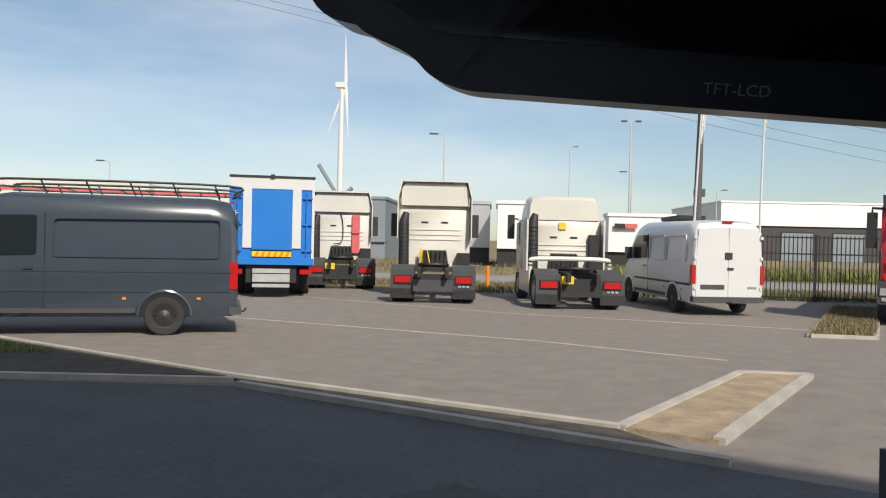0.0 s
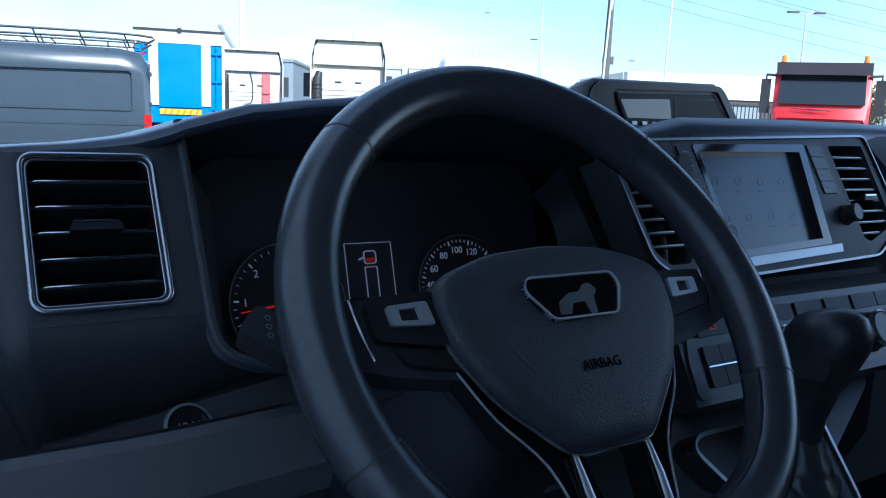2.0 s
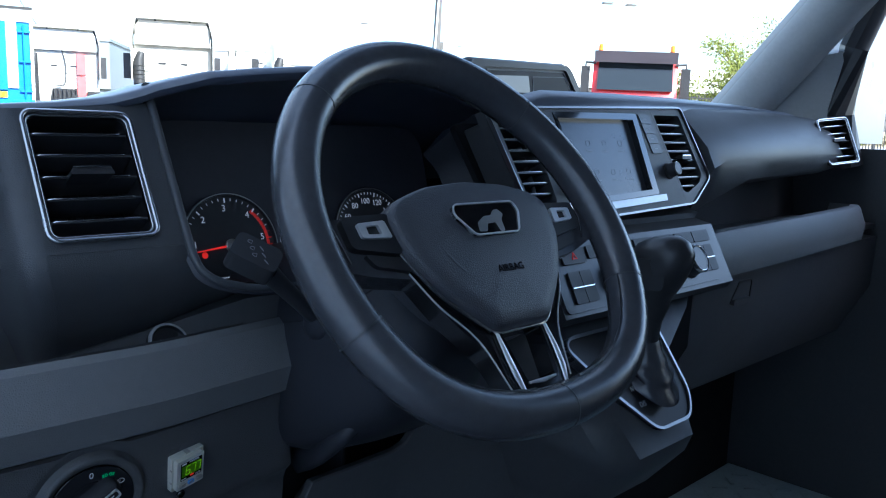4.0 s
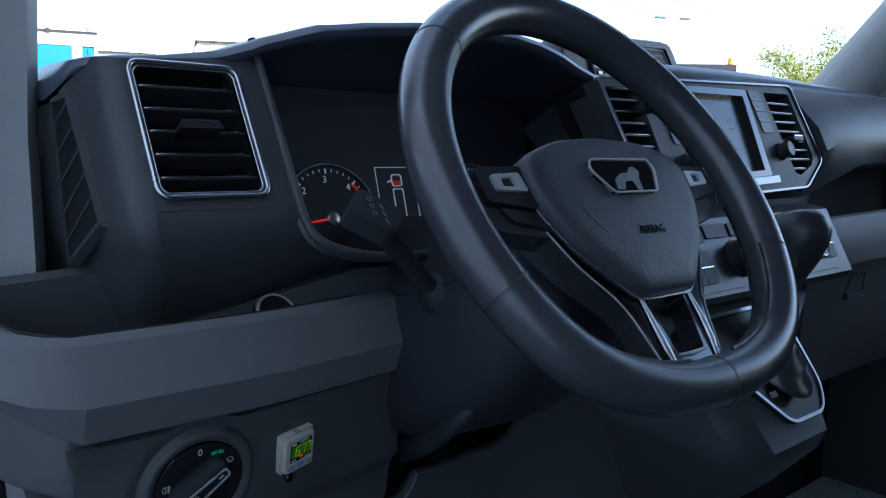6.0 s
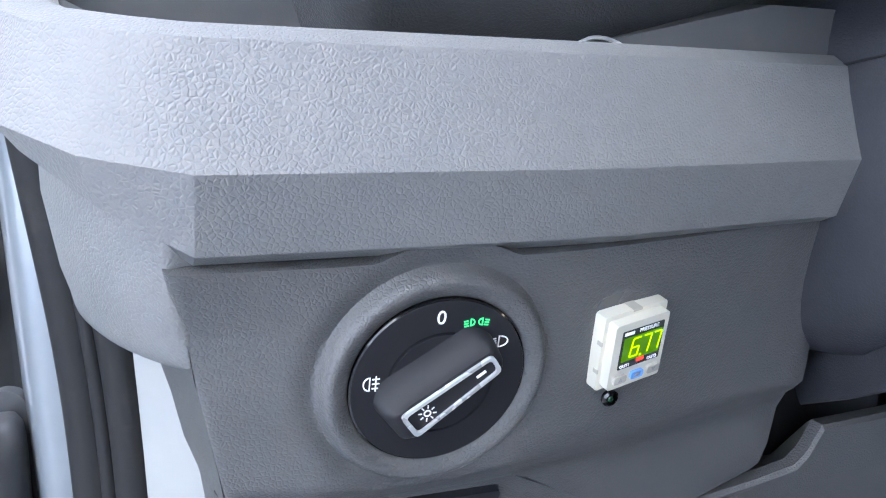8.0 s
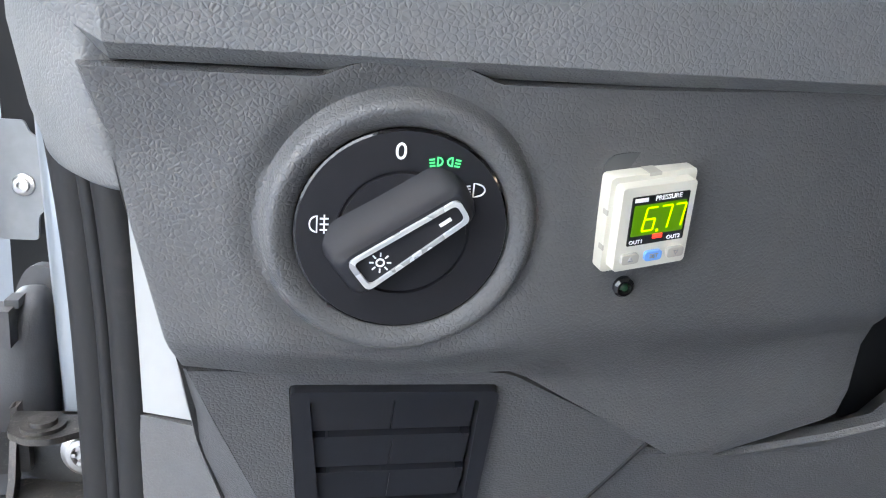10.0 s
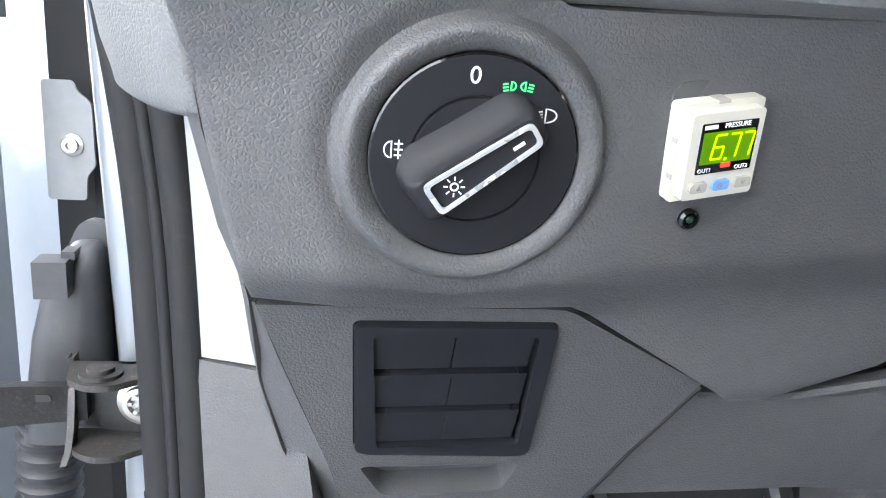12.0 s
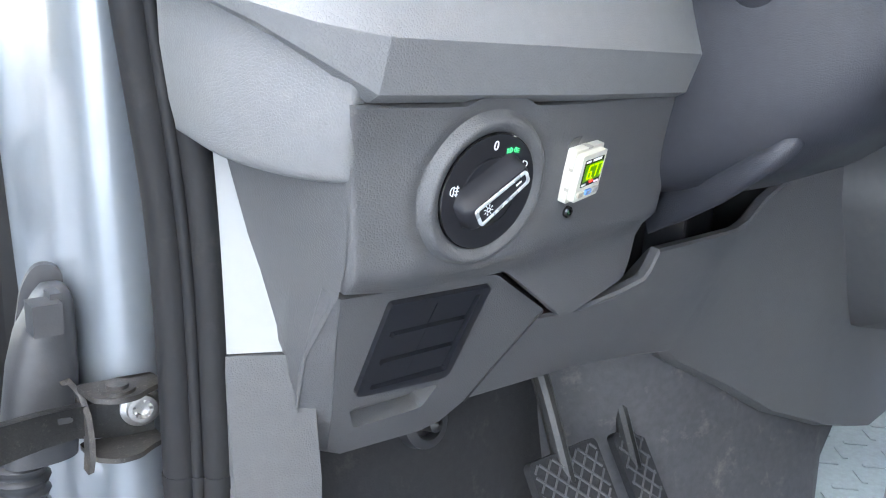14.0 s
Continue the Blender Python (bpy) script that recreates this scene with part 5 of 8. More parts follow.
for x, y, z, w, h in ((-0.040, 0.195, 1.190, 0.009, 0.014), (-0.048, 0.162, 1.206, 0.009, 0.0125), (-0.060, 0.128, 1.224, 0.009, 0.0105), (-0.064, 0.104, 1.241, 0.009, 0.0092), (-0.061, 0.090, 1.253, 0.008, 0.0080), (-0.056, 0.083, 1.2605, 0.005, 0.0056), (-0.053, 0.080, 1.263, 0.002, 0.002)):
    c, across, up_ = Vector((x, y, z)), Vector((-0.78, -0.62, -0.1)).normalized(), Vector((-0.25, 0.15, 0.95)).normalized()
    rings.append([c + across * w * math.copysign(abs(math.cos(a)) ** 0.8, math.cos(a)) + up_ * h * math.sin(a) for a in [2 * math.pi * k / 20 for k in range(20)]])
part("adjust_lever", loft(rings), M_COLUMN, column, "charcoal column release lever", 60)
for side in (-1, 1):
    foot = Vector((-0.070, 0.118, 1.345)) if side < 0 else Vector((0.079, 0.108, 1.36))
    tip = Vector((-0.138, 0.093, 1.398)) if side < 0 else Vector((0.150, 0.09, 1.42))
    part("stalk_boss", tube([foot + Vector((side * d_, -0.002, d_ * 0.2)) for d_ in (-0.02, -0.004, 0.003, 0.008, 0.011, 0.0125)], [0.0205, 0.0200, 0.0178, 0.0140, 0.0090, 0.003], 28), M_COLUMN, column)
    stalk = part("stalk", tube([foot, foot.lerp(tip, 0.35), foot.lerp(tip, 0.75), tip], [0.0085, 0.0075, 0.0085, 0.010], 14, flat=0.8), M_BLACK, column, "black column stalk")
    hm = frame_of((-0.150, 0.089, 1.411) if side < 0 else (0.137, 0.100, 1.406), (0.58, 0.505, 0.61) if side < 0 else (-0.35, 0.3, 1), (-0.08, -0.72, 0.67) if side < 0 else (0.2, -0.85, 0.62))
    part("stalk_head", put(prism(soft([(-0.0190, -0.0095), (0.0170, -0.0135), (0.0195, 0.009), (-0.0160, 0.0125)], 0.006), -0.012, 0.006, 0.005, 4), hm), M_BLACK, stalk)
    for k in range(3):
        o = drop_outline(0.0036, 0.0032, -1)
        part("stalk_mark", put(collar(o, shrink(o, 0.0004), 0.008, 0.0083, 0.008), at(hm, -0.007 + 0.003 * k, 0.006 - 0.005 * k, -0.002)), M_GREYPRINT, stalk)
        part("stalk_arrow", put(prism([(0, -0.0006), (0.003, -0.0004), (0.0048, 0.0), (0.003, 0.0006), (0, 0.0003)], 0.008, 0.0083), at(hm, 0.001 + 0.003 * k, 0.005 - 0.005 * k, -0.002, -40)), M_GREYPRINT, stalk)

# ---- steering wheel ----
wheel = thing("steering_wheel", (0, -0.06, 1.33), "black leather flat bottomed steering wheel with chrome details", "steering wheel")
R0, r0 = 0.1608, 0.0168


def rim_line(n=96):
    pts = []
    for k in range(n):
        a = math.pi / 2 + 2 * math.pi * k / n
        low_ = abs(math.degrees(a) - 270)
        r = R0 - (0.0155 * (0.5 + 0.5 * math.cos(math.pi * low_ / 56)) if low_ < 56 else 0.0)
        u, v = r * math.cos(a), r * math.sin(a)
        pts.append(F_WHEEL @ Vector((u, v, -0.004)))
    return pts


line = rim_line()
wup = F_WHEEL.to_3x3() @ Vector((0, 0, 1))
part("rim", tube(line, r0, 20, closed=True, up=wup), M_LEATHER, wheel, "black leather rim", 80)
n = len(line)
for k in (12, n - 12, n // 2, 30, n - 30):
    a, b = line[k], line[(k + 1) % n]
    d = (b - a).normalized() * 0.0006
    part("seam", tube([a - d, a + d], r0 + 0.00035, 20, up=wup), M_BLACK, wheel)
for side in (1, -1):
    pts = []
    for k in range(30, 46):
        p = line[k] if side > 0 else line[-k]
        c = F_WHEEL @ Vector((0, 0, -0.004))
        inw = (c - p).normalized()
        pts.append(p + inw * (r0 * 0.92) + wup * r0 * 0.42)
    part("stitching", tube(pts, [0.0007 + 0.0006 * (i % 2) for i in range(len(pts))], 6), M_BLACK, wheel)
F_HUB = at(F_WHEEL, 0, 0, -0.011)
hub_o = [(-0.090, 0.020), (-0.078, 0.031), (-0.045, 0.041), (0.0, 0.0445), (0.045, 0.041), (0.078, 0.031), (0.090, 0.020), (0.086, -0.012), (0.066, -0.045), (0.034, -0.076), (0.026, -0.080), (-0.026, -0.080), (-0.034, -0.076), (-0.066, -0.045), (-0.086, -0.012)]
hub_s = soft(hub_o, 0.010, 3)
scale = lambda pts, k, dy=0.0: [(x * k, (y + 0.015) * k - 0.015 + dy) for x, y in pts]
rings = [[(*p, h) for p in scale(hub_s, k)] for k, h in ((1.0, -0.03), (1.0, 0.004), (0.985, 0.009), (0.95, 0.012), (0.80, 0.0135), (0.5, 0.0150), (0.02, 0.0155))]
hub = part("airbag_cover", put(loft(rings), F_HUB), M_AIRBAG, wheel, "grained black airbag cover", 50)
crease = curve_pts([(-0.067, 0.020, 0.0122), (-0.053, -0.019, 0.0136), (-0.036, -0.040, 0.0134), (-0.013, -0.0505, 0.0132), (0.018, -0.0505, 0.0132), (0.044, -0.035, 0.0132), (0.059, -0.017, 0.0130), (0.068, 0.010, 0.0122)])
part("crease", put(tube(crease, 0.0016, 8, up=(0, 0, 1), flat=0.6), F_HUB), M_AIRBAG, hub)
em = [(-0.031, 0.020), (0.036, 0.020), (0.040, 0.011), (0.030, -0.008), (-0.020, -0.008), (-0.035, 0.011)]
badge = part("badge", put(prism(soft(em, 0.004), 0.010, 0.0172, 0.0004), F_HUB), M_GLOSS, wheel, "gloss black badge with a chrome edge")
part("badge_edge", put(collar(soft(em, 0.004), soft(shrink(em, 0.0013), 0.0036), 0.012, 0.0186, 0.016, 0.0005), F_HUB), M_SATIN, badge)
part("badge_shape", put(prism(soft([(-0.0143, -0.0047), (-0.0125, 0.0030), (-0.0034, 0.0080), (0.0050, 0.0083), (0.0100, 0.0128), (0.0150, 0.0134), (0.0195, 0.0087), (0.0150, 0.0040), (0.0140, -0.0060), (0.0090, -0.0060), (0.0073, 0.0021), (-0.0023, 0.0015), (-0.0060, -0.0051)], 0.0012, 2), 0.0172, 0.0177), F_HUB), M_STEEL, badge, "plain steel emblem")
text("AIRBAG", 0.0085, M_GLOSS, hub, at(F_HUB, 0.004, -0.036, 0.0156))
edge = [F_HUB @ Vector((x * 1.016, (y + 0.015) * 1.018 - 0.015, 0.004)) for x, y in hub_s if y < 0.018]
part("hub_trim", tube(edge, 0.0013, 8, up=wup), M_CHROME, wheel, "chrome line below the airbag cover")
for s in (-1, 1):
    sp = soft([(s * 0.080, 0.024), (s * 0.150, 0.022), (s * 0.150, -0.012), (s * 0.118, -0.022), (s * 0.074, -0.030)], 0.006)
    part("spoke", put(prism(sp, -0.018, 0.0, 0.003), F_HUB), M_LEATHER, wheel)
    pod_ = part("button_pod", put(prism(soft([(s * 0.086, 0.022), (s * 0.129, 0.021), (s * 0.128, -0.003), (s * 0.086, -0.011)], 0.005), -0.004, 0.006, 0.002), F_HUB), M_SWITCH, wheel, "black button pod")
    part("rocker", put(collar(soft([(s * 0.094, 0.0155), (s * 0.119, 0.0145), (s * 0.118, 0.0035), (s * 0.092, 0.0015)], 0.002), soft([(s * 0.101, 0.0125), (s * 0.112, 0.012), (s * 0.112, 0.0055), (s * 0.100, 0.005)], 0.001), 0.004, 0.0085, 0.006, 0.0006), F_HUB), M_SATIN, pod_, "bright chrome rocker")
    part("lower_button", put(prism(soft([(s * 0.084, -0.013), (s * 0.118, -0.007), (s * 0.112, -0.017), (s * 0.082, -0.024)], 0.003), -0.004, 0.004, 0.001), F_HUB), M_SWITCH, pod_)
    part("side_trim", put(tube([(s * 0.136, 0.022, 0.002), (s * 0.1345, 0.005, 0.003), (s * 0.130, -0.012, 0.001)], [0.0008, 0.0014, 0.0008], 8), F_HUB), M_CHROME, wheel)
    leg = soft([(s * 0.060, -0.040), (s * 0.090, -0.016), (s * 0.080, -0.030), (s * 0.066, -0.060), (s * 0.043, -0.092), (s * 0.031, -0.134), (s * 0.018, -0.136), (s * 0.024, -0.090)], 0.005)
    part("lower_spoke", put(prism(leg, -0.016, 0.0005, 0.003), F_HUB), M_GLOSS, wheel, "piano black lower spoke")
    part("spoke_line", put(tube(curve_pts([(s * 0.0835, -0.024, 0.0002), (s * 0.069, -0.053, 0.0012), (s * 0.046, -0.083, 0.0012), (s * 0.034, -0.124, 0.0006)], 4), 0.0007, 8), F_HUB), M_SATIN, wheel, "thin satin chrome line")
    # chrome edge, made wide and bright to include the gloss spoke's reflection
    part("spoke_trim", put(tube([(s * 0.0275, -0.080, 0.0030), (s * 0.0275, -0.100, 0.0036), (s * 0.0265, -0.116, 0.0034), (s * 0.0235, -0.130, 0.0026)], [0.0016, 0.0026, 0.0030, 0.0014], 10, flat=0.6), F_HUB), M_SATIN, wheel, "satin chrome spoke edge widened for the gloss reflection")
part("spoke_foot", put(collar(soft([(-0.034, -0.078), (0.034, -0.078), (0.029, -0.136), (-0.029, -0.136)], 0.006), soft([(-0.0215, -0.081), (0.0215, -0.081), (0.0155, -0.121), (-0.0155, -0.121)], 0.004), -0.014, 0.0018, -0.014, 0.0018), F_HUB), M_GLOSS, wheel, "piano black spoke frame")
# bright bar stands for the reflection on the gloss frame's foot
part("foot_glint", put(tube([(-0.0155, -0.1215, 0.0022), (0.0, -0.1225, 0.0030), (0.0155, -0.1215, 0.0022)], [0.0010, 0.0018, 0.0010], 8), F_HUB), M_SATIN, wheel)

# ---- radio housing on the dash top ----
rad = thing("radio_housing", (0.45, 0.36, 1.553), "black plastic housing with a tachograph style radio on the dash", "radio")
rings = []
for y, l0, l1, r1, r0, zt, zb in ((0.318, 0.288, 0.301, 0.524, 0.572, 1.600, 1.530), (0.323, 0.286, 0.300, 0.526, 0.575, 1.603, 1.528), (0.35, 0.286, 0.300, 0.528, 0.577, 1.599, 1.520), (0.41, 0.290, 0.304, 0.525, 0.572, 1.572, 1.505), (0.50, 0.300, 0.315, 0.510, 0.550, 1.512, 1.478)):
    rings.append([(l0, y, zb), (l1, y, zt - 0.014), (l1 + 0.010, y, zt - 0.006), (r1 - 0.014, y, zt), (r1, y, zt - 0.008), (r0, y, zb + 0.004)])
part("shell", bevelled(loft(rings), 0.003, 2, 30), M_BLACK, rad, "black angular shell", 45)
F_RAD = frame_of((0.420, 0.3165, 1.566), (0, 0.05, 1), (0, -1, 0.05))
part("mouth", put(collar(soft([(-0.131, -0.036), (0.150, -0.032), (0.104, 0.026), (0.093, 0.034), (-0.108, 0.028), (-0.118, 0.019)], 0.006), soft([(-0.084, -0.025), (0.130, -0.023), (0.089, 0.027), (-0.088, 0.020)], 0.004), -0.004, 0.004, -0.008, 0.0015), F_RAD), M_BLACK, rad)
rf_o = [(-0.060, -0.020), (0.123, -0.019), (0.085, 0.025), (-0.081, 0.018)]
rf = part("radio_face", put(prism(soft(rf_o, 0.003), -0.010, 0.001, 0.0015), F_RAD), M_SWITCH, rad, "black radio front with a small display")
part("radio_rim", put(collar(soft(rf_o, 0.003), soft(shrink(rf_o, 0.002), 0.003), 0.0, 0.0025, 0.0, 0.0005), F_RAD), M_GREYPRINT, rf)
part("window", put(prism(soft([(-0.062, -0.010), (0.010, -0.009), (0.006, 0.014), (-0.074, 0.010)], 0.002), 0.0008, 0.0018), F_RAD), M_GLOSS, rf, "dark display window")
part("drawer", put(collar(soft([(0.018, -0.011), (0.112, -0.010), (0.090, 0.018), (0.014, 0.014)], 0.003), soft([(0.0195, -0.0098), (0.110, -0.0088), (0.089, 0.0165), (0.0155, 0.0127)], 0.003), 0.0, 0.0016, 0.0006), F_RAD), M_GREYPRINT, rf)
for k in range(4):
    part("radio_key", put(prism(rrect(0.008, 0.004, 0.0015, 3), 0.0008, 0.0035, 0.0008), at(F_RAD, -0.052 + 0.016 * k, -0.0155)), M_STEEL, rf)
for u in (0.030, 0.048):
    part("radio_knob", put(lathe([(0.0026, 0), (0.0026, 0.0035), (0.0001, 0.004)], 14), at(F_RAD, u, -0.0165)), M_BLACK, rf)
part("slot", put(box(0.062, 0.112, -0.0165, -0.0145, 0.0008, 0.0014), F_RAD), M_VOID, rf)
cable = solo("dash_cable", tube(curve_pts([(0.61, 0.34, 1.550), (0.66, 0.335, 1.562), (0.74, 0.33, 1.558), (0.84, 0.325, 1.553)], 8), 0.0022, 8), M_BLACK, "thin black cable along the dash top", "cable")
mount = thing("suction_mount", (0.40, 0.56, 1.475), "black bracket with yellowed suction cups on the dash", "phone mount")
part("bracket", bevelled(loft([[(0.36, 0.545, 1.470), (0.49, 0.565, 1.470), (0.48, 0.575, 1.515), (0.37, 0.555, 1.510)], [(0.36, 0.575, 1.466), (0.49, 0.595, 1.462), (0.48, 0.585, 1.515), (0.37, 0.565, 1.510)]]), 0.003), M_BLACK, mount)
M_CUP = material("yellowed translucent rubber", (0.42, 0.40, 0.30), 0.35, vary=0.08)
for x, y, z in ((0.387, 0.55, 1.510), (0.416, 0.58, 1.516), (0.464, 0.60, 1.532)):
    part("suction_cup", lathe([(0.004, -0.014), (0.005, 0.0), (0.010, 0.003), (0.019, 0.007), (0.0195, 0.0085), (0.009, 0.006), (0.0001, 0.005)], 28, frame_of((x, y, z), (0, 1, 0.9), (0, -0.5, 1))), M_CUP, mount, "yellowed suction cup", 60)

# ---- mirror with a built-in display ----
mirror = thing("rear_view_mirror", (0.40, 0.36, 1.87), "black rear view mirror with a glossy display", "mirror")
F_MIR = frame_of((0.394, 0.317, 1.937), (0.02, -0.1, 1), (-0.62, -0.80, -0.08))
mo = soft([(-0.240, 0.05), (-0.233, 0.008), (-0.212, -0.026), (-0.180, -0.038), (-0.168, -0.050), (-0.150, -0.056), (0.190, -0.060), (0.190, 0.05)], 0.010, 5)
part("housing", put(prism(mo, -0.028, 0.0, 0.006, 3), F_MIR), M_BLACK, mirror, "rounded black housing", 50)
part("glass", put(prism(soft([(-0.215, 0.0), (-0.165, -0.026), (0.180, -0.034), (0.180, 0.045), (-0.21, 0.045)], 0.012, 5), 0.0, 0.0015), F_MIR), M_GLOSS, mirror, "dark glossy display glass")
text("TFT-LCD", 0.0085, M_GREYPRINT, mirror, at(F_MIR, -0.008, -0.0475, 0.0006))
part("back_shell", put(prism(soft([(-0.268, 0.05), (-0.262, 0.012), (-0.244, -0.014), (-0.20, -0.022), (0.10, -0.03), (0.10, 0.05)], 0.012, 4), -0.07, -0.028, 0.006, 3), F_MIR), M_BLACK, mirror, "rounded mirror back", 50)
part("stem", tube([(0.40, 0.37, 1.96), (0.43, 0.40, 1.99), (0.45, 0.42, 2.02)], 0.012, 12), M_BLACK, mirror)

# ---- body shell: pillars, roof, windshield, floor, back wall ----
WS_A, WS_B = Vector((-0.36, 0.86, 1.44)), Vector((-0.27, 0.30, 2.06))
ws = loft([[(-0.40, 0.62, 1.40), (0.0, 0.86, 1.40), (0.47, 0.94, 1.40), (0.94, 0.86, 1.40), (1.34, 0.62, 1.40)], [(-0.30, 0.03, 2.06), (0.05, 0.22, 2.06), (0.47, 0.29, 2.06), (0.89, 0.22, 2.06), (1.24, 0.03, 2.06)]], closed=False, caps=False)
bmesh.ops.subdivide_edges(ws, edges=ws.edges[:], cuts=3, use_grid_fill=True)
windshield = solo("windshield", ws, M_CLEAR, "clear laminated windshield", "windshield", kind="structure", smooth=60)
windshield.visible_shadow = False
part("windshield_foot_seal", tube([(-0.40, 0.62, 1.412), (-0.10, 0.78, 1.408), (0.10, 0.815, 1.406), (0.47, 0.83, 1.405), (0.84, 0.82, 1.406), (1.04, 0.78, 1.408), (1.34, 0.62, 1.412)], 0.012, 8), M_RUBBER, dash)
for s, xo, xi in ((-1, -0.395, -0.303),):
    rings = []
    for y, z, w in ((0.255, 1.36, 1.0), (0.262, 1.46, 1.0), (0.262, 1.60, 0.95), (0.245, 1.80, 0.9), (0.21, 2.06, 0.9)):
        sh = 0.05 * max(0, (z - 1.55)) / 0.5
        fwd = max(0.10, 0.40 - (z - 1.44) * 0.5)
        a, b = xo + sh, xi + sh - s * 0.0
        rings.append([(a, y + 0.02, z), (b + s * 0.012, y, z), (b, y + 0.02, z), (b + s * 0.01, y + fwd * 0.15, z), (b - 0.03, y + fwd, z), (a, y + fwd, z)])
    if s < 0:
        solo("pillar_trim_driver", bevelled(loft(rings), 0.008, 3, 40), M_PILLAR, "light grey woven pillar trim beside the door", "pillar trim", kind="structure", smooth=60)
wiper = thing("wiper_blade", (0.34, 0.88, 1.42), "black windshield wiper resting at the foot of the glass", "wiper")
part("blade", tube([(0.29, 0.838, 1.414), (0.33, 0.842, 1.420), (0.375, 0.846, 1.422)], [0.003, 0.006, 0.005], 8), M_RUBBER, wiper)
part("arm", tube([(0.33, 0.850, 1.412), (0.36, 0.855, 1.418), (0.40, 0.858, 1.418)], [0.006, 0.006, 0.004], 8), M_BLACK, wiper)
# passenger's windshield pillar, leaning back with the glass
pr = []
for k in range(7):
    t = k / 6
    c = Vector((1.325, 0.598, 1.42)).lerp(Vector((1.245, 0.03, 2.04)), t)
    pr.append([c + Vector((dx, dy, dz)) for dx, dy, dz in ((-0.012, 0.012, 0.012), (-0.018, -0.01, -0.008), (-0.012, -0.070, -0.02), (0.02, -0.085, -0.03), (0.06, 0.0, 0.0), (0.02, 0.03, 0.03))])
solo("pillar_trim_passenger", bevelled(loft(pr), 0.006, 2, 35), M_PILLAR, "pale grey windshield pillar trim", "pillar trim", kind="structure", smooth=60)
lower_a = loft([[(1.318, 0.46, 1.46), (1.345, 0.24, 1.46), (1.39, 0.24, 1.46), (1.39, 0.50, 1.46)], [(1.322, 0.35, 1.58), (1.350, 0.25, 1.57), (1.39, 0.25, 1.57), (1.38, 0.38, 1.59)], [(1.315, 0.26, 1.68), (1.340, 0.22, 1.69), (1.37, 0.22, 1.69), (1.36, 0.28, 1.70)]])
solo("quarter_trim", bevelled(lower_a, 0.006, 2), M_PILLAR, "pale grey trim at the windshield's foot", "pillar trim", kind="structure")
# passenger's door with its window frame
for nm, bmx, mt, lb in (("door_passenger", box(1.40, 1.48, -0.85, 0.95, 0.60, 1.49, 0.01), M_SMOOTHGREY, "dark grey passenger door below its window"),):
    solo(nm, bmx, mt, lb, "door", kind="structure")
solo("door_passenger_frame", tube([(1.39, 0.21, 1.45), (1.375, 0.235, 1.56), (1.365, 0.215, 1.70), (1.34, 0.10, 1.98), (1.33, -0.3, 2.02), (1.34, -0.75, 2.0), (1.40, -0.78, 1.49)], 0.03, 10), M_BLACK, "black passenger window frame", "door frame", kind="structure")
far_mirror = thing("door_mirror", (1.62, 0.28, 1.46), "tall white door mirror with black arms outside", "door mirror")
part("mirror_housing", box(1.54, 1.76, 0.26, 0.36, 1.50, 1.86, 0.03, seg=3), material("white van paint", (0.72, 0.72, 0.70), 0.3, vary=0.03, coat=0.4), far_mirror)
part("mirror_arm", box(1.46, 1.60, 0.29, 0.33, 1.46, 1.53, 0.01), M_BLACK, far_mirror)
solo("wall_behind_seats", box(-0.42, 1.42, -1.30, -1.27, 0.60, 2.10), M_HEADLINER, "dark felt lined bulkhead behind the seats", "wall", kind="structure")
solo("ceiling", loft([[(-0.36, -1.28, 2.06), (-0.36, 0.02, 2.055), (-0.33, 0.04, 2.075), (-0.36, -1.28, 2.12)], [(0.47, -1.28, 2.09), (0.47, 0.30, 2.065), (0.47, 0.32, 2.09), (0.47, -1.28, 2.14)], [(1.30, -1.28, 2.06), (1.30, 0.02, 2.055), (1.27, 0.04, 2.075), (1.30, -1.28, 2.12)]]), M_HEADLINER, "grey felt roof lining", "ceiling", kind="structure")
solo("wall_behind_driver_door", box(-0.44, -0.40, -1.30, -0.72, 0.60, 2.10, 0.01), M_HEADLINER, "dark lined side wall behind the driver door", "wall", kind="structure")
solo("wall_behind_passenger_door", box(1.38, 1.44, -1.30, -0.80, 1.45, 2.10, 0.01), M_HEADLINER, "dark lined side wall behind the passenger door", "wall", kind="structure")
floor_bm = box(-0.36, 1.44, -1.28, 0.42, 0.66, 0.70)
solo("floor", floor_bm, M_MAT, "dark rubber cab floor", "floor", kind="structure")
# firewall coloured near black to hold the shade under the dash
solo("firewall", box(-0.42, 1.42, 0.42, 0.45, 0.66, 1.45), M_VOID, "firewall in near black for the shade under the dash", "wall", kind="structure")

# tread plate covering on the passenger's floor
tp = thing("tread_plate", (0.95, -0.05, 0.70), "pale blue grey tread pattern floor plate", "floor plate")
part("sheet", box(0.44, 1.40, -0.60, 0.415, 0.70, 0.706), M_FLOOR, tp)
pip = bmesh.new()
for i in range(18):
    for j in range(18):
        x, y = 0.47 + i * 0.052, -0.52 + j * 0.052
        m_ = Matrix.Translation((x, y, 0.706)) @ Matrix.Rotation(radians(45 if (i + j) % 2 else -45), 4, "Z")
        pip = join(pip, put(box(-0.018, 0.018, -0.004, 0.004, 0, 0.002), m_))
tagged(part("tread_pattern", pip, M_FLOOR, tp), kind="stuff")
solo("door_sill_plate", loft([[(0.60, 0.02, 0.70), (0.66, 0.10, 0.70), (0.60, 0.20, 0.70)], [(0.60, 0.02, 0.76), (0.66, 0.10, 0.74), (0.60, 0.20, 0.78)]]), M_WHITETRIM, "pale plastic cover on the cab floor", "cover")

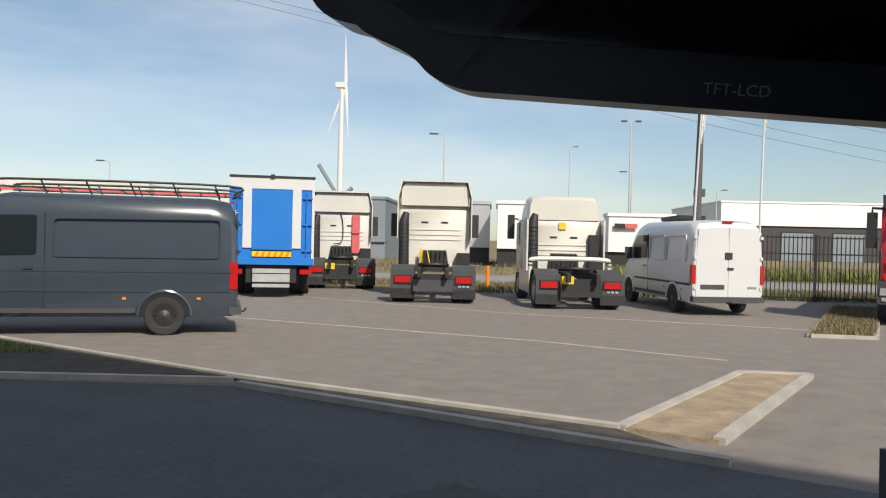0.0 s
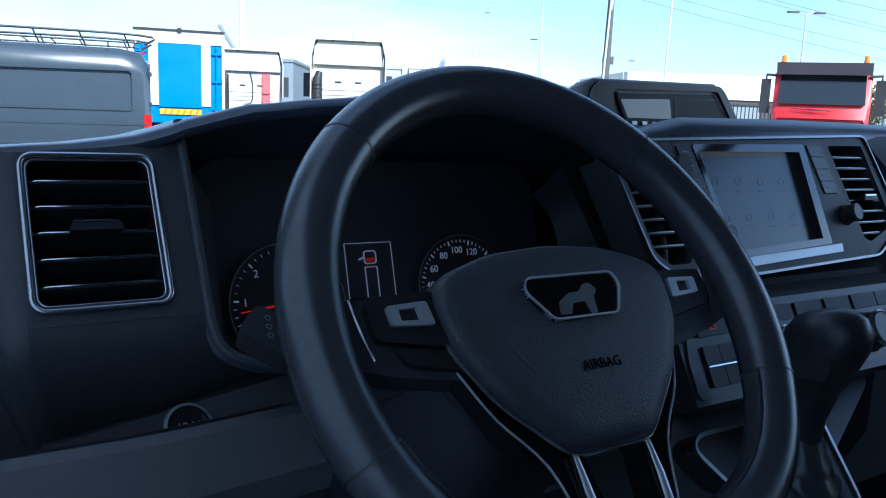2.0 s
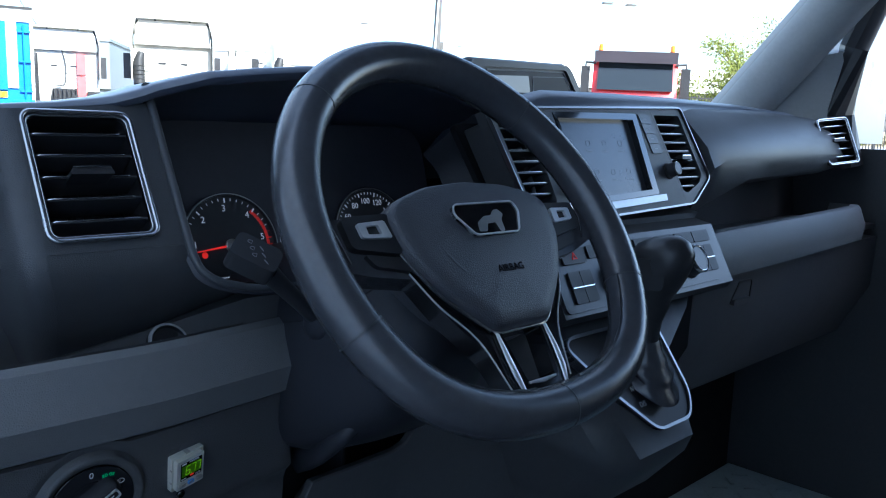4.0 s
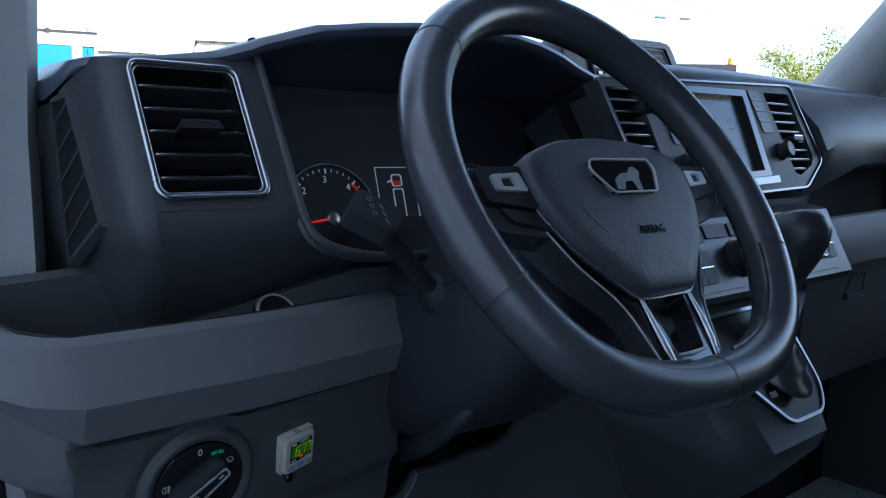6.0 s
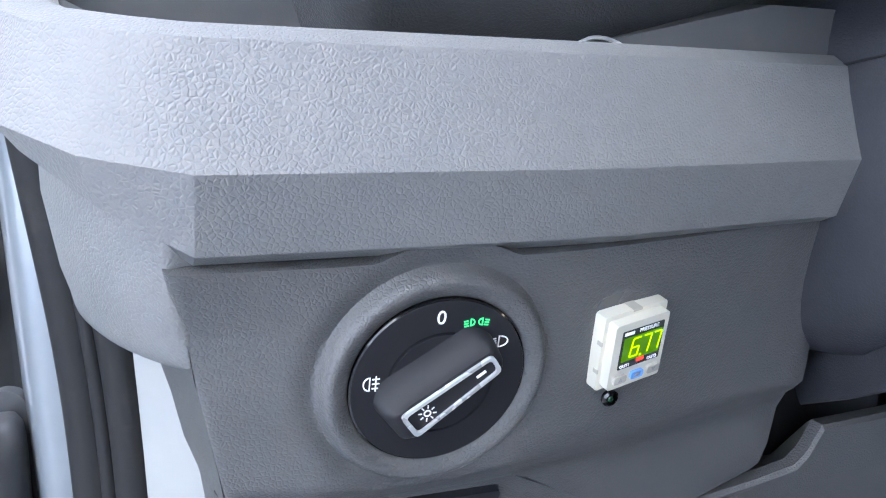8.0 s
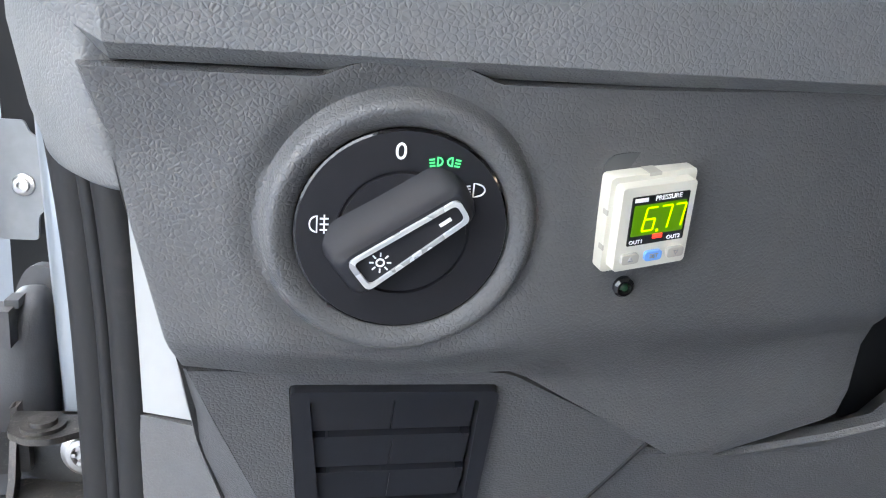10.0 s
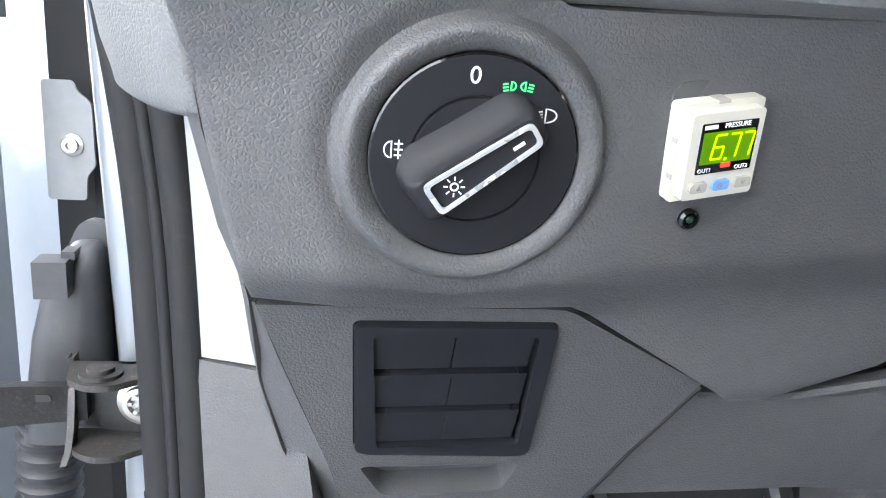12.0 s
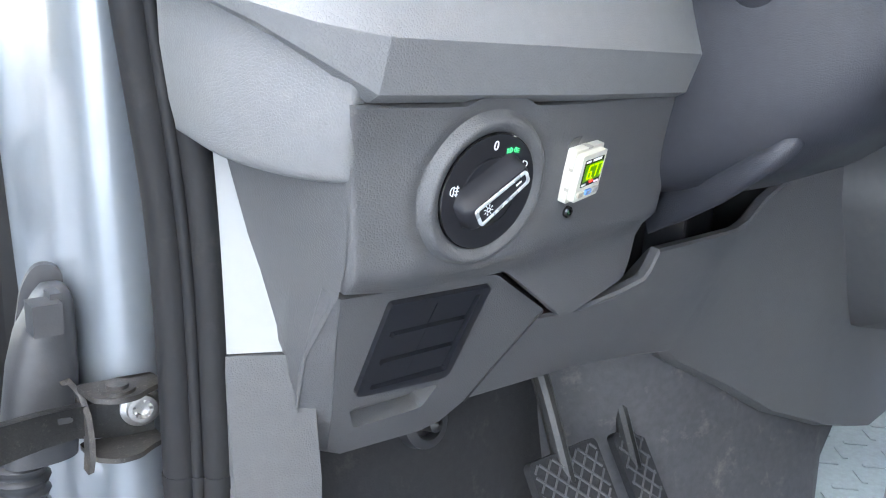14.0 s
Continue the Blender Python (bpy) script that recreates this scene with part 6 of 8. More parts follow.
# ---- pedals and floor well ----
well = solo("foot_well", loft([[(-0.30, 0.30, 1.05), (-0.30, 0.37, 0.95), (-0.30, 0.36, 0.80), (-0.30, 0.10, 0.705), (-0.30, 0.10, 0.70), (-0.30, 0.41, 0.70), (-0.30, 0.41, 1.05)], [(0.28, 0.30, 1.05), (0.28, 0.37, 0.95), (0.28, 0.36, 0.80), (0.28, 0.10, 0.705), (0.28, 0.10, 0.70), (0.28, 0.41, 0.70), (0.28, 0.41, 1.05)]]), M_MAT, "dusty dark foot well", "foot well", kind="structure")
M_DIRT = material("dusty grey plastic", (0.062, 0.062, 0.066), 0.7, bump=0.25, bump_scale=500, vary=0.2, wear=0.3)
solo("bulge_cover", loft([[(0.015, 0.315, 1.08), (0.05, 0.275, 1.08), (0.13, 0.255, 1.06), (0.24, 0.235, 1.02), (0.33, 0.205, 0.98), (0.38, 0.19, 0.96), (0.38, 0.40, 0.96), (0.015, 0.40, 1.08)], [(0.02, 0.32, 0.95), (0.06, 0.28, 0.95), (0.14, 0.25, 0.93), (0.25, 0.215, 0.90), (0.32, 0.19, 0.88), (0.36, 0.20, 0.87), (0.36, 0.40, 0.87), (0.02, 0.40, 0.95)], [(0.04, 0.31, 0.71), (0.10, 0.25, 0.71), (0.20, 0.20, 0.71), (0.28, 0.16, 0.71), (0.33, 0.17, 0.71), (0.36, 0.19, 0.71), (0.36, 0.40, 0.71), (0.04, 0.40, 0.71)]]), M_DIRT, "dusty grey cover of the centre tunnel", "cover", smooth=60)


def pedal(x, y, z, w, h, lean, arm_top, name, label):
    p = thing(name, (x, y, z - h / 2), label, "pedal")
    m = frame_of((x, y, z), (0, math.sin(radians(lean)), math.cos(radians(lean))), (0, -math.cos(radians(lean)), math.sin(radians(lean))))
    part("arm", tube(curve_pts([(x, y + 0.01, z), (x - 0.01, y + 0.05, z + 0.10), arm_top]), 0.008, 10), M_GREASY, p, "worn steel arm")
    part("pad", put(prism(rrect(w, h, 0.006), -0.008, 0.0, 0.003), m), M_MAT, p)
    k = int((w + h) / 0.016)
    for i in range(-k, k + 1):
        for s in (1, -1):
            a = Vector((i * 0.016, 0, 0))
            d = Vector((1, s, 0)).normalized()
            lo, hi = -1, 1
            seg = [t for t in [j * 0.002 for j in range(-80, 81)] if abs(a.x + d.x * t) < w / 2 - 0.003 and abs(d.y * t) < h / 2 - 0.003]
            if len(seg) > 4:
                part("tread_rib", put(tube([a + d * seg[0], a + d * seg[-1]], 0.0013, 5), m), M_DIRT, p)


pedal(-0.030, 0.235, 0.945, 0.085, 0.070, 35, (-0.085, 0.275, 1.10), "brake_pedal", "rubber brake pedal with a worn diamond tread")
pedal(0.082, 0.245, 0.915, 0.042, 0.095, 35, (0.06, 0.33, 1.08), "accelerator_pedal", "rubber accelerator pedal with a worn diamond tread")
bp = thing("bonnet_release", (-0.150, 0.30, 1.012), "black release handle in the foot well", "handle")
part("boss", lathe([(0.022, 0), (0.021, 0.010), (0.014, 0.013), (0.012, 0.003), (0.0001, 0.003)], 28, frame_of((-0.150, 0.303, 1.015), (0, 0.3, 1), (0, -1, 0.3))), M_BLACK, bp)
part("pin", lathe([(0.006, 0), (0.006, 0.018), (0.0001, 0.021)], 16, frame_of((-0.150, 0.299, 1.015), (0, 0.3, 1), (0, -1, 0.3))), M_GREASY, bp)
solo("foot_well_liner", loft([[(-0.26, 0.32, 1.06), (-0.20, 0.31, 1.06), (-0.06, 0.33, 1.06), (0.17, 0.36, 1.06), (0.17, 0.40, 1.06), (-0.26, 0.40, 1.06)], [(-0.26, 0.30, 0.93), (-0.20, 0.29, 0.92), (-0.06, 0.30, 0.90), (0.17, 0.35, 0.90), (0.17, 0.40, 0.90), (-0.26, 0.40, 0.93)], [(-0.26, 0.20, 0.78), (-0.20, 0.17, 0.77), (-0.06, 0.19, 0.76), (0.17, 0.26, 0.76), (0.17, 0.40, 0.76), (-0.26, 0.40, 0.78)]]), M_MAT, "dark moulded liner behind the pedals", "liner", smooth=60)

# ---- seats (their edges show in the cab) ----
def seat(x, label):
    s = thing("cab_seat", (x, -0.55, 0.70), label, "seat", "seats in the cab")
    part("base", box(x - 0.22, x + 0.22, -0.80, -0.36, 0.70, 0.96, 0.02), M_BLACK, s)
    part("cushion", box(x - 0.25, x + 0.25, -0.82, -0.30, 0.96, 1.10, 0.05, seg=4), M_SEAT, s)
    part("backrest", loft([[(x - w, y, z), (x - w * 0.8, y - 0.03, z), (x + w * 0.8, y - 0.03, z), (x + w, y, z), (x + w * 0.9, y - 0.12, z), (x - w * 0.9, y - 0.12, z)] for w, y, z in ((0.23, -0.74, 1.06), (0.26, -0.79, 1.3), (0.25, -0.86, 1.6), (0.16, -0.9, 1.72))]), M_SEAT, s, "", 60)
    part("headrest", box(x - 0.13, x + 0.13, -1.0, -0.89, 1.74, 1.93, 0.04, seg=3), M_SEAT, s)


seat(0.95, "dark cloth passenger seat")
seat(0.02, "dark cloth driver seat")

# ---- door opening: seals, sill trim, jamb, hinge side ----
S_TOP, S_BOT = 2.05, 0.70


def seal_line(dx, dy):
    return [(-0.351 + dx, 0.256 + dy, S_BOT), (-0.352 + dx, 0.256 + dy, 0.9), (-0.354 + dx, 0.256 + dy, 1.08), (-0.358 + dx, 0.257 + dy, 1.20), (-0.371 + dx, 0.257 + dy, 1.31), (-0.381 + dx, 0.256 + dy, 1.40), (-0.384 + dx, 0.254 + dy, 1.48), (-0.372 + dx, 0.245 + dy, 1.65), (-0.33 + dx, 0.20 + dy, S_TOP)]


def door_seal(name, dx, dy, r, label):
    t_ = thing(name, (-0.352 + dx, 0.256 + dy, S_BOT), label, "seal", "door seals")
    line_ = curve_pts(seal_line(dx, dy), 8)
    part("bulb", tube(line_, r, 14), M_RUBBER, t_, "", 70)
    part("joint", tube([(-0.3533 + dx, 0.256 + dy, 1.052), (-0.3536 + dx, 0.256 + dy, 1.060)], r + 0.0006, 14), M_RUBBER, t_, "", 70)


for dx, dy, r in ((-0.0045, 0.006, 0.0100), (0.0120, -0.006, 0.0092)):
    door_seal("door_seal", dx, dy, r, "black rubber door seal along the opening")
door_seal("seal_lip", 0.0010, -0.004, 0.0035, "thin rubber lip beside the door seal")
solo("sill_trim", loft([[(-0.341, 0.242, 1.132), (-0.300, 0.220, 1.132), (-0.29, 0.27, 1.132), (-0.345, 0.30, 1.132)], [(-0.338, 0.236, 1.05), (-0.290, 0.222, 1.05), (-0.28, 0.27, 1.05), (-0.345, 0.30, 1.05)], [(-0.335, 0.24, 0.72), (-0.275, 0.24, 0.72), (-0.26, 0.27, 0.72), (-0.352, 0.30, 0.72)]]), M_GREY, "grey grained trim beside the foot well", "trim", kind="structure", smooth=50)
solo("pillar_foot_trim", bevelled(loft([[(-0.354, 0.248, 1.285), (-0.318, 0.236, 1.285), (-0.28, 0.29, 1.285), (-0.356, 0.30, 1.285)], [(-0.341, 0.243, 1.133), (-0.295, 0.222, 1.133), (-0.27, 0.29, 1.133), (-0.345, 0.30, 1.133)]]), 0.003, 2), M_WHITETRIM, "pale trim at the pillar's foot", "trim", kind="structure")
jamb = []
for z, k in ((0.60, 0), (0.95, 0), (1.10, 0.0), (1.25, -0.006), (1.45, -0.012), (1.70, 0.0), (2.05, 0.04)):
    jamb.append([(-0.345 + k, 0.305, z), (-0.362 + k, 0.292, z), (-0.374 + k, 0.2905, z), (-0.3815 + k, 0.294, z), (-0.3855 + k, 0.304, z), (-0.393 + k, 0.345, z), (-0.400 + k, 0.432, z), (-0.48 + k, 0.50, z), (-0.52 + k, 0.53, z), (-0.52 + k, 0.60, z), (-0.34 + k, 0.60, z)])
solo("door_jamb", bevelled(loft(jamb), 0.006, 3, 40), M_SILVER, "silver painted door jamb of the van", "door jamb", kind="structure", smooth=60)
boot = thing("wiring_boot", (-0.414, 0.325, 0.95), "dusty black rubber wiring boot with a ribbed hose", "wiring boot")
rings = []
for z, x0, x1, d in ((1.060, -0.437, -0.396, 0.017), (1.090, -0.433, -0.394, 0.019), (1.115, -0.429, -0.3935, 0.019), (1.135, -0.4235, -0.3935, 0.018), (1.148, -0.4165, -0.3938, 0.016), (1.155, -0.4125, -0.3945, 0.013), (1.160, -0.409, -0.397, 0.008), (1.161, -0.405, -0.400, 0.003)):
    cx, hx = (x0 + x1) / 2, (x1 - x0) / 2
    rings.append([(cx + hx * math.copysign(abs(math.cos(a)) ** 0.7, math.cos(a)), 0.325 + d * math.copysign(abs(math.sin(a)) ** 0.7, math.sin(a)), z) for a in [2 * math.pi * k / 28 for k in range(28)]])
part("cover", loft(rings), M_BOOT, boot, "", 60)
F_FLANGE = frame_of((-0.4045, 0.3425, 1.115), (0, 0, 1), (-0.2, -1, 0))
part("flange", put(prism(soft([(-0.018, -0.055), (0.0155, -0.055), (0.0155, 0.030), (0.010, 0.052), (-0.003, 0.054), (-0.011, 0.040), (-0.018, 0.0)], 0.008), -0.004, 0.003, 0.0015), F_FLANGE), M_BOOT, boot, "", 50)
part("plug", box(-0.4205, -0.4055, 0.298, 0.314, 1.140, 1.1575, 0.003), M_BOOT, boot)
part("clip", box(-0.4095, -0.4035, 0.306, 0.318, 1.1565, 1.1605, 0.001), M_BOOT, boot)
hose = [(-0.426 - 0.008 * t, 0.327 - 0.004 * t, 1.066 - 0.13 * t) for t in [k / 60 for k in range(61)]]
part("ribbed_hose", tube(hose, [(0.0168, 0.0160, 0.0136, 0.0136)[k % 4] for k in range(61)], 20), M_BOOT, boot, "ribbed rubber hose", 50)
M_RUSTY = material("worn greasy steel", (0.034, 0.031, 0.029), 0.5, metal=0.2, vary=0.4, scale=70, wear=0.35, bump=0.2, bump_scale=500)
check = thing("door_check_strap", (-0.385, 0.28, 1.075), "greasy black door check strap bolted to the jamb", "door check")
part("bracket", bevelled(loft([[(x, y, a), (x, y, b), (x, y + 0.0035, b), (x, y + 0.0035, a)] for x, y, a, b in ((-0.364, 0.2845, 1.077, 1.112), (-0.382, 0.2870, 1.077, 1.112), (-0.404, 0.2900, 1.081, 1.107))]), 0.0010, 1), M_GREASY, check, "greasy black bracket")
for z, t in ((1.1105, 0.003), (1.0760, 0.003)):
    fl = soft([(-0.363, 0.2875), (-0.363, 0.272), (-0.372, 0.268), (-0.380, 0.262), (-0.391, 0.262), (-0.401, 0.270), (-0.404, 0.292), (-0.385, 0.290)], 0.004)
    part("flange", prism(fl, z - t / 2, z + t / 2, 0.0008), M_RUSTY, check, "worn steel flange")
part("washer", lathe([(0.0095, 0), (0.0095, 0.0018), (0.0060, 0.0018), (0.0060, 0.004), (0.0001, 0.0046)], 24, Matrix.Translation((-0.387, 0.2745, 1.112))), M_RUSTY, check, "worn pivot pin")
F_BOLT = frame_of((-0.3715, 0.2845, 1.0945), (0, 0, 1), (-0.12, -1, 0.02))
bolt_ = part("bolt", lathe([(0.0115, 0), (0.0115, 0.0022), (0.0085, 0.0030), (0.0080, 0.0058), (0.0056, 0.0060), (0.0050, 0.0030), (0.0001, 0.0030)], 28, F_BOLT), M_STEEL, check, "zinc plated bolt")
for k in range(6):
    part("socket_lobe", put(box(0.0036, 0.0056, -0.0009, 0.0009, 0.0028, 0.0056), F_BOLT @ Matrix.Rotation(k * math.pi / 3, 4, "Z")), M_STEEL, bolt_)
guide = []
for x, y, z, w in ((-0.4085, 0.3015, 1.1105, 0.003), (-0.4065, 0.298, 1.1120, 0.004), (-0.4040, 0.290, 1.1080, 0.005), (-0.4030, 0.283, 1.0980, 0.005), (-0.4030, 0.279, 1.0860, 0.005), (-0.4040, 0.276, 1.0760, 0.005), (-0.4060, 0.273, 1.0695, 0.004)):
    guide.append([(x, y - w, z), (x + 0.0030, y - w, z + 0.0005), (x + 0.0030, y + w, z + 0.0005), (x, y + w, z)])
part("guide_plate", bevelled(loft(guide), 0.0010, 1, 50), M_RUSTY, check, "worn curved guide plate", 60)
part("strap", bevelled(loft([[(x, y, z - h), (x, y, z + h), (x, y + 0.006, z + h), (x, y + 0.006, z - h)] for x, y, z, h in ((-0.396, 0.2825, 1.0945, 0.0085), (-0.425, 0.277, 1.0965, 0.0095), (-0.450, 0.270, 1.0975, 0.0105), (-0.560, 0.245, 1.099, 0.0110))]), 0.0022, 2), M_GREASY, check, "greasy black steel strap")
part("strap_slot", put(prism(rrect(0.009, 0.0035, 0.0017), 0.0, 0.0006), frame_of((-0.414, 0.2786, 1.0995), (0, 0, 1), (-0.2, -1, 0))), M_VOID, check)
# the open driver's door, swung out beside the cab
door = thing("driver_door", (-0.60, 0.30, 0.65), "open silver driver door seen along its hinge edge", "door")
part("door_edge", bevelled(loft([[(-0.455, 0.375, z), (-0.475, 0.345, z), (-0.52, 0.32, z), (-1.20, 0.26, z), (-1.20, 0.36, z), (-0.52, 0.42, z)] for z in (0.65, 1.1, 1.55)]), 0.008, 3), M_SILVER, door, "silver door shell", 60)
part("door_lining", bevelled(loft([[(-0.56, 0.312, z), (-1.18, 0.255, z), (-1.18, 0.235, z), (-0.58, 0.285, z)] for z in (0.75, 1.50)]), 0.008, 2), M_GREY, door, "grey door lining")
part("window_frame", tube([(-0.50, 0.36, 1.55), (-0.55, 0.34, 1.95), (-1.15, 0.29, 2.0), (-1.2, 0.30, 1.55)], 0.022, 10), M_SILVER, door)
for z in (0.95, 1.30):
    part("hinge", box(-0.50, -0.455, 0.36, 0.40, z - 0.035, z + 0.035, 0.006), M_SILVER, door)
# solid near-black strip in place of the shade between jamb and wing
solo("jamb_gap_shade", loft([[(-0.400, 0.417, z), (-0.445, 0.432, z), (-0.448, 0.444, z), (-0.400, 0.429, z)] for z in (0.62, 1.10, 1.30, 1.56)]), M_VOID, "near black strip for the shaded gap between jamb and wing", "gap", kind="structure")
brk = thing("jamb_bracket", (-0.430, 0.41, 1.17), "dull grey metal bracket bolted to the jamb", "bracket")
bo_ = soft([(-0.0135, -0.032), (0.008, -0.032), (0.009, -0.018), (0.014, -0.012), (0.0135, 0.024), (0.006, 0.030), (0.004, 0.036), (-0.0135, 0.036)], 0.0025)
F_BRK = frame_of((-0.429, 0.405, 1.197), (0, 0, 1), (-0.12, -1, 0))
part("plate", put(prism(bo_, -0.002, 0.0, 0.0006), F_BRK), M_BRACKET, brk)
part("bolt", put(lathe([(0.0062, 0.0), (0.0062, 0.0014), (0.0042, 0.002), (0.0042, 0.005), (0.0022, 0.0052), (0.0020, 0.003), (0.0001, 0.003)], 24), at(F_BRK, 0.002, 0.0)), M_STEEL, brk, "round head bolt")
low_ = soft([(-0.012, -0.018), (0.006, -0.018), (0.007, 0.004), (-0.002, 0.012), (-0.012, 0.014)], 0.002)
part("plate", put(prism(low_, -0.002, 0.0, 0.0006), at(F_BRK, -0.001, -0.165)), M_BRACKET, brk)

# ================= the parking lot =================
M_ASPH = material("dusty asphalt", (0.215, 0.190, 0.166), 0.9, bump=0.8, bump_scale=40, vary=0.16, scale=2.3, wear=0.22)
# bay asphalt: the hall's shade is deepened in its base colour
M_BAY = material("asphalt darkened for shade", (0.085, 0.088, 0.092), 0.9, bump=0.6, bump_scale=50, vary=0.28, scale=0.7, wear=0.25)
M_GROUND = material("dry grass", (0.20, 0.16, 0.08), 0.95, vary=0.35, scale=0.35, bump=0.5, bump_scale=8)
M_ROAD = material("pale road", (0.24, 0.24, 0.24), 0.9, vary=0.1, scale=0.4)
M_KERB = material("concrete kerb", (0.42, 0.39, 0.34), 0.9, vary=0.15, scale=3, bump=0.3, bump_scale=80, wear=0.2)
M_STRAW = material("trampled dry earth", (0.34, 0.26, 0.17), 0.95, vary=0.3, scale=3, bump=0.6, bump_scale=30)
M_SOIL = material("dark soil", (0.075, 0.065, 0.05), 0.95, vary=0.5, scale=4, bump=0.8, bump_scale=20)
M_PAINTW = material("worn road paint", (0.42, 0.37, 0.31), 0.9, vary=0.3, scale=3)
M_VANGREY = material("dark grey van paint", (0.042, 0.055, 0.072), 0.2, vary=0.04, coat=0.8, scale=1)
M_VANWHITE = material("white van paint body", (0.62, 0.63, 0.64), 0.3, vary=0.03, coat=0.4, scale=1)
M_CREAM = material("off white truck paint", (0.62, 0.605, 0.55), 0.35, vary=0.04, coat=0.3, scale=1)
M_BLUE = material("blue truck body", (0.012, 0.17, 0.56), 0.4, vary=0.06, scale=1)
M_RED = material("red truck paint", (0.55, 0.018, 0.018), 0.3, vary=0.04, coat=0.5, scale=1)
M_MAROON = material("dark roof plastic", (0.022, 0.015, 0.017), 0.45, vary=0.08, scale=1)
M_TYRE = material("tyre rubber", (0.03, 0.029, 0.028), 0.85, vary=0.15, scale=4)
M_RIM = material("steel rim", (0.035, 0.035, 0.036), 0.5, vary=0.1)
M_RIMPALE = material("pale steel rim", (0.45, 0.44, 0.42), 0.5, vary=0.1)
M_CHASSIS = material("black truck chassis", (0.018, 0.018, 0.019), 0.6, vary=0.25, scale=4)
M_FENDER = material("grey truck plastic", (0.055, 0.058, 0.062), 0.6, vary=0.1, scale=2)
M_WINDOW = material("dark vehicle window", (0.012, 0.016, 0.018), 0.06, vary=0.02, spec=0.7)
M_TAIL = material("red lamp lens", (0.45, 0.012, 0.012), 0.2, vary=0.05)
M_ORANGE = material("orange lens", (0.8, 0.22, 0.02), 0.25, vary=0.05)
M_YELLOW = material("yellow plate", (0.80, 0.52, 0.02), 0.45, vary=0.04)
M_REDPANEL = material("faded red panel", (0.62, 0.12, 0.12), 0.5, vary=0.1)
M_ALU = material("dull aluminium", (0.55, 0.56, 0.57), 0.45, metal=0.6, vary=0.08)
M_LAMPLENS = material("clear lamp glass", (0.5, 0.5, 0.5), 0.15, metal=0.3, vary=0.05)
M_POLE = material("galvanised pole", (0.45, 0.45, 0.44), 0.6, vary=0.08)
M_DARKPOLE = material("weathered dark pole", (0.09, 0.085, 0.08), 0.8, vary=0.2)
M_FENCE = material("black fence steel", (0.012, 0.012, 0.013), 0.5, vary=0.1)
M_SHEDW = material("white shed cladding", (0.75, 0.76, 0.77), 0.6, vary=0.04, scale=0.2)
M_SHEDG = material("grey shed cladding", (0.20, 0.23, 0.26), 0.6, vary=0.06, scale=0.2)
M_SHEDD = material("dark shed front", (0.05, 0.045, 0.045), 0.7, vary=0.2, scale=0.3)
M_CLOTH = material("weathered white flag", (0.6, 0.6, 0.58), 0.9, vary=0.25, scale=6)
M_LEAF = material("sunlit leaves", (0.17, 0.19, 0.03), 0.7, vary=0.4, scale=3, per=0.1)
M_WEED = material("roadside weeds", (0.16, 0.20, 0.045), 0.8, vary=0.4, scale=3)
M_BARK = material("bark", (0.08, 0.06, 0.045), 0.9, vary=0.3, scale=6)


def lot(x, y, z=0.0, yaw=0.0):
    return LOT @ pose(x, y, z, 0, 0, yaw)


def ground_piece(name, pts, z, mat, label, cat, thick=0.004, kind="structure"):
    ob = solo(name, prism(pts, z - thick, z), mat, label, cat, kind=kind, smooth=0)
    ob.matrix_basis = LOT
    return ob


g = bmesh.new()
bmesh.ops.create_grid(g, x_segments=40, y_segments=40, size=2600)
ground = solo("ground", g, M_GROUND, "dry grass and earth out to the horizon", "ground", kind="structure", smooth=0)
ground.matrix_basis = LOT @ Matrix.Translation((0, 0, -0.03))
ground_piece("pavement", [(-60, -40), (60, -40), (60, 28.2), (-60, 33.5)], 0.0, M_ASPH, "dusty worn asphalt of the parking lot", "parking lot", 0.02)
# darkened sheet over the near lot, ending close to the shade's edge
ground_piece("shaded_bay_asphalt", [(-20, 9.4), (-8.5, 9.84), (-3.2, 10.02), (2.05, 7.12), (9.0, 3.3), (9.0, -15), (-20, -15)], 0.006, M_BAY, "bay asphalt darkened to deepen the hall's shade", "pavement")
ground_piece("road", [(-200, 37.5), (200, 34.5), (200, 41.5), (-200, 44.5)], 0.0, M_ROAD, "pale public road behind the fence", "road", 0.02)


def strip(p, q, w):
    p, q = Vector(p), Vector(q)
    d = (q - p).normalized()
    n_ = Vector((-d.y, d.x)) * w / 2
    return [tuple(p - n_), tuple(q - n_), tuple(q + n_), tuple(p + n_)]


for p, q, w in (((-5.6, 18.1), (0.87, 15.55), 0.10), ((0.87, 15.55), (3.9, 13.7), 0.10), ((-7.0, 25.6), (0.27, 21.3), 0.09), ((0.27, 21.3), (7.4, 19.1), 0.09), ((-14.0, 21.0), (-5.6, 18.1), 0.10)):
    ground_piece("painted_line", strip(p, q, w), 0.005, M_PAINTW, "worn pale parking line on the asphalt", "line")


def kerb_run(a, b, group):
    """Kerb stones of about a metre along a line."""
    a, b = Vector(a), Vector(b)
    n_ = max(1, round((b - a).length / 1.0))
    d = (b - a) / n_
    yaw = math.degrees(math.atan2(d.y, d.x))
    k = thing("kerb", label="pale concrete kerb stones, chipped and dusty", category="kerb", group=group, m=lot(a.x, a.y, 0, yaw), kind="structure")
    POSED.add(k.name)
    me = finish("kerb_stone", box(0.004, d.length - 0.004, -0.06, 0.06, -0.05, 0.075, 0.012), M_KERB)
    for i in range(n_):
        part("kerb_stone", me, M_KERB, k, m=Matrix.Translation((i * d.length, 0, 0)))


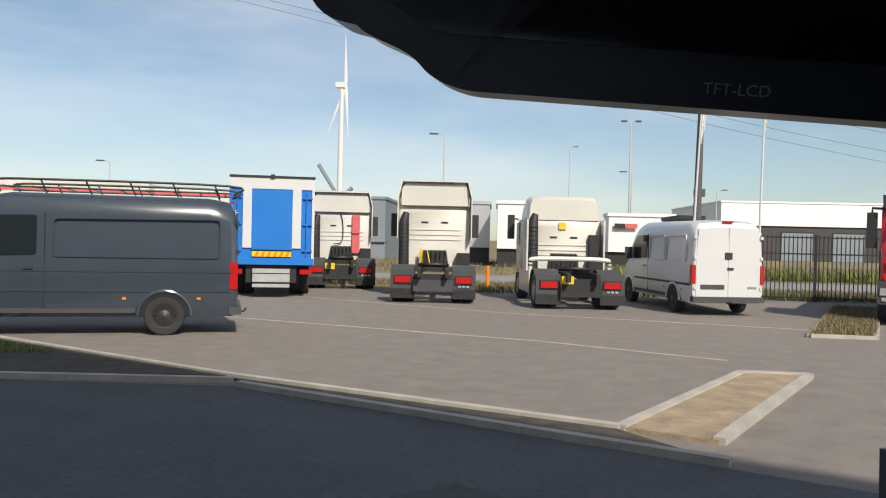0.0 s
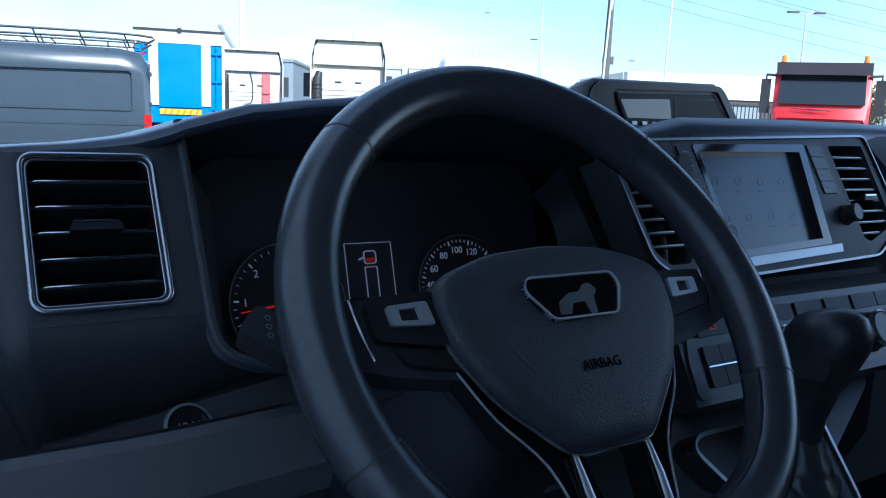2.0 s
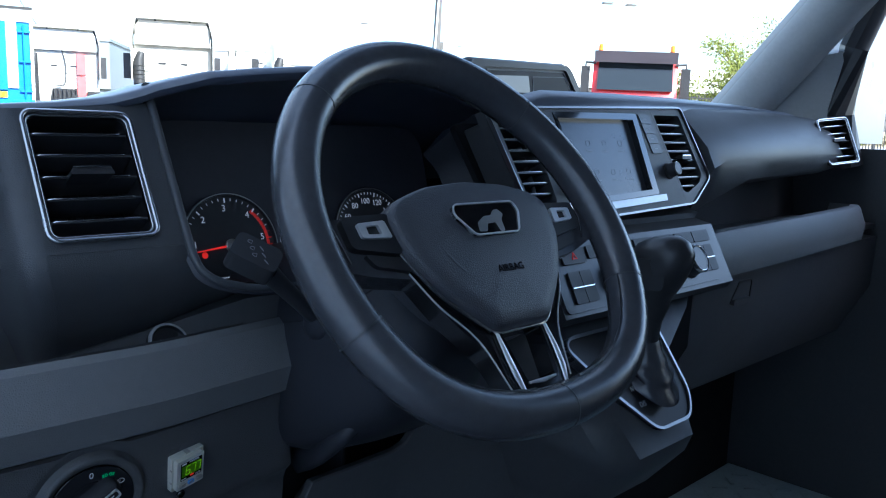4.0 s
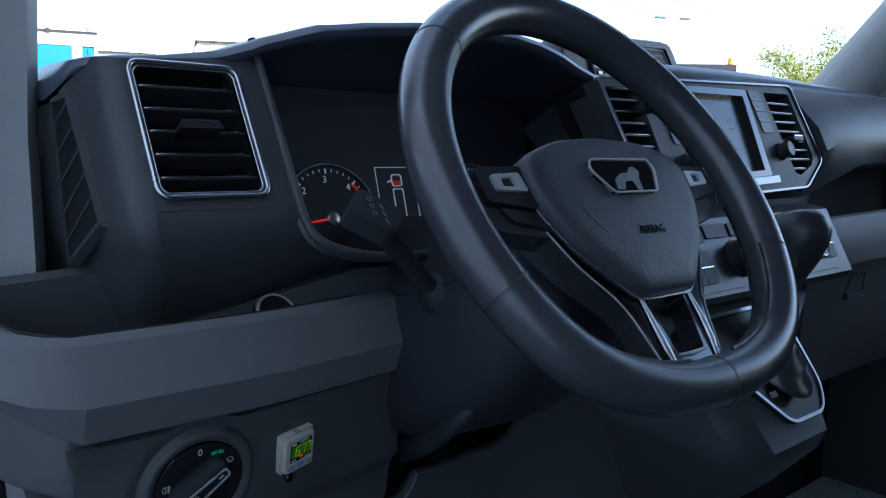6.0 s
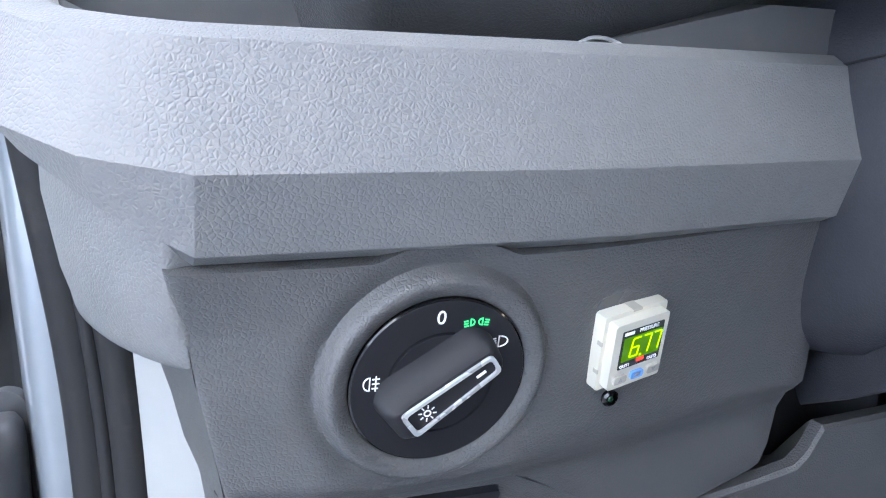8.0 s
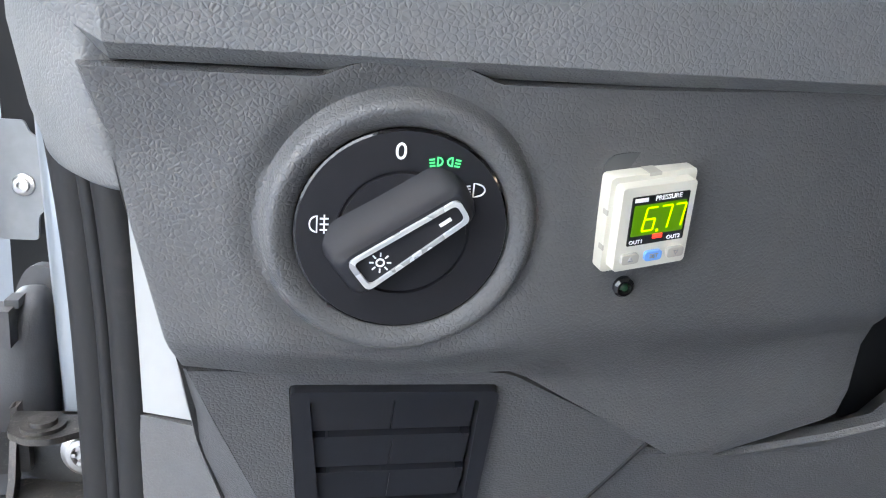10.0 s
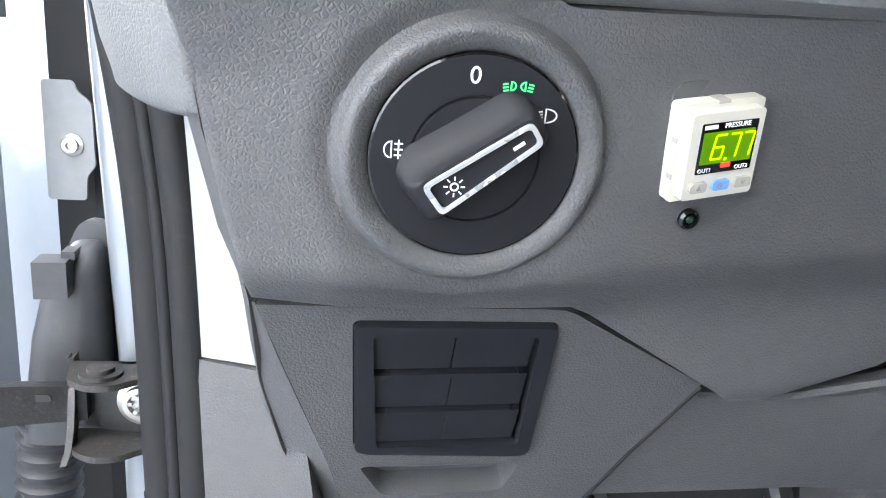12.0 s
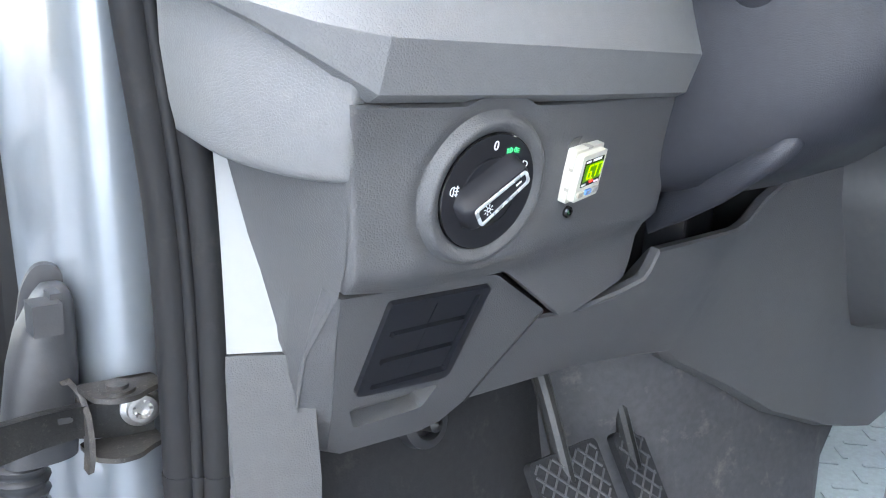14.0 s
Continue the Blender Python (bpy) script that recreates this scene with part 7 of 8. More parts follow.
isl = [(1.34, 8.35), (3.68, 12.2), (4.62, 12.13), (2.2, 7.94)]
kerb_run(isl[0], isl[1], "kerbs of the near island")
kerb_run(isl[1], isl[2], "kerbs of the near island")
kerb_run(isl[2], isl[3], "kerbs of the near island")
ground_piece("near_island", isl, 0.05, M_STRAW, "kerbed island of trampled dry earth", "traffic island", 0.05)
isl2 = [(6.7, 17.6), (10.4, 25.5), (11.6, 25.3), (8.0, 17.5)]
kerb_run(isl2[0], isl2[1], "kerbs of the far island")
kerb_run(isl2[0], isl2[3], "kerbs of the far island")
kerb_run(isl2[3], isl2[2], "kerbs of the far island")
ground_piece("far_island", isl2, 0.05, M_STRAW, "kerbed island of dry grass beside the fence", "traffic island", 0.05)
kerb_run((-14.0, 16.6), (-3.4, 10.55), "kerbs of the planting strip")
kerb_run((-3.4, 10.55), (1.34, 8.35), "kerbs of the planting strip")
kerb_run((-8.5, 9.9), (-3.25, 10.25), "kerbs of the planting strip")
kerb_run((-3.1, 10.0), (2.1, 7.2), "kerbs of the planting strip")
ground_piece("planting_bed", [(-14.0, 16.5), (-3.4, 10.5), (-8.5, 10.0), (-14, 9.7)], 0.05, M_SOIL, "bare soil bed with sparse grass", "planting bed", 0.05)
ground_piece("planting_strip", [(-3.3, 10.4), (1.3, 8.3), (2.0, 7.25), (-3.0, 10.1)], 0.04, M_SOIL, "narrow soil strip between kerbs", "planting bed", 0.04)

# the tall hall behind the van, whose shade lies over the near lot
hall = solo("hall", prism(strip((-25.66, 6.81), (40.34, -29.29), 1.0), -0.05, 20.0), M_VANWHITE, "plain white hall behind the van", "building", kind="structure", smooth=0)
hall.matrix_basis = LOT


def blades(area, count, h, seed, n_leaf=3):
    """Loose blades and leaves over a ground area, one mesh."""
    rnd = random.Random(seed)
    verts, faces = [], []
    for _ in range(count):
        x, y, z0, s = area(rnd)
        for _ in range(n_leaf):
            a = rnd.uniform(0, 6.283)
            L = h * s * rnd.uniform(0.5, 1.2)
            w = L * 0.09
            tip = (x + math.cos(a) * L * 0.5, y + math.sin(a) * L * 0.5, z0 + L)
            k = len(verts)
            verts += [(x - math.sin(a) * w, y + math.cos(a) * w, z0), (x + math.sin(a) * w, y - math.cos(a) * w, z0), tip]
            faces.append((k, k + 1, k + 2))
    me = bpy.data.meshes.new("blades")
    me.from_pydata(verts, [], faces)
    return me


def tri_area(pts, z=0.05):
    def pick(rnd):
        i = rnd.randrange(len(pts) - 2)
        u, v = rnd.random(), rnd.random()
        if u + v > 1:
            u, v = 1 - u, 1 - v
        a, b, c = Vector(pts[0]), Vector(pts[i + 1]), Vector(pts[i + 2])
        p = a + (b - a) * u + (c - a) * v
        return p.x, p.y, z, 1.0
    return pick


for nm, pts, cnt, h, mt, lb in (("bed_grass", [(-12.0, 15.2), (-6.5, 12.0), (-9.0, 11.0)], 2500, 0.10, M_WEED, "sparse low grass on the bed"), ("island_grass", isl2, 3500, 0.16, M_GROUND, "dry grass tufts on the island"),
                                ("verge_grass", [(-20, 33), (26, 29.6), (26, 34), (-20, 37)], 9000, 0.16, M_GROUND, "dry roadside grass"), ("fence_weeds", [(7.0, 29.2), (20, 28.6), (20, 29.2), (7, 29.9)], 1100, 0.26, M_WEED, "green weeds along the fence"),
                                ("lot_edge_weeds", [(-1.6, 28.9), (7, 28.6), (7, 29.6), (-1.6, 30.2)], 700, 0.24, M_WEED, "weeds at the edge of the lot"), ("hedge_weeds", [(5, 46), (40, 44), (40, 47), (5, 49)], 1800, 0.6, M_WEED, "green scrub beyond the road"),
                                ("meadow_grass", [(-40, 45), (60, 43), (70, 70), (-60, 75)], 9000, 0.28, M_GROUND, "dry meadow beyond the road")):
    me = blades(tri_area(pts, 0.02), cnt, h, len(nm))
    me.materials.append(mt)
    tagged(new(nm, me), lb, "grass", kind="stuff").matrix_basis = LOT


# ---- vehicles: built with their front towards +y, wheels on z = 0 ----
def road_wheel(parent, x, y, r, w, side, rim_mat=None, rim_r=0.62, dish=0.04):
    """A wheel on the side (-1 or 1) of a vehicle."""
    m = Matrix.Translation((x, y, r)) @ Matrix.Rotation(radians(90 * side), 4, "Y")
    t = part("wheel", lathe([(r * rim_r, -w), (r * 0.93, -w), (r, -w * 0.85), (r, -w * 0.12), (r * 0.95, 0), (r * 0.72, 0.006), (r * rim_r, -0.006)], 36, m), M_TYRE, parent, "black tyre on a steel rim", 50)
    rim_ = part("rim", lathe([(r * rim_r, -0.01), (r * rim_r * 0.95, -0.012), (r * rim_r * 0.9, -dish), (r * 0.34, -dish * 0.5), (r * 0.28, -0.004), (r * 0.12, -0.004), (r * 0.10, 0.004), (0.001, 0.004)], 32, m), rim_mat or M_RIM, t, "", 50)
    for k in range(10):
        a = 2 * math.pi * k / 10
        part("rim_hole", lathe([(r * 0.055, 0), (r * 0.05, 0.006), (0.001, 0.006)], 10, m @ Matrix.Translation((r * 0.45 * math.cos(a), r * 0.45 * math.sin(a), -dish * 0.72))), M_VOID, rim_)
    return t


def panel(parent, name, pts, m, mat, d=0.012, bevel=0.004, label="", r=0.03):
    return part(name, put(prism(soft(pts, r, 3), -d, d, bevel, 2), m), mat, parent, label)


def van(m, paint, label, rack, group="parked vans"):
    v = posed("cargo_van", m, label, "van", group)
    W, H = 1.0, 2.58
    prof = [(-3.02, 0.42, 1.95, 0.97), (-2.98, 0.36, 2.36, 0.98), (-2.9, 0.34, 2.50, 0.99), (-2.5, 0.34, 2.57, 1.0), (0.9, 0.34, 2.58, 1.0), (1.35, 0.34, 2.50, 0.995), (1.75, 0.34, 2.28, 0.985), (2.15, 0.36, 1.72, 0.98), (2.30, 0.36, 1.42, 0.97), (2.75, 0.38, 1.22, 0.92), (2.98, 0.42, 1.02, 0.82), (3.05, 0.48, 0.85, 0.74)]
    rings = []
    for y, z0, z1, w in prof:
        h = z1 - z0
        tum = 0.90 if z1 > 2.0 else 0.94
        rings.append([(-w * 0.93, y, z0), (-w, y, z0 + 0.12 * h), (-w, y, z0 + 0.42 * h), (-w * 0.985, y, z0 + 0.5 * h), (-w * 0.95, y, z0 + 0.82 * h), (-w * tum, y, z1 - 0.07 * h), (-w * tum * 0.86, y, z1 - 0.015 * h), (-w * 0.4, y, z1),
                      (w * 0.4, y, z1), (w * tum * 0.86, y, z1 - 0.015 * h), (w * tum, y, z1 - 0.07 * h), (w * 0.95, y, z0 + 0.82 * h), (w * 0.985, y, z0 + 0.5 * h), (w, y, z0 + 0.42 * h), (w, y, z0 + 0.12 * h), (w * 0.93, y, z0)])
    body = part("body", loft(rings), paint, v, "", 40)
    for s in (-1, 1):
        road_wheel(v, s * 1.016, -1.75, 0.36, 0.24, s)
        road_wheel(v, s * 1.016, 1.95, 0.36, 0.24, s)
        ms = frame_of((s * 1.0, 0, 0), (0, 0, 1), (s, 0, 0))
        sy = s
        q = lambda y, z: (s * y, z)
        for wy in (-1.75, 1.95):
            arc = [(s * wy + 0.47 * math.cos(a), 0.36 + 0.46 * math.sin(a)) for a in [math.pi * k / 14 for k in range(15)]]
            # near-black half disc on the body stands for the shaded wheel well
            part("arch_shade", put(prism(arc, -0.10, 0.006), ms), M_VOID, v)
            part("arch_lip", put(tube([(x_, y_, 0.0) for x_, y_ in arc], 0.035, 8, up=(0, 0, 1)), ms), paint, v)
        part("side_rail", put(prism([q(-1.25, 0.42), q(1.45, 0.42), q(1.45, 0.50), q(-1.25, 0.50)], -0.02, 0.018, 0.006), ms), M_FENDER, v)
        part("rub_strip", put(prism([q(-2.9, 0.80), q(1.45, 0.80), q(1.45, 0.86), q(-2.9, 0.86)], -0.02, 0.012, 0.006), ms), M_FENDER if paint is M_VANWHITE else paint, v)
        lean = ms @ Matrix.Rotation(radians(-2.2), 4, "X")
        for y0, y1 in (((-2.72, 0.15),) if rack else ((-2.62, -1.18), (-1.05, 0.15))):
            part("side_panel", put(collar(soft([q(y0, 1.42), q(y1, 1.42), q(y1, 2.12), q(y0, 2.16)], 0.08), soft([q(y0 + 0.02, 1.44), q(y1 - 0.02, 1.44), q(y1 - 0.02, 2.10), q(y0 + 0.02, 2.14)], 0.07), -0.03, 0.012, 0.0, 0.004), ms), paint, v)
        if rack:
            part("belt_crease", put(prism([q(-2.95, 1.16), q(1.45, 1.16), q(1.45, 1.20), q(-2.95, 1.20)], -0.02, 0.010, 0.008), ms), paint, v)
        part("cab_window", put(prism(soft([q(0.42, 1.46), q(1.72, 1.42), q(1.62, 1.78), q(1.25, 2.14), q(0.42, 2.16)], 0.06), -0.05, 0.006), ms), M_WINDOW, v, "dark cab side window")
        part("door_gap", put(box(min(q(0.28, 0)[0], q(0.29, 0)[0]), max(q(0.28, 0)[0], q(0.29, 0)[0]), 0.5, 2.2, -0.02, 0.004), ms), M_VOID, v)
        part("door_handle", put(prism(rrect(0.16, 0.04, 0.015, cx=q(0.55, 0)[0], cy=1.22), -0.01, 0.035, 0.006), ms), M_BLACK, v)
        part("wing_mirror", box(min(s * 1.05, s * 1.25), max(s * 1.05, s * 1.25), 1.55, 1.72, 1.40, 1.78, 0.03, seg=3), M_BLACK, v)
        part("side_lamp", put(prism(rrect(0.07, 0.05, 0.01, cx=q(-2.35, 0)[0], cy=0.68), -0.01, 0.02, 0.004), ms), M_ORANGE, v)
        part("side_lamp", put(prism(rrect(0.07, 0.05, 0.01, cx=q(-1.05, 0)[0], cy=0.68), -0.01, 0.02, 0.004), ms), M_ORANGE, v)
        part("tail_lamp", box(min(s * 0.90, s * 1.005), max(s * 0.90, s * 1.005), -3.045, -2.90, 0.86, 1.36, 0.015), M_TAIL, v, "red tail lamp")
        rd = prism(soft([(s * 0.012, 0.50), (s * 0.885, 0.50), (s * 0.885, 1.5), (s * 0.83, 2.33), (s * 0.012, 2.38)], 0.04), -0.02, 0.015, 0.006)
        rd.transform(Matrix(((1, 0, 0, 0), (0, 0, -1, -3.02), (0, 1, 0, 0), (0, 0, 0, 1))))
        rdo = part("rear_door", rd, paint, v)
        for z in (0.75, 1.55, 2.1):
            part("hinge", box(min(s * 0.88, s * 0.95), max(s * 0.88, s * 0.95), -3.06, -3.0, z - 0.04, z + 0.04, 0.008), paint, rdo)
    part("rear_bumper", box(-0.98, 0.98, -3.12, -2.9, 0.38, 0.52, 0.03), M_FENDER, v)
    part("rear_latch", box(-0.02, 0.14, -3.065, -3.03, 1.24, 1.30, 0.01), M_BLACK, v)
    part("camera_block", box(-0.10, 0.10, -3.06, -3.03, 1.52, 1.70, 0.01), M_BLACK, v)
    part("plate_recess", box(-0.76, -0.1, -3.05, -3.03, 0.72, 0.84, 0.01), M_FENDER, v)
    for k, u in enumerate((0.55, 0.64, 0.73)):
        part("badge_bar", box(u, u + 0.06, -3.046, -3.034, 0.74, 0.80), M_STEEL, v)
    part("tow_hook", tube([(0, -3.0, 0.36), (0, -3.2, 0.36), (0, -3.24, 0.42)], 0.025, 8), M_BLACK, v)
    part("windscreen", loft([[(-0.86, 2.20, 1.50), (0.86, 2.20, 1.50), (0.86, 2.14, 1.52), (-0.86, 2.14, 1.52)], [(-0.78, 1.62, 2.36), (0.78, 1.62, 2.36), (0.78, 1.58, 2.33), (-0.78, 1.58, 2.33)]]), M_WINDOW, v)
    part("rear_brake_lamp", box(-0.14, 0.14, -2.98, -2.90, 2.50, 2.54, 0.006), M_TAIL, v)
    if rack:
        for s in (-1, 1):
            part("rack_rail", tube(curve_pts([(s * 0.80, -2.95, 2.62), (s * 0.80, -2.85, 2.80), (s * 0.80, 0.6, 2.80), (s * 0.80, 1.2, 2.76)], 5), 0.022, 8), M_FENCE, v)
            part("rack_rail", tube([(s * 0.78, -2.9, 2.66), (s * 0.78, 1.2, 2.66)], 0.016, 8), M_FENCE, v)
            for k in range(6):
                y = -2.7 + k * 0.75
                part("rack_post", tube([(s * 0.78, y, 2.56), (s * 0.80, y + 0.10, 2.80)], 0.016, 6), M_FENCE, v)
        for k in range(9):
            y = -2.8 + k * 0.48
            part("rack_bar", tube([(-0.8, y, 2.68), (0.8, y, 2.68)], 0.016, 6), M_ALU, v)
    return v


van(lot(-7.98, 15.05, 0, 109), M_VANGREY, "dark grey cargo van with a black roof rack", True)
van(lot(5.75, 25.1, 0, 9.5), M_VANWHITE, "white high roof cargo van, parked nose to the fence", False)


def tractor(m, label, roof, beacon_side=0, kit="", group="parked tractor units"):
    """A two axle tractor unit seen from behind."""
    t = posed("tractor_unit", m, label, "truck", group)
    H = {"high": 3.72, "mid": 3.32, "low": 3.62}[roof]
    cab = []
    for y, z0, z1, w in ((2.35, 1.0, H - 0.9, 1.12), (2.42, 0.95, H - 0.75, 1.16), (4.0, 0.75, H - 0.75, 1.22), (4.55, 0.75, H - 0.8, 1.18), (4.65, 0.8, H - 1.1, 1.12)):
        cab.append([(-w * 0.93, y, z0), (-w, y, z0 + 0.1), (-w, y, z1 - 0.12), (-w * 0.96, y, z1), (w * 0.96, y, z1), (w, y, z1 - 0.12), (w, y, z0 + 0.1), (w * 0.93, y, z0)])
    c = part("cab", bevelled(loft(cab), 0.03, 2, 40), M_CREAM, t, "off white cab", 45)
    if roof == "mid":
        top = [[(-w, y, H - 0.76), (-w * 0.95, y, z1 - 0.14), (-w * 0.86, y, z1 - 0.02), (-w * 0.5, y, z1), (w * 0.5, y, z1), (w * 0.86, y, z1 - 0.02), (w * 0.95, y, z1 - 0.14), (w, y, H - 0.76)] for y, z1, w in ((2.36, H - 0.12, 1.10), (2.5, H - 0.02, 1.13), (3.2, H, 1.14), (4.1, H - 0.25, 1.10), (4.45, H - 0.62, 1.05))]
        part("roof", bevelled(loft(top), 0.02, 2, 40), M_CREAM, c, "", 50)
    else:
        top = [[(-w, y, H - 0.76), (-w, y, z1 - 0.2), (-w * 0.9, y, z1), (w * 0.9, y, z1), (w, y, z1 - 0.2), (w, y, H - 0.76)] for y, z1, w in ((2.22, H - 0.05, 1.08), (2.5, H - 0.02, 1.11), (3.8, H - 0.15, 1.12), (4.3, H - 0.6, 1.08))]
        part("roof", bevelled(loft(top), 0.04, 2, 40), M_CREAM, c, "", 50)
        # hollow back of the roof spoiler, with its side fins
        for s in (-1, 1):
            fin = loft([[(s * 1.14, 2.75, 1.9), (s * 1.20, 2.75, 1.9), (s * 1.20, 1.95, 1.9), (s * 1.17, 1.95, 1.9)], [(s * 1.14, 2.75, H - 0.5), (s * 1.20, 2.75, H - 0.5), (s * 1.20, 2.0, H - 0.5), (s * 1.17, 2.0, H - 0.5)], [(s * 0.98, 2.75, H + 0.02), (s * 1.04, 2.75, H + 0.04), (s * 1.08, 2.1, H + 0.02), (s * 1.05, 2.1, H)]])
            part("side_fin", bevelled(fin, 0.012, 1), M_CREAM, t)
            part("fin_strut", tube([(s * 1.13, 2.2, H - 0.15), (s * 0.95, 2.6, H - 0.3)], 0.018, 6), M_BLACK, t)
        part("spoiler_top", bevelled(loft([[(-1.05, y, z), (1.05, y, z), (1.05, y, z + 0.05), (-1.05, y, z + 0.05)] for y, z in ((2.08, H), (2.9, H + 0.06), (3.6, H - 0.05))]), 0.02, 2), M_CREAM, t)
        for s in (-0.5, 0.5):
            part("spoiler_stay", tube([(s, 2.3, H), (s, 2.36, H - 0.28)], 0.03, 6), M_BLACK, t)
    for s in (-0.32, 0.32):
        part("back_vent", box(s - 0.11, s + 0.11, 2.33, 2.37, H - 1.32, H - 1.27, 0.005), M_BLACK, c)
    for k in range(3):
        part("pressed_rib", box(-0.86, 0.86, 2.325, 2.36, H - 1.55 - 0.16 * k, H - 1.52 - 0.16 * k, 0.008), M_CREAM, c)
    part("engine_back", bevelled(loft([[(-0.45, 2.1, 1.05), (0.45, 2.1, 1.05), (0.38, 2.1, 1.5), (-0.38, 2.1, 1.5)], [(-0.5, 2.6, 1.0), (0.5, 2.6, 1.0), (0.42, 2.6, 1.55), (-0.42, 2.6, 1.55)]]), 0.03, 2), M_CHASSIS, t)
    for k in range(6):
        x = -0.36 + k * 0.14
        part("air_line", tube(curve_pts([(x, 2.1, 1.5), (x + 0.05, 1.85, 1.25 + 0.05 * (k % 3)), (x * 0.6, 1.6, 1.12), (x * 0.5, 1.2, 1.02)], 5), 0.018, 6), M_CHASSIS if k != 1 or kit != "yellow" else M_YELLOW, t)
    if kit == "yellow":
        part("coiled_line", tube([(-0.42 + 0.05 * math.cos(k * 1.1), 2.05, 1.0 + k * 0.012 + 0.05 * math.sin(k * 1.1)) for k in range(44)], 0.022, 6), M_YELLOW, t, "yellow coiled air line")
    part("intake", tube([(-0.98, 2.2, 1.0), (-0.98, 2.2, 2.5), (-0.92, 2.25, 2.72)], [0.17, 0.15, 0.10], 12), M_CHASSIS, t, "black ribbed intake pipe")
    for k in range(10):
        part("intake_rib", lathe([(0.165, -0.012), (0.175, 0), (0.165, 0.012)], 12, Matrix.Translation((-0.98, 2.2, 1.15 + k * 0.13))), M_CHASSIS, t)
    part("exhaust_box", box(0.75, 1.15, 2.0, 2.35, 0.9, 1.45, 0.04), M_CHASSIS, t)
    for s in (-1, 1):
        part("frame_rail", box(s * 0.40 - 0.05, s * 0.40 + 0.05, -0.75, 4.0, 0.78, 1.02, 0.01), M_CHASSIS, t)
        road_wheel(t, s * 1.22, 0.4, 0.50, 0.34, s, M_RIMPALE, 0.58, 0.12)
        road_wheel(t, s * 0.86, 0.4, 0.50, 0.30, s, M_RIMPALE, 0.58, 0.12)
        road_wheel(t, s * 1.20, 4.0, 0.50, 0.32, s, M_RIMPALE, 0.58, 0.06)
        arc = [(0.4 + 0.60 * math.cos(a), 0.50 + 0.58 * math.sin(a)) for a in [radians(-22 + 224 * k / 16) for k in range(17)]]
        fen = loft([[(s * 1.25, y, z), (s * 0.56, y, z), (s * 0.56, 0.4 + (y - 0.4) * 1.05, 0.5 + (z - 0.5) * 1.05), (s * 1.25, 0.4 + (y - 0.4) * 1.05, 0.5 + (z - 0.5) * 1.05)] for y, z in arc])
        part("mudguard", fen, M_FENDER, t, "grey plastic mudguard", 50)
        flap_ = part("mud_flap", box(min(s * 0.56, s * 1.25), max(s * 0.56, s * 1.25), -0.30, -0.20, 0.20, 0.98, 0.03), M_FENDER, t)
        part("flap_skirt", box(min(s * 0.56, s * 1.25), max(s * 0.56, s * 1.25), -0.32, -0.26, 0.14, 0.42, 0.01), M_CHASSIS, flap_)
        part("tail_lamp", box(min(s * 0.66, s * 1.12), max(s * 0.66, s * 1.12), -0.36, -0.28, 0.60, 0.78, 0.015), M_TAIL, t, "red tail lamp")
        part("lamp_housing", box(min(s * 0.63, s * 1.15), max(s * 0.63, s * 1.15), -0.33, -0.27, 0.56, 0.82, 0.015), M_CHASSIS, t)
        part("wing_mirror", box(min(s * 1.30, s * 1.52), max(s * 1.30, s * 1.52), 4.2, 4.36, 1.95, 2.75, 0.05, seg=3), M_BLACK, t)
        part("mirror_arm", tube([(s * 1.15, 4.3, 2.6), (s * 1.4, 4.28, 2.65)], 0.03, 6), M_BLACK, t)
        if roof == "mid":
            part("side_skirt", box(min(s * 1.18, s * 1.24), max(s * 1.18, s * 1.24), 1.15, 3.3, 0.35, 1.0, 0.02), M_CREAM, t)
            part("side_fin", box(min(s * 1.16, s * 1.21), max(s * 1.16, s * 1.21), 1.95, 2.7, 1.0, H - 0.75, 0.02), M_CREAM, t)
            part("side_window", box(min(s * 1.19, s * 1.215), max(s * 1.19, s * 1.215), 3.5, 4.3, 1.75, H - 0.85, 0.02), M_WINDOW, t)
    for k in range(3):
        part("badge_bar", box(0.74 + 0.12 * k, 0.82 + 0.12 * k, -0.335, -0.30, 0.48, 0.53), M_ALU, t)
    part("fifth_wheel", lathe([(0.45, 0.0), (0.48, 0.04), (0.46, 0.09), (0.10, 0.10), (0.001, 0.08)], 28, Matrix.Translation((0, 0.55, 1.05)) @ Matrix.Rotation(radians(-4), 4, "X")), M_CHASSIS, t, "greasy coupling plate")
    part("cross_beam", box(-0.55, 0.55, -0.42, -0.30, 0.42, 0.86, 0.03), M_CHASSIS if kit != "plate" else M_CHASSIS, t)
    part("rear_plate", box(-0.58, 0.58, -0.46, -0.41, 0.36, 0.70, 0.02), M_FENDER if kit == "yellow" else M_CHASSIS, t)
    part("axle", tube([(-0.8, 0.4, 0.5), (0.8, 0.4, 0.5)], [0.12, 0.12], 12), M_CHASSIS, t)
    if kit in ("plate", "red"):
        part("number_plate", box(-0.56, -0.22, -0.47, -0.45, 0.72, 0.94, 0.01), M_YELLOW, t, "yellow rear plate")
    if kit == "plate":
        guard = tube(curve_pts([(-1.18, 1.3, 0.95), (-1.18, 1.3, 1.25), (-1.05, 1.3, 1.36), (0, 1.3, 1.38), (1.05, 1.3, 1.36), (1.18, 1.3, 1.25), (1.18, 1.3, 0.95)], 5), 0.07, 8)
        part("load_guard", guard, M_CREAM, t, "off white guard frame")
        part("warning_sticker", box(-0.16, 0.06, 2.30, 2.34, H - 1.05, H - 0.83, 0.004), M_YELLOW, t)
        part("extinguisher_box", box(0.78, 1.06, 2.15, 2.34, H - 2.0, H - 1.2, 0.02), M_CHASSIS, t)
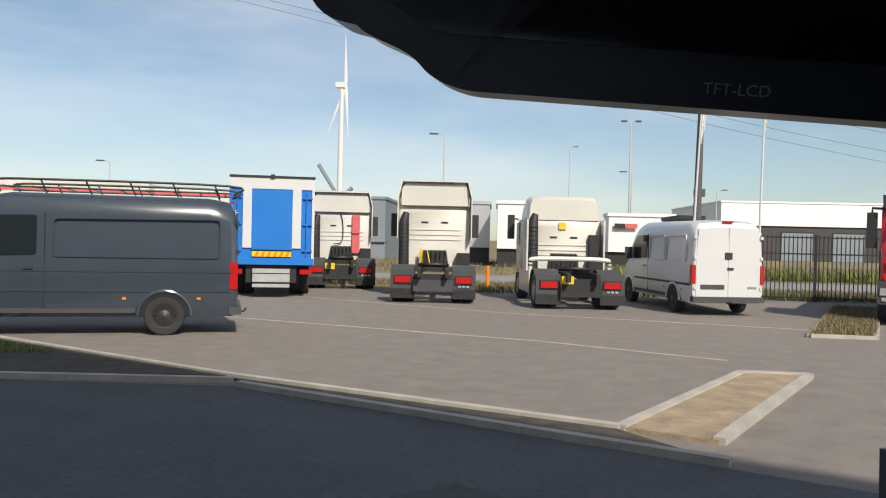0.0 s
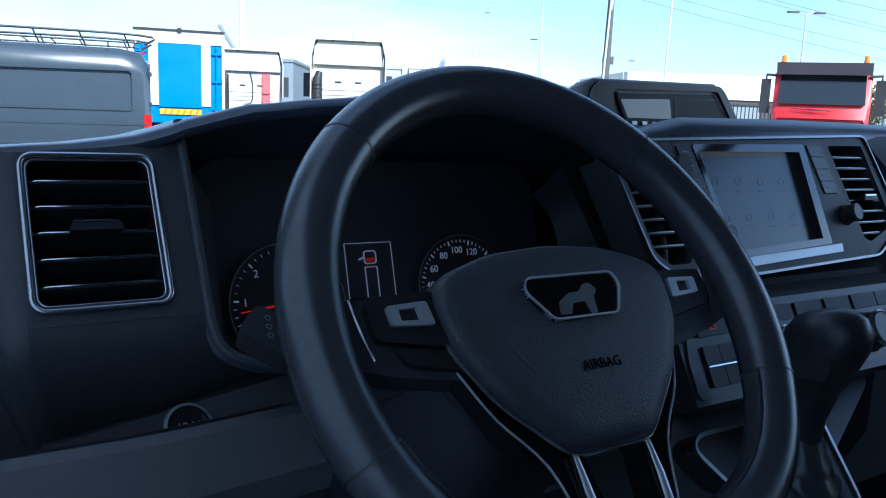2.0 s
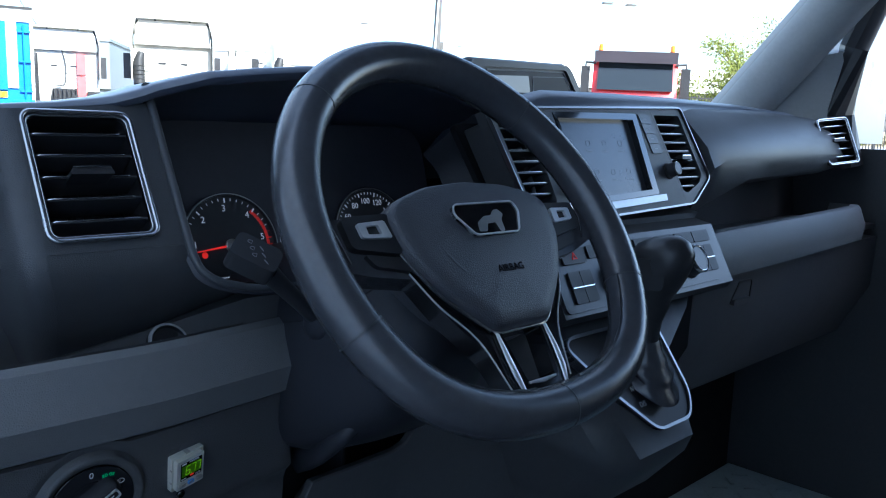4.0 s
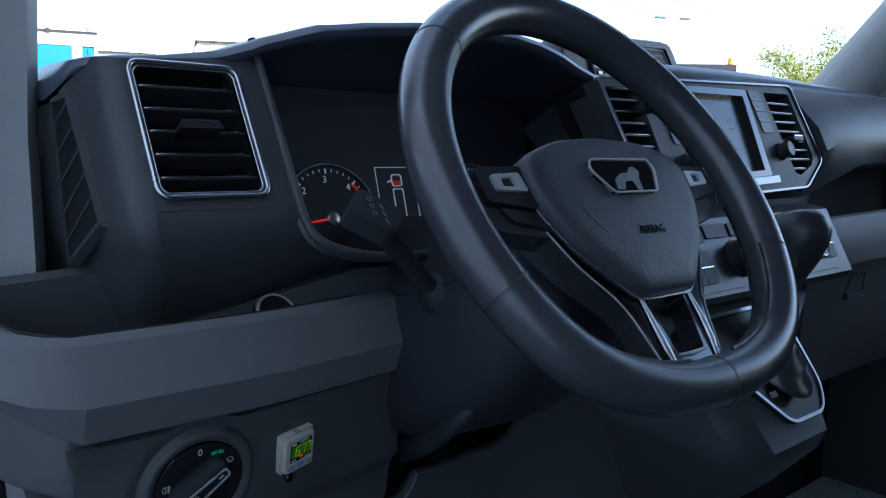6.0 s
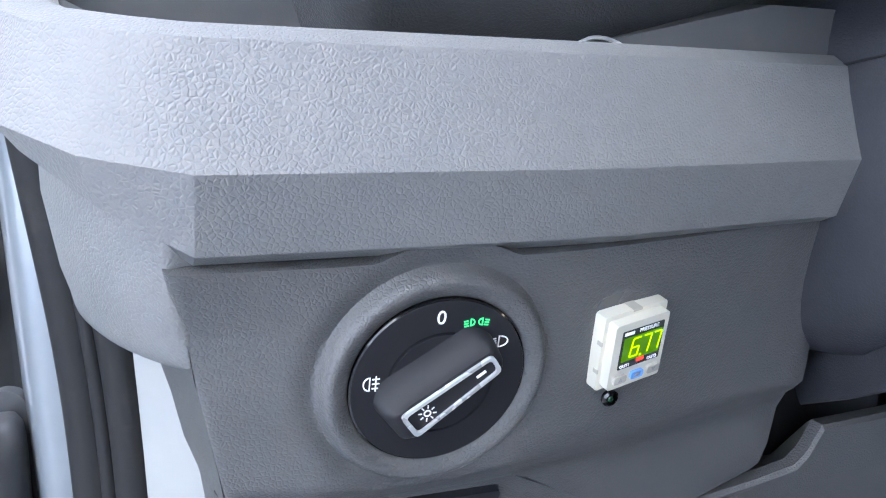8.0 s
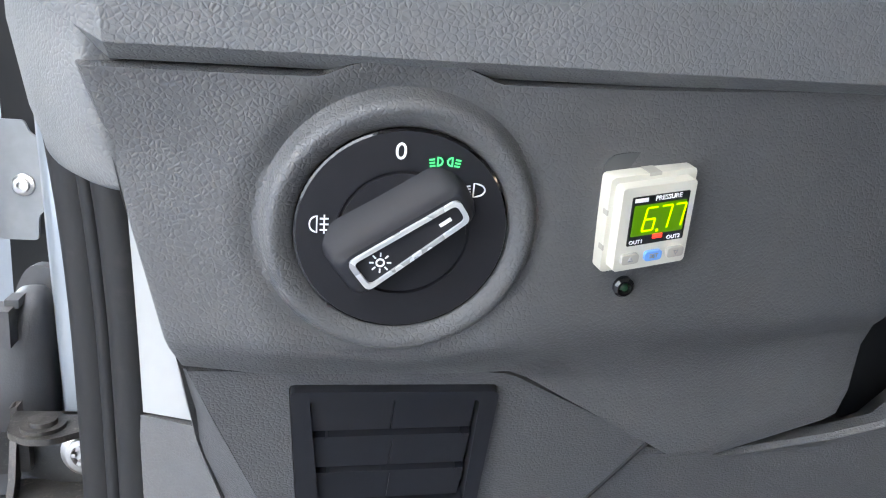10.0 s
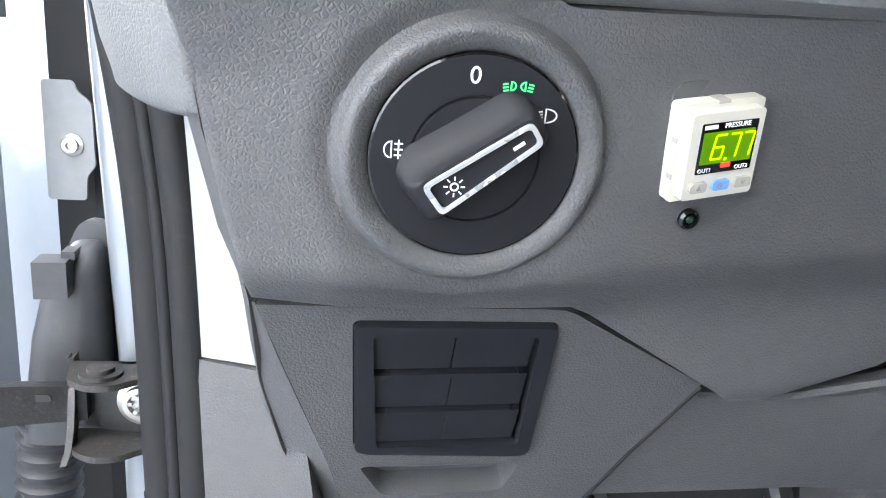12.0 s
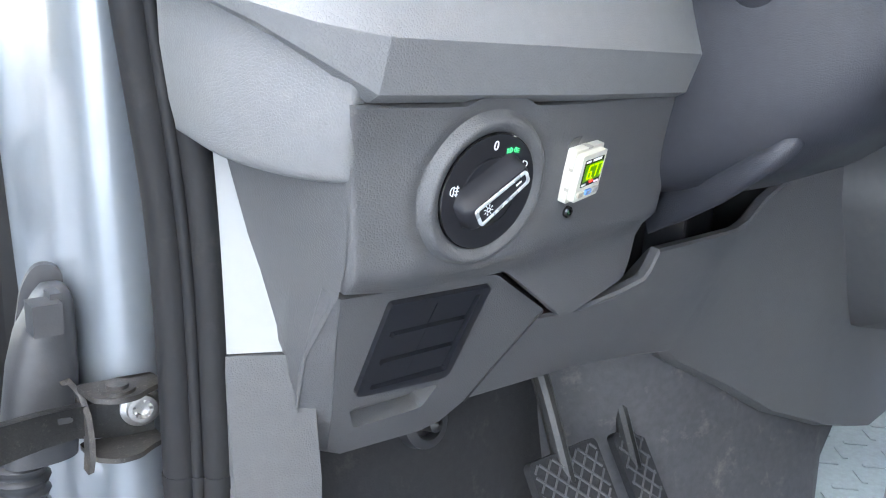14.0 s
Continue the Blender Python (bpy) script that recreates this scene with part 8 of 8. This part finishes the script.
    if kit == "red":
        for k in range(2):
            part("red_box", box(0.42, 0.72, 2.22, 2.36, 1.25 + 0.78 * k, 1.97 + 0.78 * k, 0.02), M_REDPANEL, t, "faded red locker door")
        part("hanging_cable", tube(curve_pts([(-0.1, 2.3, H - 0.6), (0.05, 2.28, H - 1.2), (0.02, 2.28, H - 1.9), (-0.3, 2.25, 1.6)], 5), 0.02, 6), M_BLACK, t)
    return t


tractor(lot(-1.76, 24.05, 0, 4), "off white tractor unit with a tall spoiler roof", "high", kit="yellow")
tractor(lot(2.42, 23.2, 0, 6), "off white tractor unit with a rounded roof and guard frame", "mid", kit="plate")
tractor(lot(-5.55, 29.4, 0, 11), "off white tractor unit with a red locker on its back", "low", kit="red")

# ---- blue box truck seen from behind ----
bt = posed("box_truck", lot(-6.68, 24.2, 0, 15), "blue and white box truck with a tail lift", "truck")
part("box_body", box(-1.25, 1.25, 0.02, 7.0, 0.98, 3.62, 0.03), M_BLUE, bt, "blue load box")
part("box_top", box(-1.26, 1.26, -0.02, 0.06, 3.28, 3.66, 0.02), M_VANWHITE, bt)
part("roof_edge", box(-1.27, 1.27, -0.05, 7.02, 3.62, 3.68, 0.02), M_CHASSIS, bt)
for s in (-1, 1):
    part("white_post", box(min(s * 0.60, s * 0.86), max(s * 0.60, s * 0.86), -0.03, 0.05, 1.5, 3.30, 0.015), M_VANWHITE, bt)
    part("corner_post", box(min(s * 1.18, s * 1.26), max(s * 1.18, s * 1.26), -0.03, 0.05, 1.0, 3.30, 0.015), M_VANWHITE if s > 0 else M_BLUE, bt)
    part("door_bar", tube([(s * 1.02, -0.04, 1.1), (s * 1.02, -0.04, 3.2)], 0.02, 8), M_BLUE, bt)
    part("tail_lamp", box(min(s * 0.85, s * 1.2), max(s * 0.85, s * 1.2), -0.05, 0.05, 0.72, 0.86, 0.01), M_TAIL, bt)
    road_wheel(bt, s * 1.18, 2.0, 0.48, 0.32, s, M_RIMPALE, 0.58, 0.1)
    road_wheel(bt, s * 0.86, 2.0, 0.48, 0.30, s, M_RIMPALE, 0.58, 0.1)
    for z in (1.4, 2.2, 3.0):
        part("hinge", box(min(s * 0.9, s * 1.2), max(s * 0.9, s * 1.2), -0.05, 0.03, z, z + 0.05, 0.01), M_BLUE, bt)
part("door_panel", box(-0.60, 0.60, -0.045, 0.04, 1.45, 3.26, 0.02), M_BLUE, bt, "blue roller door")
stripe = part("warning_board", box(-0.58, 0.58, -0.06, -0.03, 1.24, 1.40, 0.004), M_YELLOW, bt, "orange and yellow striped warning board")
for k in range(6):
    part("stripe", put(prism([(-0.5 + 0.18 * k, 1.25), (-0.42 + 0.18 * k, 1.25), (-0.36 + 0.18 * k, 1.39), (-0.44 + 0.18 * k, 1.39)], 0.0, 0.004), Matrix(((1, 0, 0, 0), (0, 0, -1, -0.061), (0, 1, 0, 0), (0, 0, 0, 1)))), M_ORANGE, stripe)
part("sill", box(-1.25, 1.25, -0.06, 0.1, 1.0, 1.2, 0.02), M_BLUE, bt)
for z0, z1 in ((0.75, 0.88), (0.48, 0.72), (0.32, 0.42)):
    part("tail_lift", box(-0.55, 0.55, -0.10, -0.02, z0, z1, 0.01), M_ALU, bt, "dull aluminium tail lift")
part("chassis", box(-0.75, 0.75, 0.1, 7.0, 0.45, 0.95, 0.03), M_CHASSIS, bt)
part("roof_lamp", box(-0.06, 0.06, -0.08, 0.0, 3.60, 3.72, 0.01), M_CHASSIS, bt)

# ---- red truck facing the van ----
rt = posed("red_truck", lot(10.55, 20.2, 0, 154) @ Matrix.Diagonal((1, 1, 1.11, 1)), "red truck with a black grille and orange beacons", "truck")
rings = []
for y, z0, z1, w in ((0.0, 0.95, 1.6, 1.10), (-0.06, 1.0, 1.62, 1.08), (-0.02, 1.0, 1.70, 1.12), (0.10, 0.95, 2.05, 1.15), (0.35, 0.9, 2.80, 1.15), (1.9, 0.9, 2.86, 1.15), (1.95, 0.95, 2.8, 1.12)):
    rings.append([(-w * 0.95, -y, z0), (-w, -y, z0 + 0.1), (-w, -y, z1 - 0.15), (-w * 0.93, -y, z1), (w * 0.93, -y, z1), (w, -y, z1 - 0.15), (w, -y, z0 + 0.1), (w * 0.95, -y, z0)])
part("cab", bevelled(loft(rings), 0.03, 2, 40), M_RED, rt, "red painted cab", 45)
part("windscreen", loft([[(-1.02, 0.03, 1.95), (1.02, 0.03, 1.95), (1.02, -0.06, 1.97), (-1.02, -0.06, 1.97)], [(-1.0, -0.30, 2.72), (1.0, -0.30, 2.72), (1.0, -0.36, 2.68), (-1.0, -0.36, 2.68)]]), M_WINDOW, rt, "dark windscreen")
part("sun_visor", bevelled(loft([[(-1.12, -0.10, 2.66), (1.12, -0.10, 2.66), (1.12, -0.05, 2.62), (-1.12, -0.05, 2.62)], [(-1.14, -0.40, 2.92), (1.14, -0.40, 2.92), (1.14, -0.45, 2.88), (-1.14, -0.45, 2.88)], [(-1.12, -1.9, 3.0), (1.12, -1.9, 3.0), (1.12, -1.9, 2.84), (-1.12, -1.9, 2.84)]]), 0.03, 2), M_MAROON, rt, "dark roof visor")
gr = part("grille", bevelled(loft([[(-0.72, 0.05, 1.16), (0.72, 0.05, 1.16), (0.80, 0.05, 1.56), (-0.80, 0.05, 1.56)], [(-0.70, 0.10, 1.18), (0.70, 0.10, 1.18), (0.77, 0.10, 1.54), (-0.77, 0.10, 1.54)]]), 0.015, 2), M_BLACK, rt, "black grille panel")
for k in range(4):
    part("grille_slot", box(-0.68, 0.68, 0.095, 0.112, 1.22 + 0.07 * k, 1.25 + 0.07 * k, 0.004), M_CHASSIS, gr)
for k in range(3):
    part("badge_bar", box(-0.34 + 0.24 * k, -0.16 + 0.24 * k, 0.10, 0.125, 1.37, 1.45), M_ALU, gr)
part("badge_bar", box(-0.07, 0.08, 0.10, 0.125, 1.22, 1.30), M_ALU, gr)
for s in (-1, 1):
    part("hazard_patch", box(min(s * 0.80, s * 1.02), max(s * 0.80, s * 1.02), 0.06, 0.085, 1.28, 1.46), M_YELLOW, rt)
    part("corner_bumper", box(min(s * 0.55, s * 1.2), max(s * 0.55, s * 1.2), -0.5, 0.10, 0.48, 1.0, 0.05), M_FENDER, rt)
    part("headlamp", box(min(s * 0.72, s * 1.14), max(s * 0.72, s * 1.14), 0.05, 0.13, 0.68, 0.84, 0.02), M_LAMPLENS, rt)
    part("fog_lamp", box(min(s * 0.75, s * 1.1), max(s * 0.75, s * 1.1), 0.05, 0.125, 0.55, 0.63, 0.02), M_LAMPLENS, rt)
    part("door_mirror", box(min(s * 1.24, s * 1.48), max(s * 1.24, s * 1.48), -0.42, -0.22, 1.72, 2.52, 0.06, seg=3), M_BLACK, rt)
    part("mirror_arm", tube([(s * 1.08, -0.25, 2.6), (s * 1.36, -0.28, 2.62), (s * 1.36, -0.3, 2.45)], 0.035, 6), M_BLACK, rt)
    road_wheel(rt, s * 1.20, -1.1, 0.52, 0.34, s, M_RIM, 0.58, 0.06)
    b_ = part("beacon", lathe([(0.07, 0), (0.07, 0.04), (0.062, 0.05), (0.058, 0.14), (0.04, 0.16), (0.001, 0.165)], 16, Matrix.Translation((s * 0.98, -0.55, 2.93))), M_ORANGE, rt, "orange beacon")
    part("step_well", box(min(s * 0.95, s * 1.18), max(s * 0.95, s * 1.18), -0.7, -0.2, 0.95, 1.7, 0.02), M_BLACK, rt)
    part("wiper", tube([(s * 0.15 - 0.1, 0.09, 1.80), (s * 0.15 + 0.5, 0.05, 1.84)], 0.012, 6), M_BLACK, rt)
part("front_bumper", box(-0.62, 0.62, -0.4, 0.12, 0.42, 1.0, 0.05), M_CHASSIS, rt)
for k in range(4):
    part("bumper_slot", box(-0.5, 0.5, 0.11, 0.135, 0.5 + 0.11 * k, 0.54 + 0.11 * k, 0.01), M_BLACK, rt)
part("truck_bed", box(-1.2, 1.2, -7.5, -2.1, 1.0, 2.2, 0.04), M_CHASSIS, rt)
road_wheel(rt, 1.2, -5.5, 0.52, 0.34, 1, M_RIM, 0.58, 0.06)
road_wheel(rt, -1.2, -5.5, 0.52, 0.34, -1, M_RIM, 0.58, 0.06)

# ---- fence, posts and poles ----
def picket_fence(a, b, h):
    a, b = Vector(a), Vector(b)
    L = (b - a).length
    f_ = posed("fence", lot(a.x, a.y, 0, math.degrees(math.atan2((b - a).y, (b - a).x))), "black steel picket fence along the lot", "fence")
    for z in (0.14, h * 0.72, h - 0.08):
        part("rail", box(0, L, -0.02, 0.02, z - 0.025, z + 0.025), M_FENCE, f_)
    pk = finish("picket", box(-0.014, 0.014, -0.014, 0.014, 0.06, h), M_FENCE, 0)
    for k in range(int(L / 0.145)):
        part("picket", pk, M_FENCE, f_, m=Matrix.Translation((k * 0.145, 0.0, 0)))
    po = finish("post", box(-0.04, 0.04, -0.04, 0.04, 0, h + 0.02), M_FENCE, 0)
    for k in range(int(L / 2.5) + 1):
        part("post", po, M_FENCE, f_, m=Matrix.Translation((k * 2.5, 0.03, 0)))
    return f_


picket_fence((8.6, 28.9), (34.0, 28.0), 2.3)
for x, y in ((-0.75, 31.2), (2.6, 31.0), (-3.4, 31.5), (-0.2, 31.2)):
    bo = solo("bollard", lathe([(0.07, 0), (0.07, 0.85), (0.06, 0.9), (0.001, 0.91)], 14), M_ORANGE, "orange marker post at the lot's edge", "bollard", "marker posts")
    bo.matrix_basis = lot(x, y)


def lamp_post(x, y, h, arms, mat=None, label="slim grey street lamp", lean=0.0):
    p = posed("street_lamp", LOT @ pose(x, y, 0, 0, lean, 0), label, "street lamp", "street lamps")
    part("pole", tube([(0, 0, 0), (0, 0, h * 0.5), (0, 0, h)], [0.11, 0.08, 0.05], 10), mat or M_POLE, p)
    for s in arms:
        part("arm", tube([(0, 0, h - 0.05), (s * 0.5, 0, h + 0.12), (s * 0.9, 0, h + 0.14)], 0.04, 6), mat or M_POLE, p)
        part("lantern", box(min(s * 0.6, s * 1.4), max(s * 0.6, s * 1.4), -0.18, 0.18, h + 0.06, h + 0.18, 0.03), M_DARKPOLE, p)
    return p


for px, py_top, dd, arms in ((1017, 148, 70, (-0.6, 0.6)), (1020, 236, 95, (-1,)), (692, 163, 75, (-1,)), (1484, 188, 60, (1, -1)), (84, 199, 80, (-1,)), (912, 190, 140, (1,)), (1166, 270, 110, (1,))):
    x = (px - 784) / 1432 * dd
    hz_ = 325 + 0.0349 * px
    lamp_post(x, dd, (hz_ - py_top) / 1432 * dd + 1.75, arms)
mast = posed("lamp_mast", LOT @ pose(10.45, 43, 0, 0, 0.8, 0), "dark weathered mast with a lamp on top", "mast")
part("pole", tube([(0, 0, 0), (0, 0, 6), (0, 0, 12.4)], [0.24, 0.19, 0.11], 12), M_DARKPOLE, mast)
part("head", lathe([(0.10, 0), (0.30, 0.05), (0.34, 0.2), (0.16, 0.32), (0.001, 0.34)], 16, Matrix.Translation((0, 0, 12.35))), M_DARKPOLE, mast)
part("clamp", box(-0.2, 0.35, -0.12, 0.12, 4.4, 4.8, 0.02), M_DARKPOLE, mast)
for x, y, h, lean, seed in ((8.45, 35.5, 8.6, 2.2, 1), (10.95, 34.5, 9.0, 0.9, 2)):
    fp = posed("flag_pole", LOT @ pose(x, y, 0, 0, lean, 0), "white flag pole with a limp tattered flag", "flag pole", "flag poles")
    part("pole", tube([(0, 0, 0), (0, 0, h)], [0.06, 0.035], 10), M_VANWHITE, fp)
    rnd = random.Random(seed)
    rings = []
    for k in range(15):
        z = h - 0.1 - k * 0.16
        w = 0.06 + 0.14 * math.sin(math.pi * min(1, k / 14 + 0.1)) * rnd.uniform(0.5, 1.1)
        rings.append([(0.03 + w * (0.5 + 0.5 * math.sin(j * 1.3)) * rnd.uniform(0.7, 1.1), 0.10 * math.cos(j * 2.1) * rnd.uniform(0.6, 1.2), z - 0.05 * (j % 2)) for j in range(8)])
    part("flag", loft(rings), M_CLOTH, fp, "limp tattered white flag", 60)
turb = posed("wind_turbine", lot(-116.5, 600, 0), "white wind turbine far behind the lot", "wind turbine")
part("tower", tube([(0, 0, -10), (0, 0, 60), (0, 0, 114)], [2.6, 2.1, 1.5], 20), M_VANWHITE, turb)
part("nacelle", box(-4.5, 2.5, -2.2, 2.2, 113, 117, 0.6), M_VANWHITE, turb)
for a in (95, 215, 350 - 65):
    d = Vector((math.cos(radians(a)) * 0.25, 0, math.sin(radians(a))))
    d.normalize()
    part("blade", tube([Vector((2.8, 0, 115)) + d * t for t in (0, 4, 12, 38)], [0.9, 1.4, 1.1, 0.2], 8, flat=0.3), M_VANWHITE, turb, "long white blade")
for (xa, za), (xb, zb) in (((-6.0, 32.8), (80.0, 13.6)), ((-0.2, 33.0), (79.9, 15.6)), ((16.1, 33.7), (79.6, 18.5)), ((19.0, 33.8), (79.6, 19.2)), ((35.6, 32.6), (79.4, 21.9))):
    pts = [(xa + (xb - xa) * t, 140, za + (zb - za) * t - 1.2 * math.sin(math.pi * t)) for t in [-0.5 + 1.9 * j / 38 for j in range(39)]]
    w_ = solo("power_line", tube(pts, 0.035, 5), M_DARKPOLE, "thin power line high over the lot", "cable", "power lines", smooth=0)
    w_.matrix_basis = LOT

# ---- far buildings, trailers, trees ----
def shed(x0, x1, y, h, upper, lower, split, label, doors=0, depth=30):
    b = posed("warehouse", lot(x0, y, 0), label, "building", "far buildings")
    L = x1 - x0
    part("upper_wall", box(0, L, 0, depth, split, h), upper, b)
    part("lower_wall", box(0.02, L - 0.02, 0.25, depth - 0.2, -0.1, split), lower, b)
    part("roof_edge", box(-0.1, L + 0.1, -0.1, depth + 0.1, h, h + 0.25), upper, b)
    for k in range(doors):
        u = L * (k + 0.5) / doors
        dw = part("door", box(u - 2.0, u + 2.0, 0.1, 0.3, 0, split * 0.8), M_SHEDG if k % 3 else M_SHEDW, b)
        part("door_frame", box(u - 2.15, u + 2.15, 0.18, 0.28, 0, split * 0.8 + 0.2), M_CHASSIS, dw)
    return b


shed(30, 110, 110, 7.6, M_SHEDW, M_SHEDD, 4.6, "long white roofed warehouse with a dark front", 12)
shed(-16.5, -9.5, 70, 5.2, M_SHEDG, M_SHEDG, 1.5, "grey ribbed shed behind the trucks")
shed(8.6, 13.5, 62, 3.9, M_SHEDW, M_CHASSIS, 1.2, "white trailer body beyond the road", depth=2.5)
shed(-2.8, -0.4, 62, 4.6, M_ALU, M_CHASSIS, 1.3, "pale trailer end beyond the road", depth=10)
shed(0.2, 2.6, 58, 4.5, M_SHEDW, M_CHASSIS, 1.3, "white trailer end with red lamps", depth=10)
shed(11.2, 12.6, 50, 3.4, M_CHASSIS, M_CHASSIS, 1.2, "dark container end beyond the fence", depth=5)
sign = posed("roof_board", lot(8.8, 61.8, 3.0), "white board with red lettering on the trailer", "sign")
part("bar", box(0.2, 1.0, -0.1, 0, 0, 0.35), M_CHASSIS, sign)
part("bar", box(1.05, 1.9, -0.1, 0, 0, 0.35), M_REDPANEL, sign)
for x, y in ((-18.5, 42.0), (-24.0, 40.0)):
    tr = posed("semi_trailer", lot(x, y, 0, -75 if x > -20 else -80), "white box trailer with a red stripe", "trailer", "far trailers")
    part("box_body", box(-1.25, 1.25, -6.5, 6.5, 1.1, 4.35 if x < -20 else 4.15, 0.04), M_CREAM, tr)
    part("red_stripe", box(-1.27, 1.27, -6.52, 6.52, 3.85, 3.98), M_REDPANEL, tr)
    part("underframe", box(-0.9, 0.9, -6.0, 6.0, 0.7, 1.1), M_CHASSIS, tr)
    for s in (-1, 1):
        for k in range(3):
            road_wheel(tr, s * 1.2, -2.0 - 1.3 * k, 0.5, 0.35, s)
crane = posed("harbour_crane", lot(-58, 280, 0), "far harbour cranes on the skyline", "crane")
part("jib", tube([(0, 0, 0), (3, 0, 16), (-4, 0, 27)], 0.7, 6), M_SHEDG, crane)
part("jib", tube([(6, 0, 0), (2, 0, 14), (8, 0, 19)], 0.7, 6), M_SHEDG, crane)


def tree(x, y, h, spread, seed):
    rnd = random.Random(seed)
    t = posed("tree", lot(x, y, 0), "leafy yellow green tree beyond the lot", "tree", "trees by the road")
    limbs = tube([(0, 0, 0), (0.05, 0, h * 0.3), (0, 0.05, h * 0.6), (0.1, 0, h * 0.85)], [0.16, 0.13, 0.08, 0.02], 8)
    tips = []
    for k in range(14):
        a, z = rnd.uniform(0, 6.28), h * rnd.uniform(0.25, 0.8)
        e = Vector((math.cos(a) * spread * rnd.uniform(0.5, 1.0), math.sin(a) * spread * rnd.uniform(0.5, 1.0), z + h * rnd.uniform(0.05, 0.3)))
        limbs = tube([(0, 0, z), (e.x * 0.5, e.y * 0.5, (z + e.z) / 2), e], [0.05, 0.03, 0.01], 5, bm=limbs)
        tips.append(e)
        tips.append(Vector((e.x * 0.55, e.y * 0.55, (z + e.z) / 2 + 0.2)))
    part("trunk", limbs, M_BARK, t)
    verts, faces = [], []
    for e in tips:
        for _ in range(170):
            p = e + Vector((rnd.gauss(0, 1), rnd.gauss(0, 1), rnd.gauss(0, 0.8))) * spread * 0.22
            a, b = Vector((rnd.uniform(-1, 1), rnd.uniform(-1, 1), rnd.uniform(-1, 1))).normalized(), Vector((rnd.uniform(-1, 1), rnd.uniform(-1, 1), rnd.uniform(-1, 1))).normalized()
            s = rnd.uniform(0.06, 0.13)
            k = len(verts)
            verts += [p - a * s, p + b * s * 0.5, p + a * s, p - b * s * 0.5]
            faces.append((k, k + 1, k + 2, k + 3))
    me = bpy.data.meshes.new("crown")
    me.from_pydata([tuple(v_) for v_ in verts], [], faces)
    me.materials.append(M_LEAF)
    part("crown", me, M_LEAF, t, "uneven crown of small leaves")


for k, (x, y, h, s) in enumerate(((27.0, 40, 5.0, 1.7), (29.5, 41, 5.6, 1.9), (32.5, 43, 6.6, 2.1), (35.0, 42, 7.4, 2.3), (38.5, 44, 8.2, 2.5), (42.0, 43, 9.0, 2.6), (46, 44, 8.4, 2.6), (51, 45, 8.8, 2.7), (25.0, 44, 4.2, 1.6))):
    tree(x, y, h, s, 20 + k)
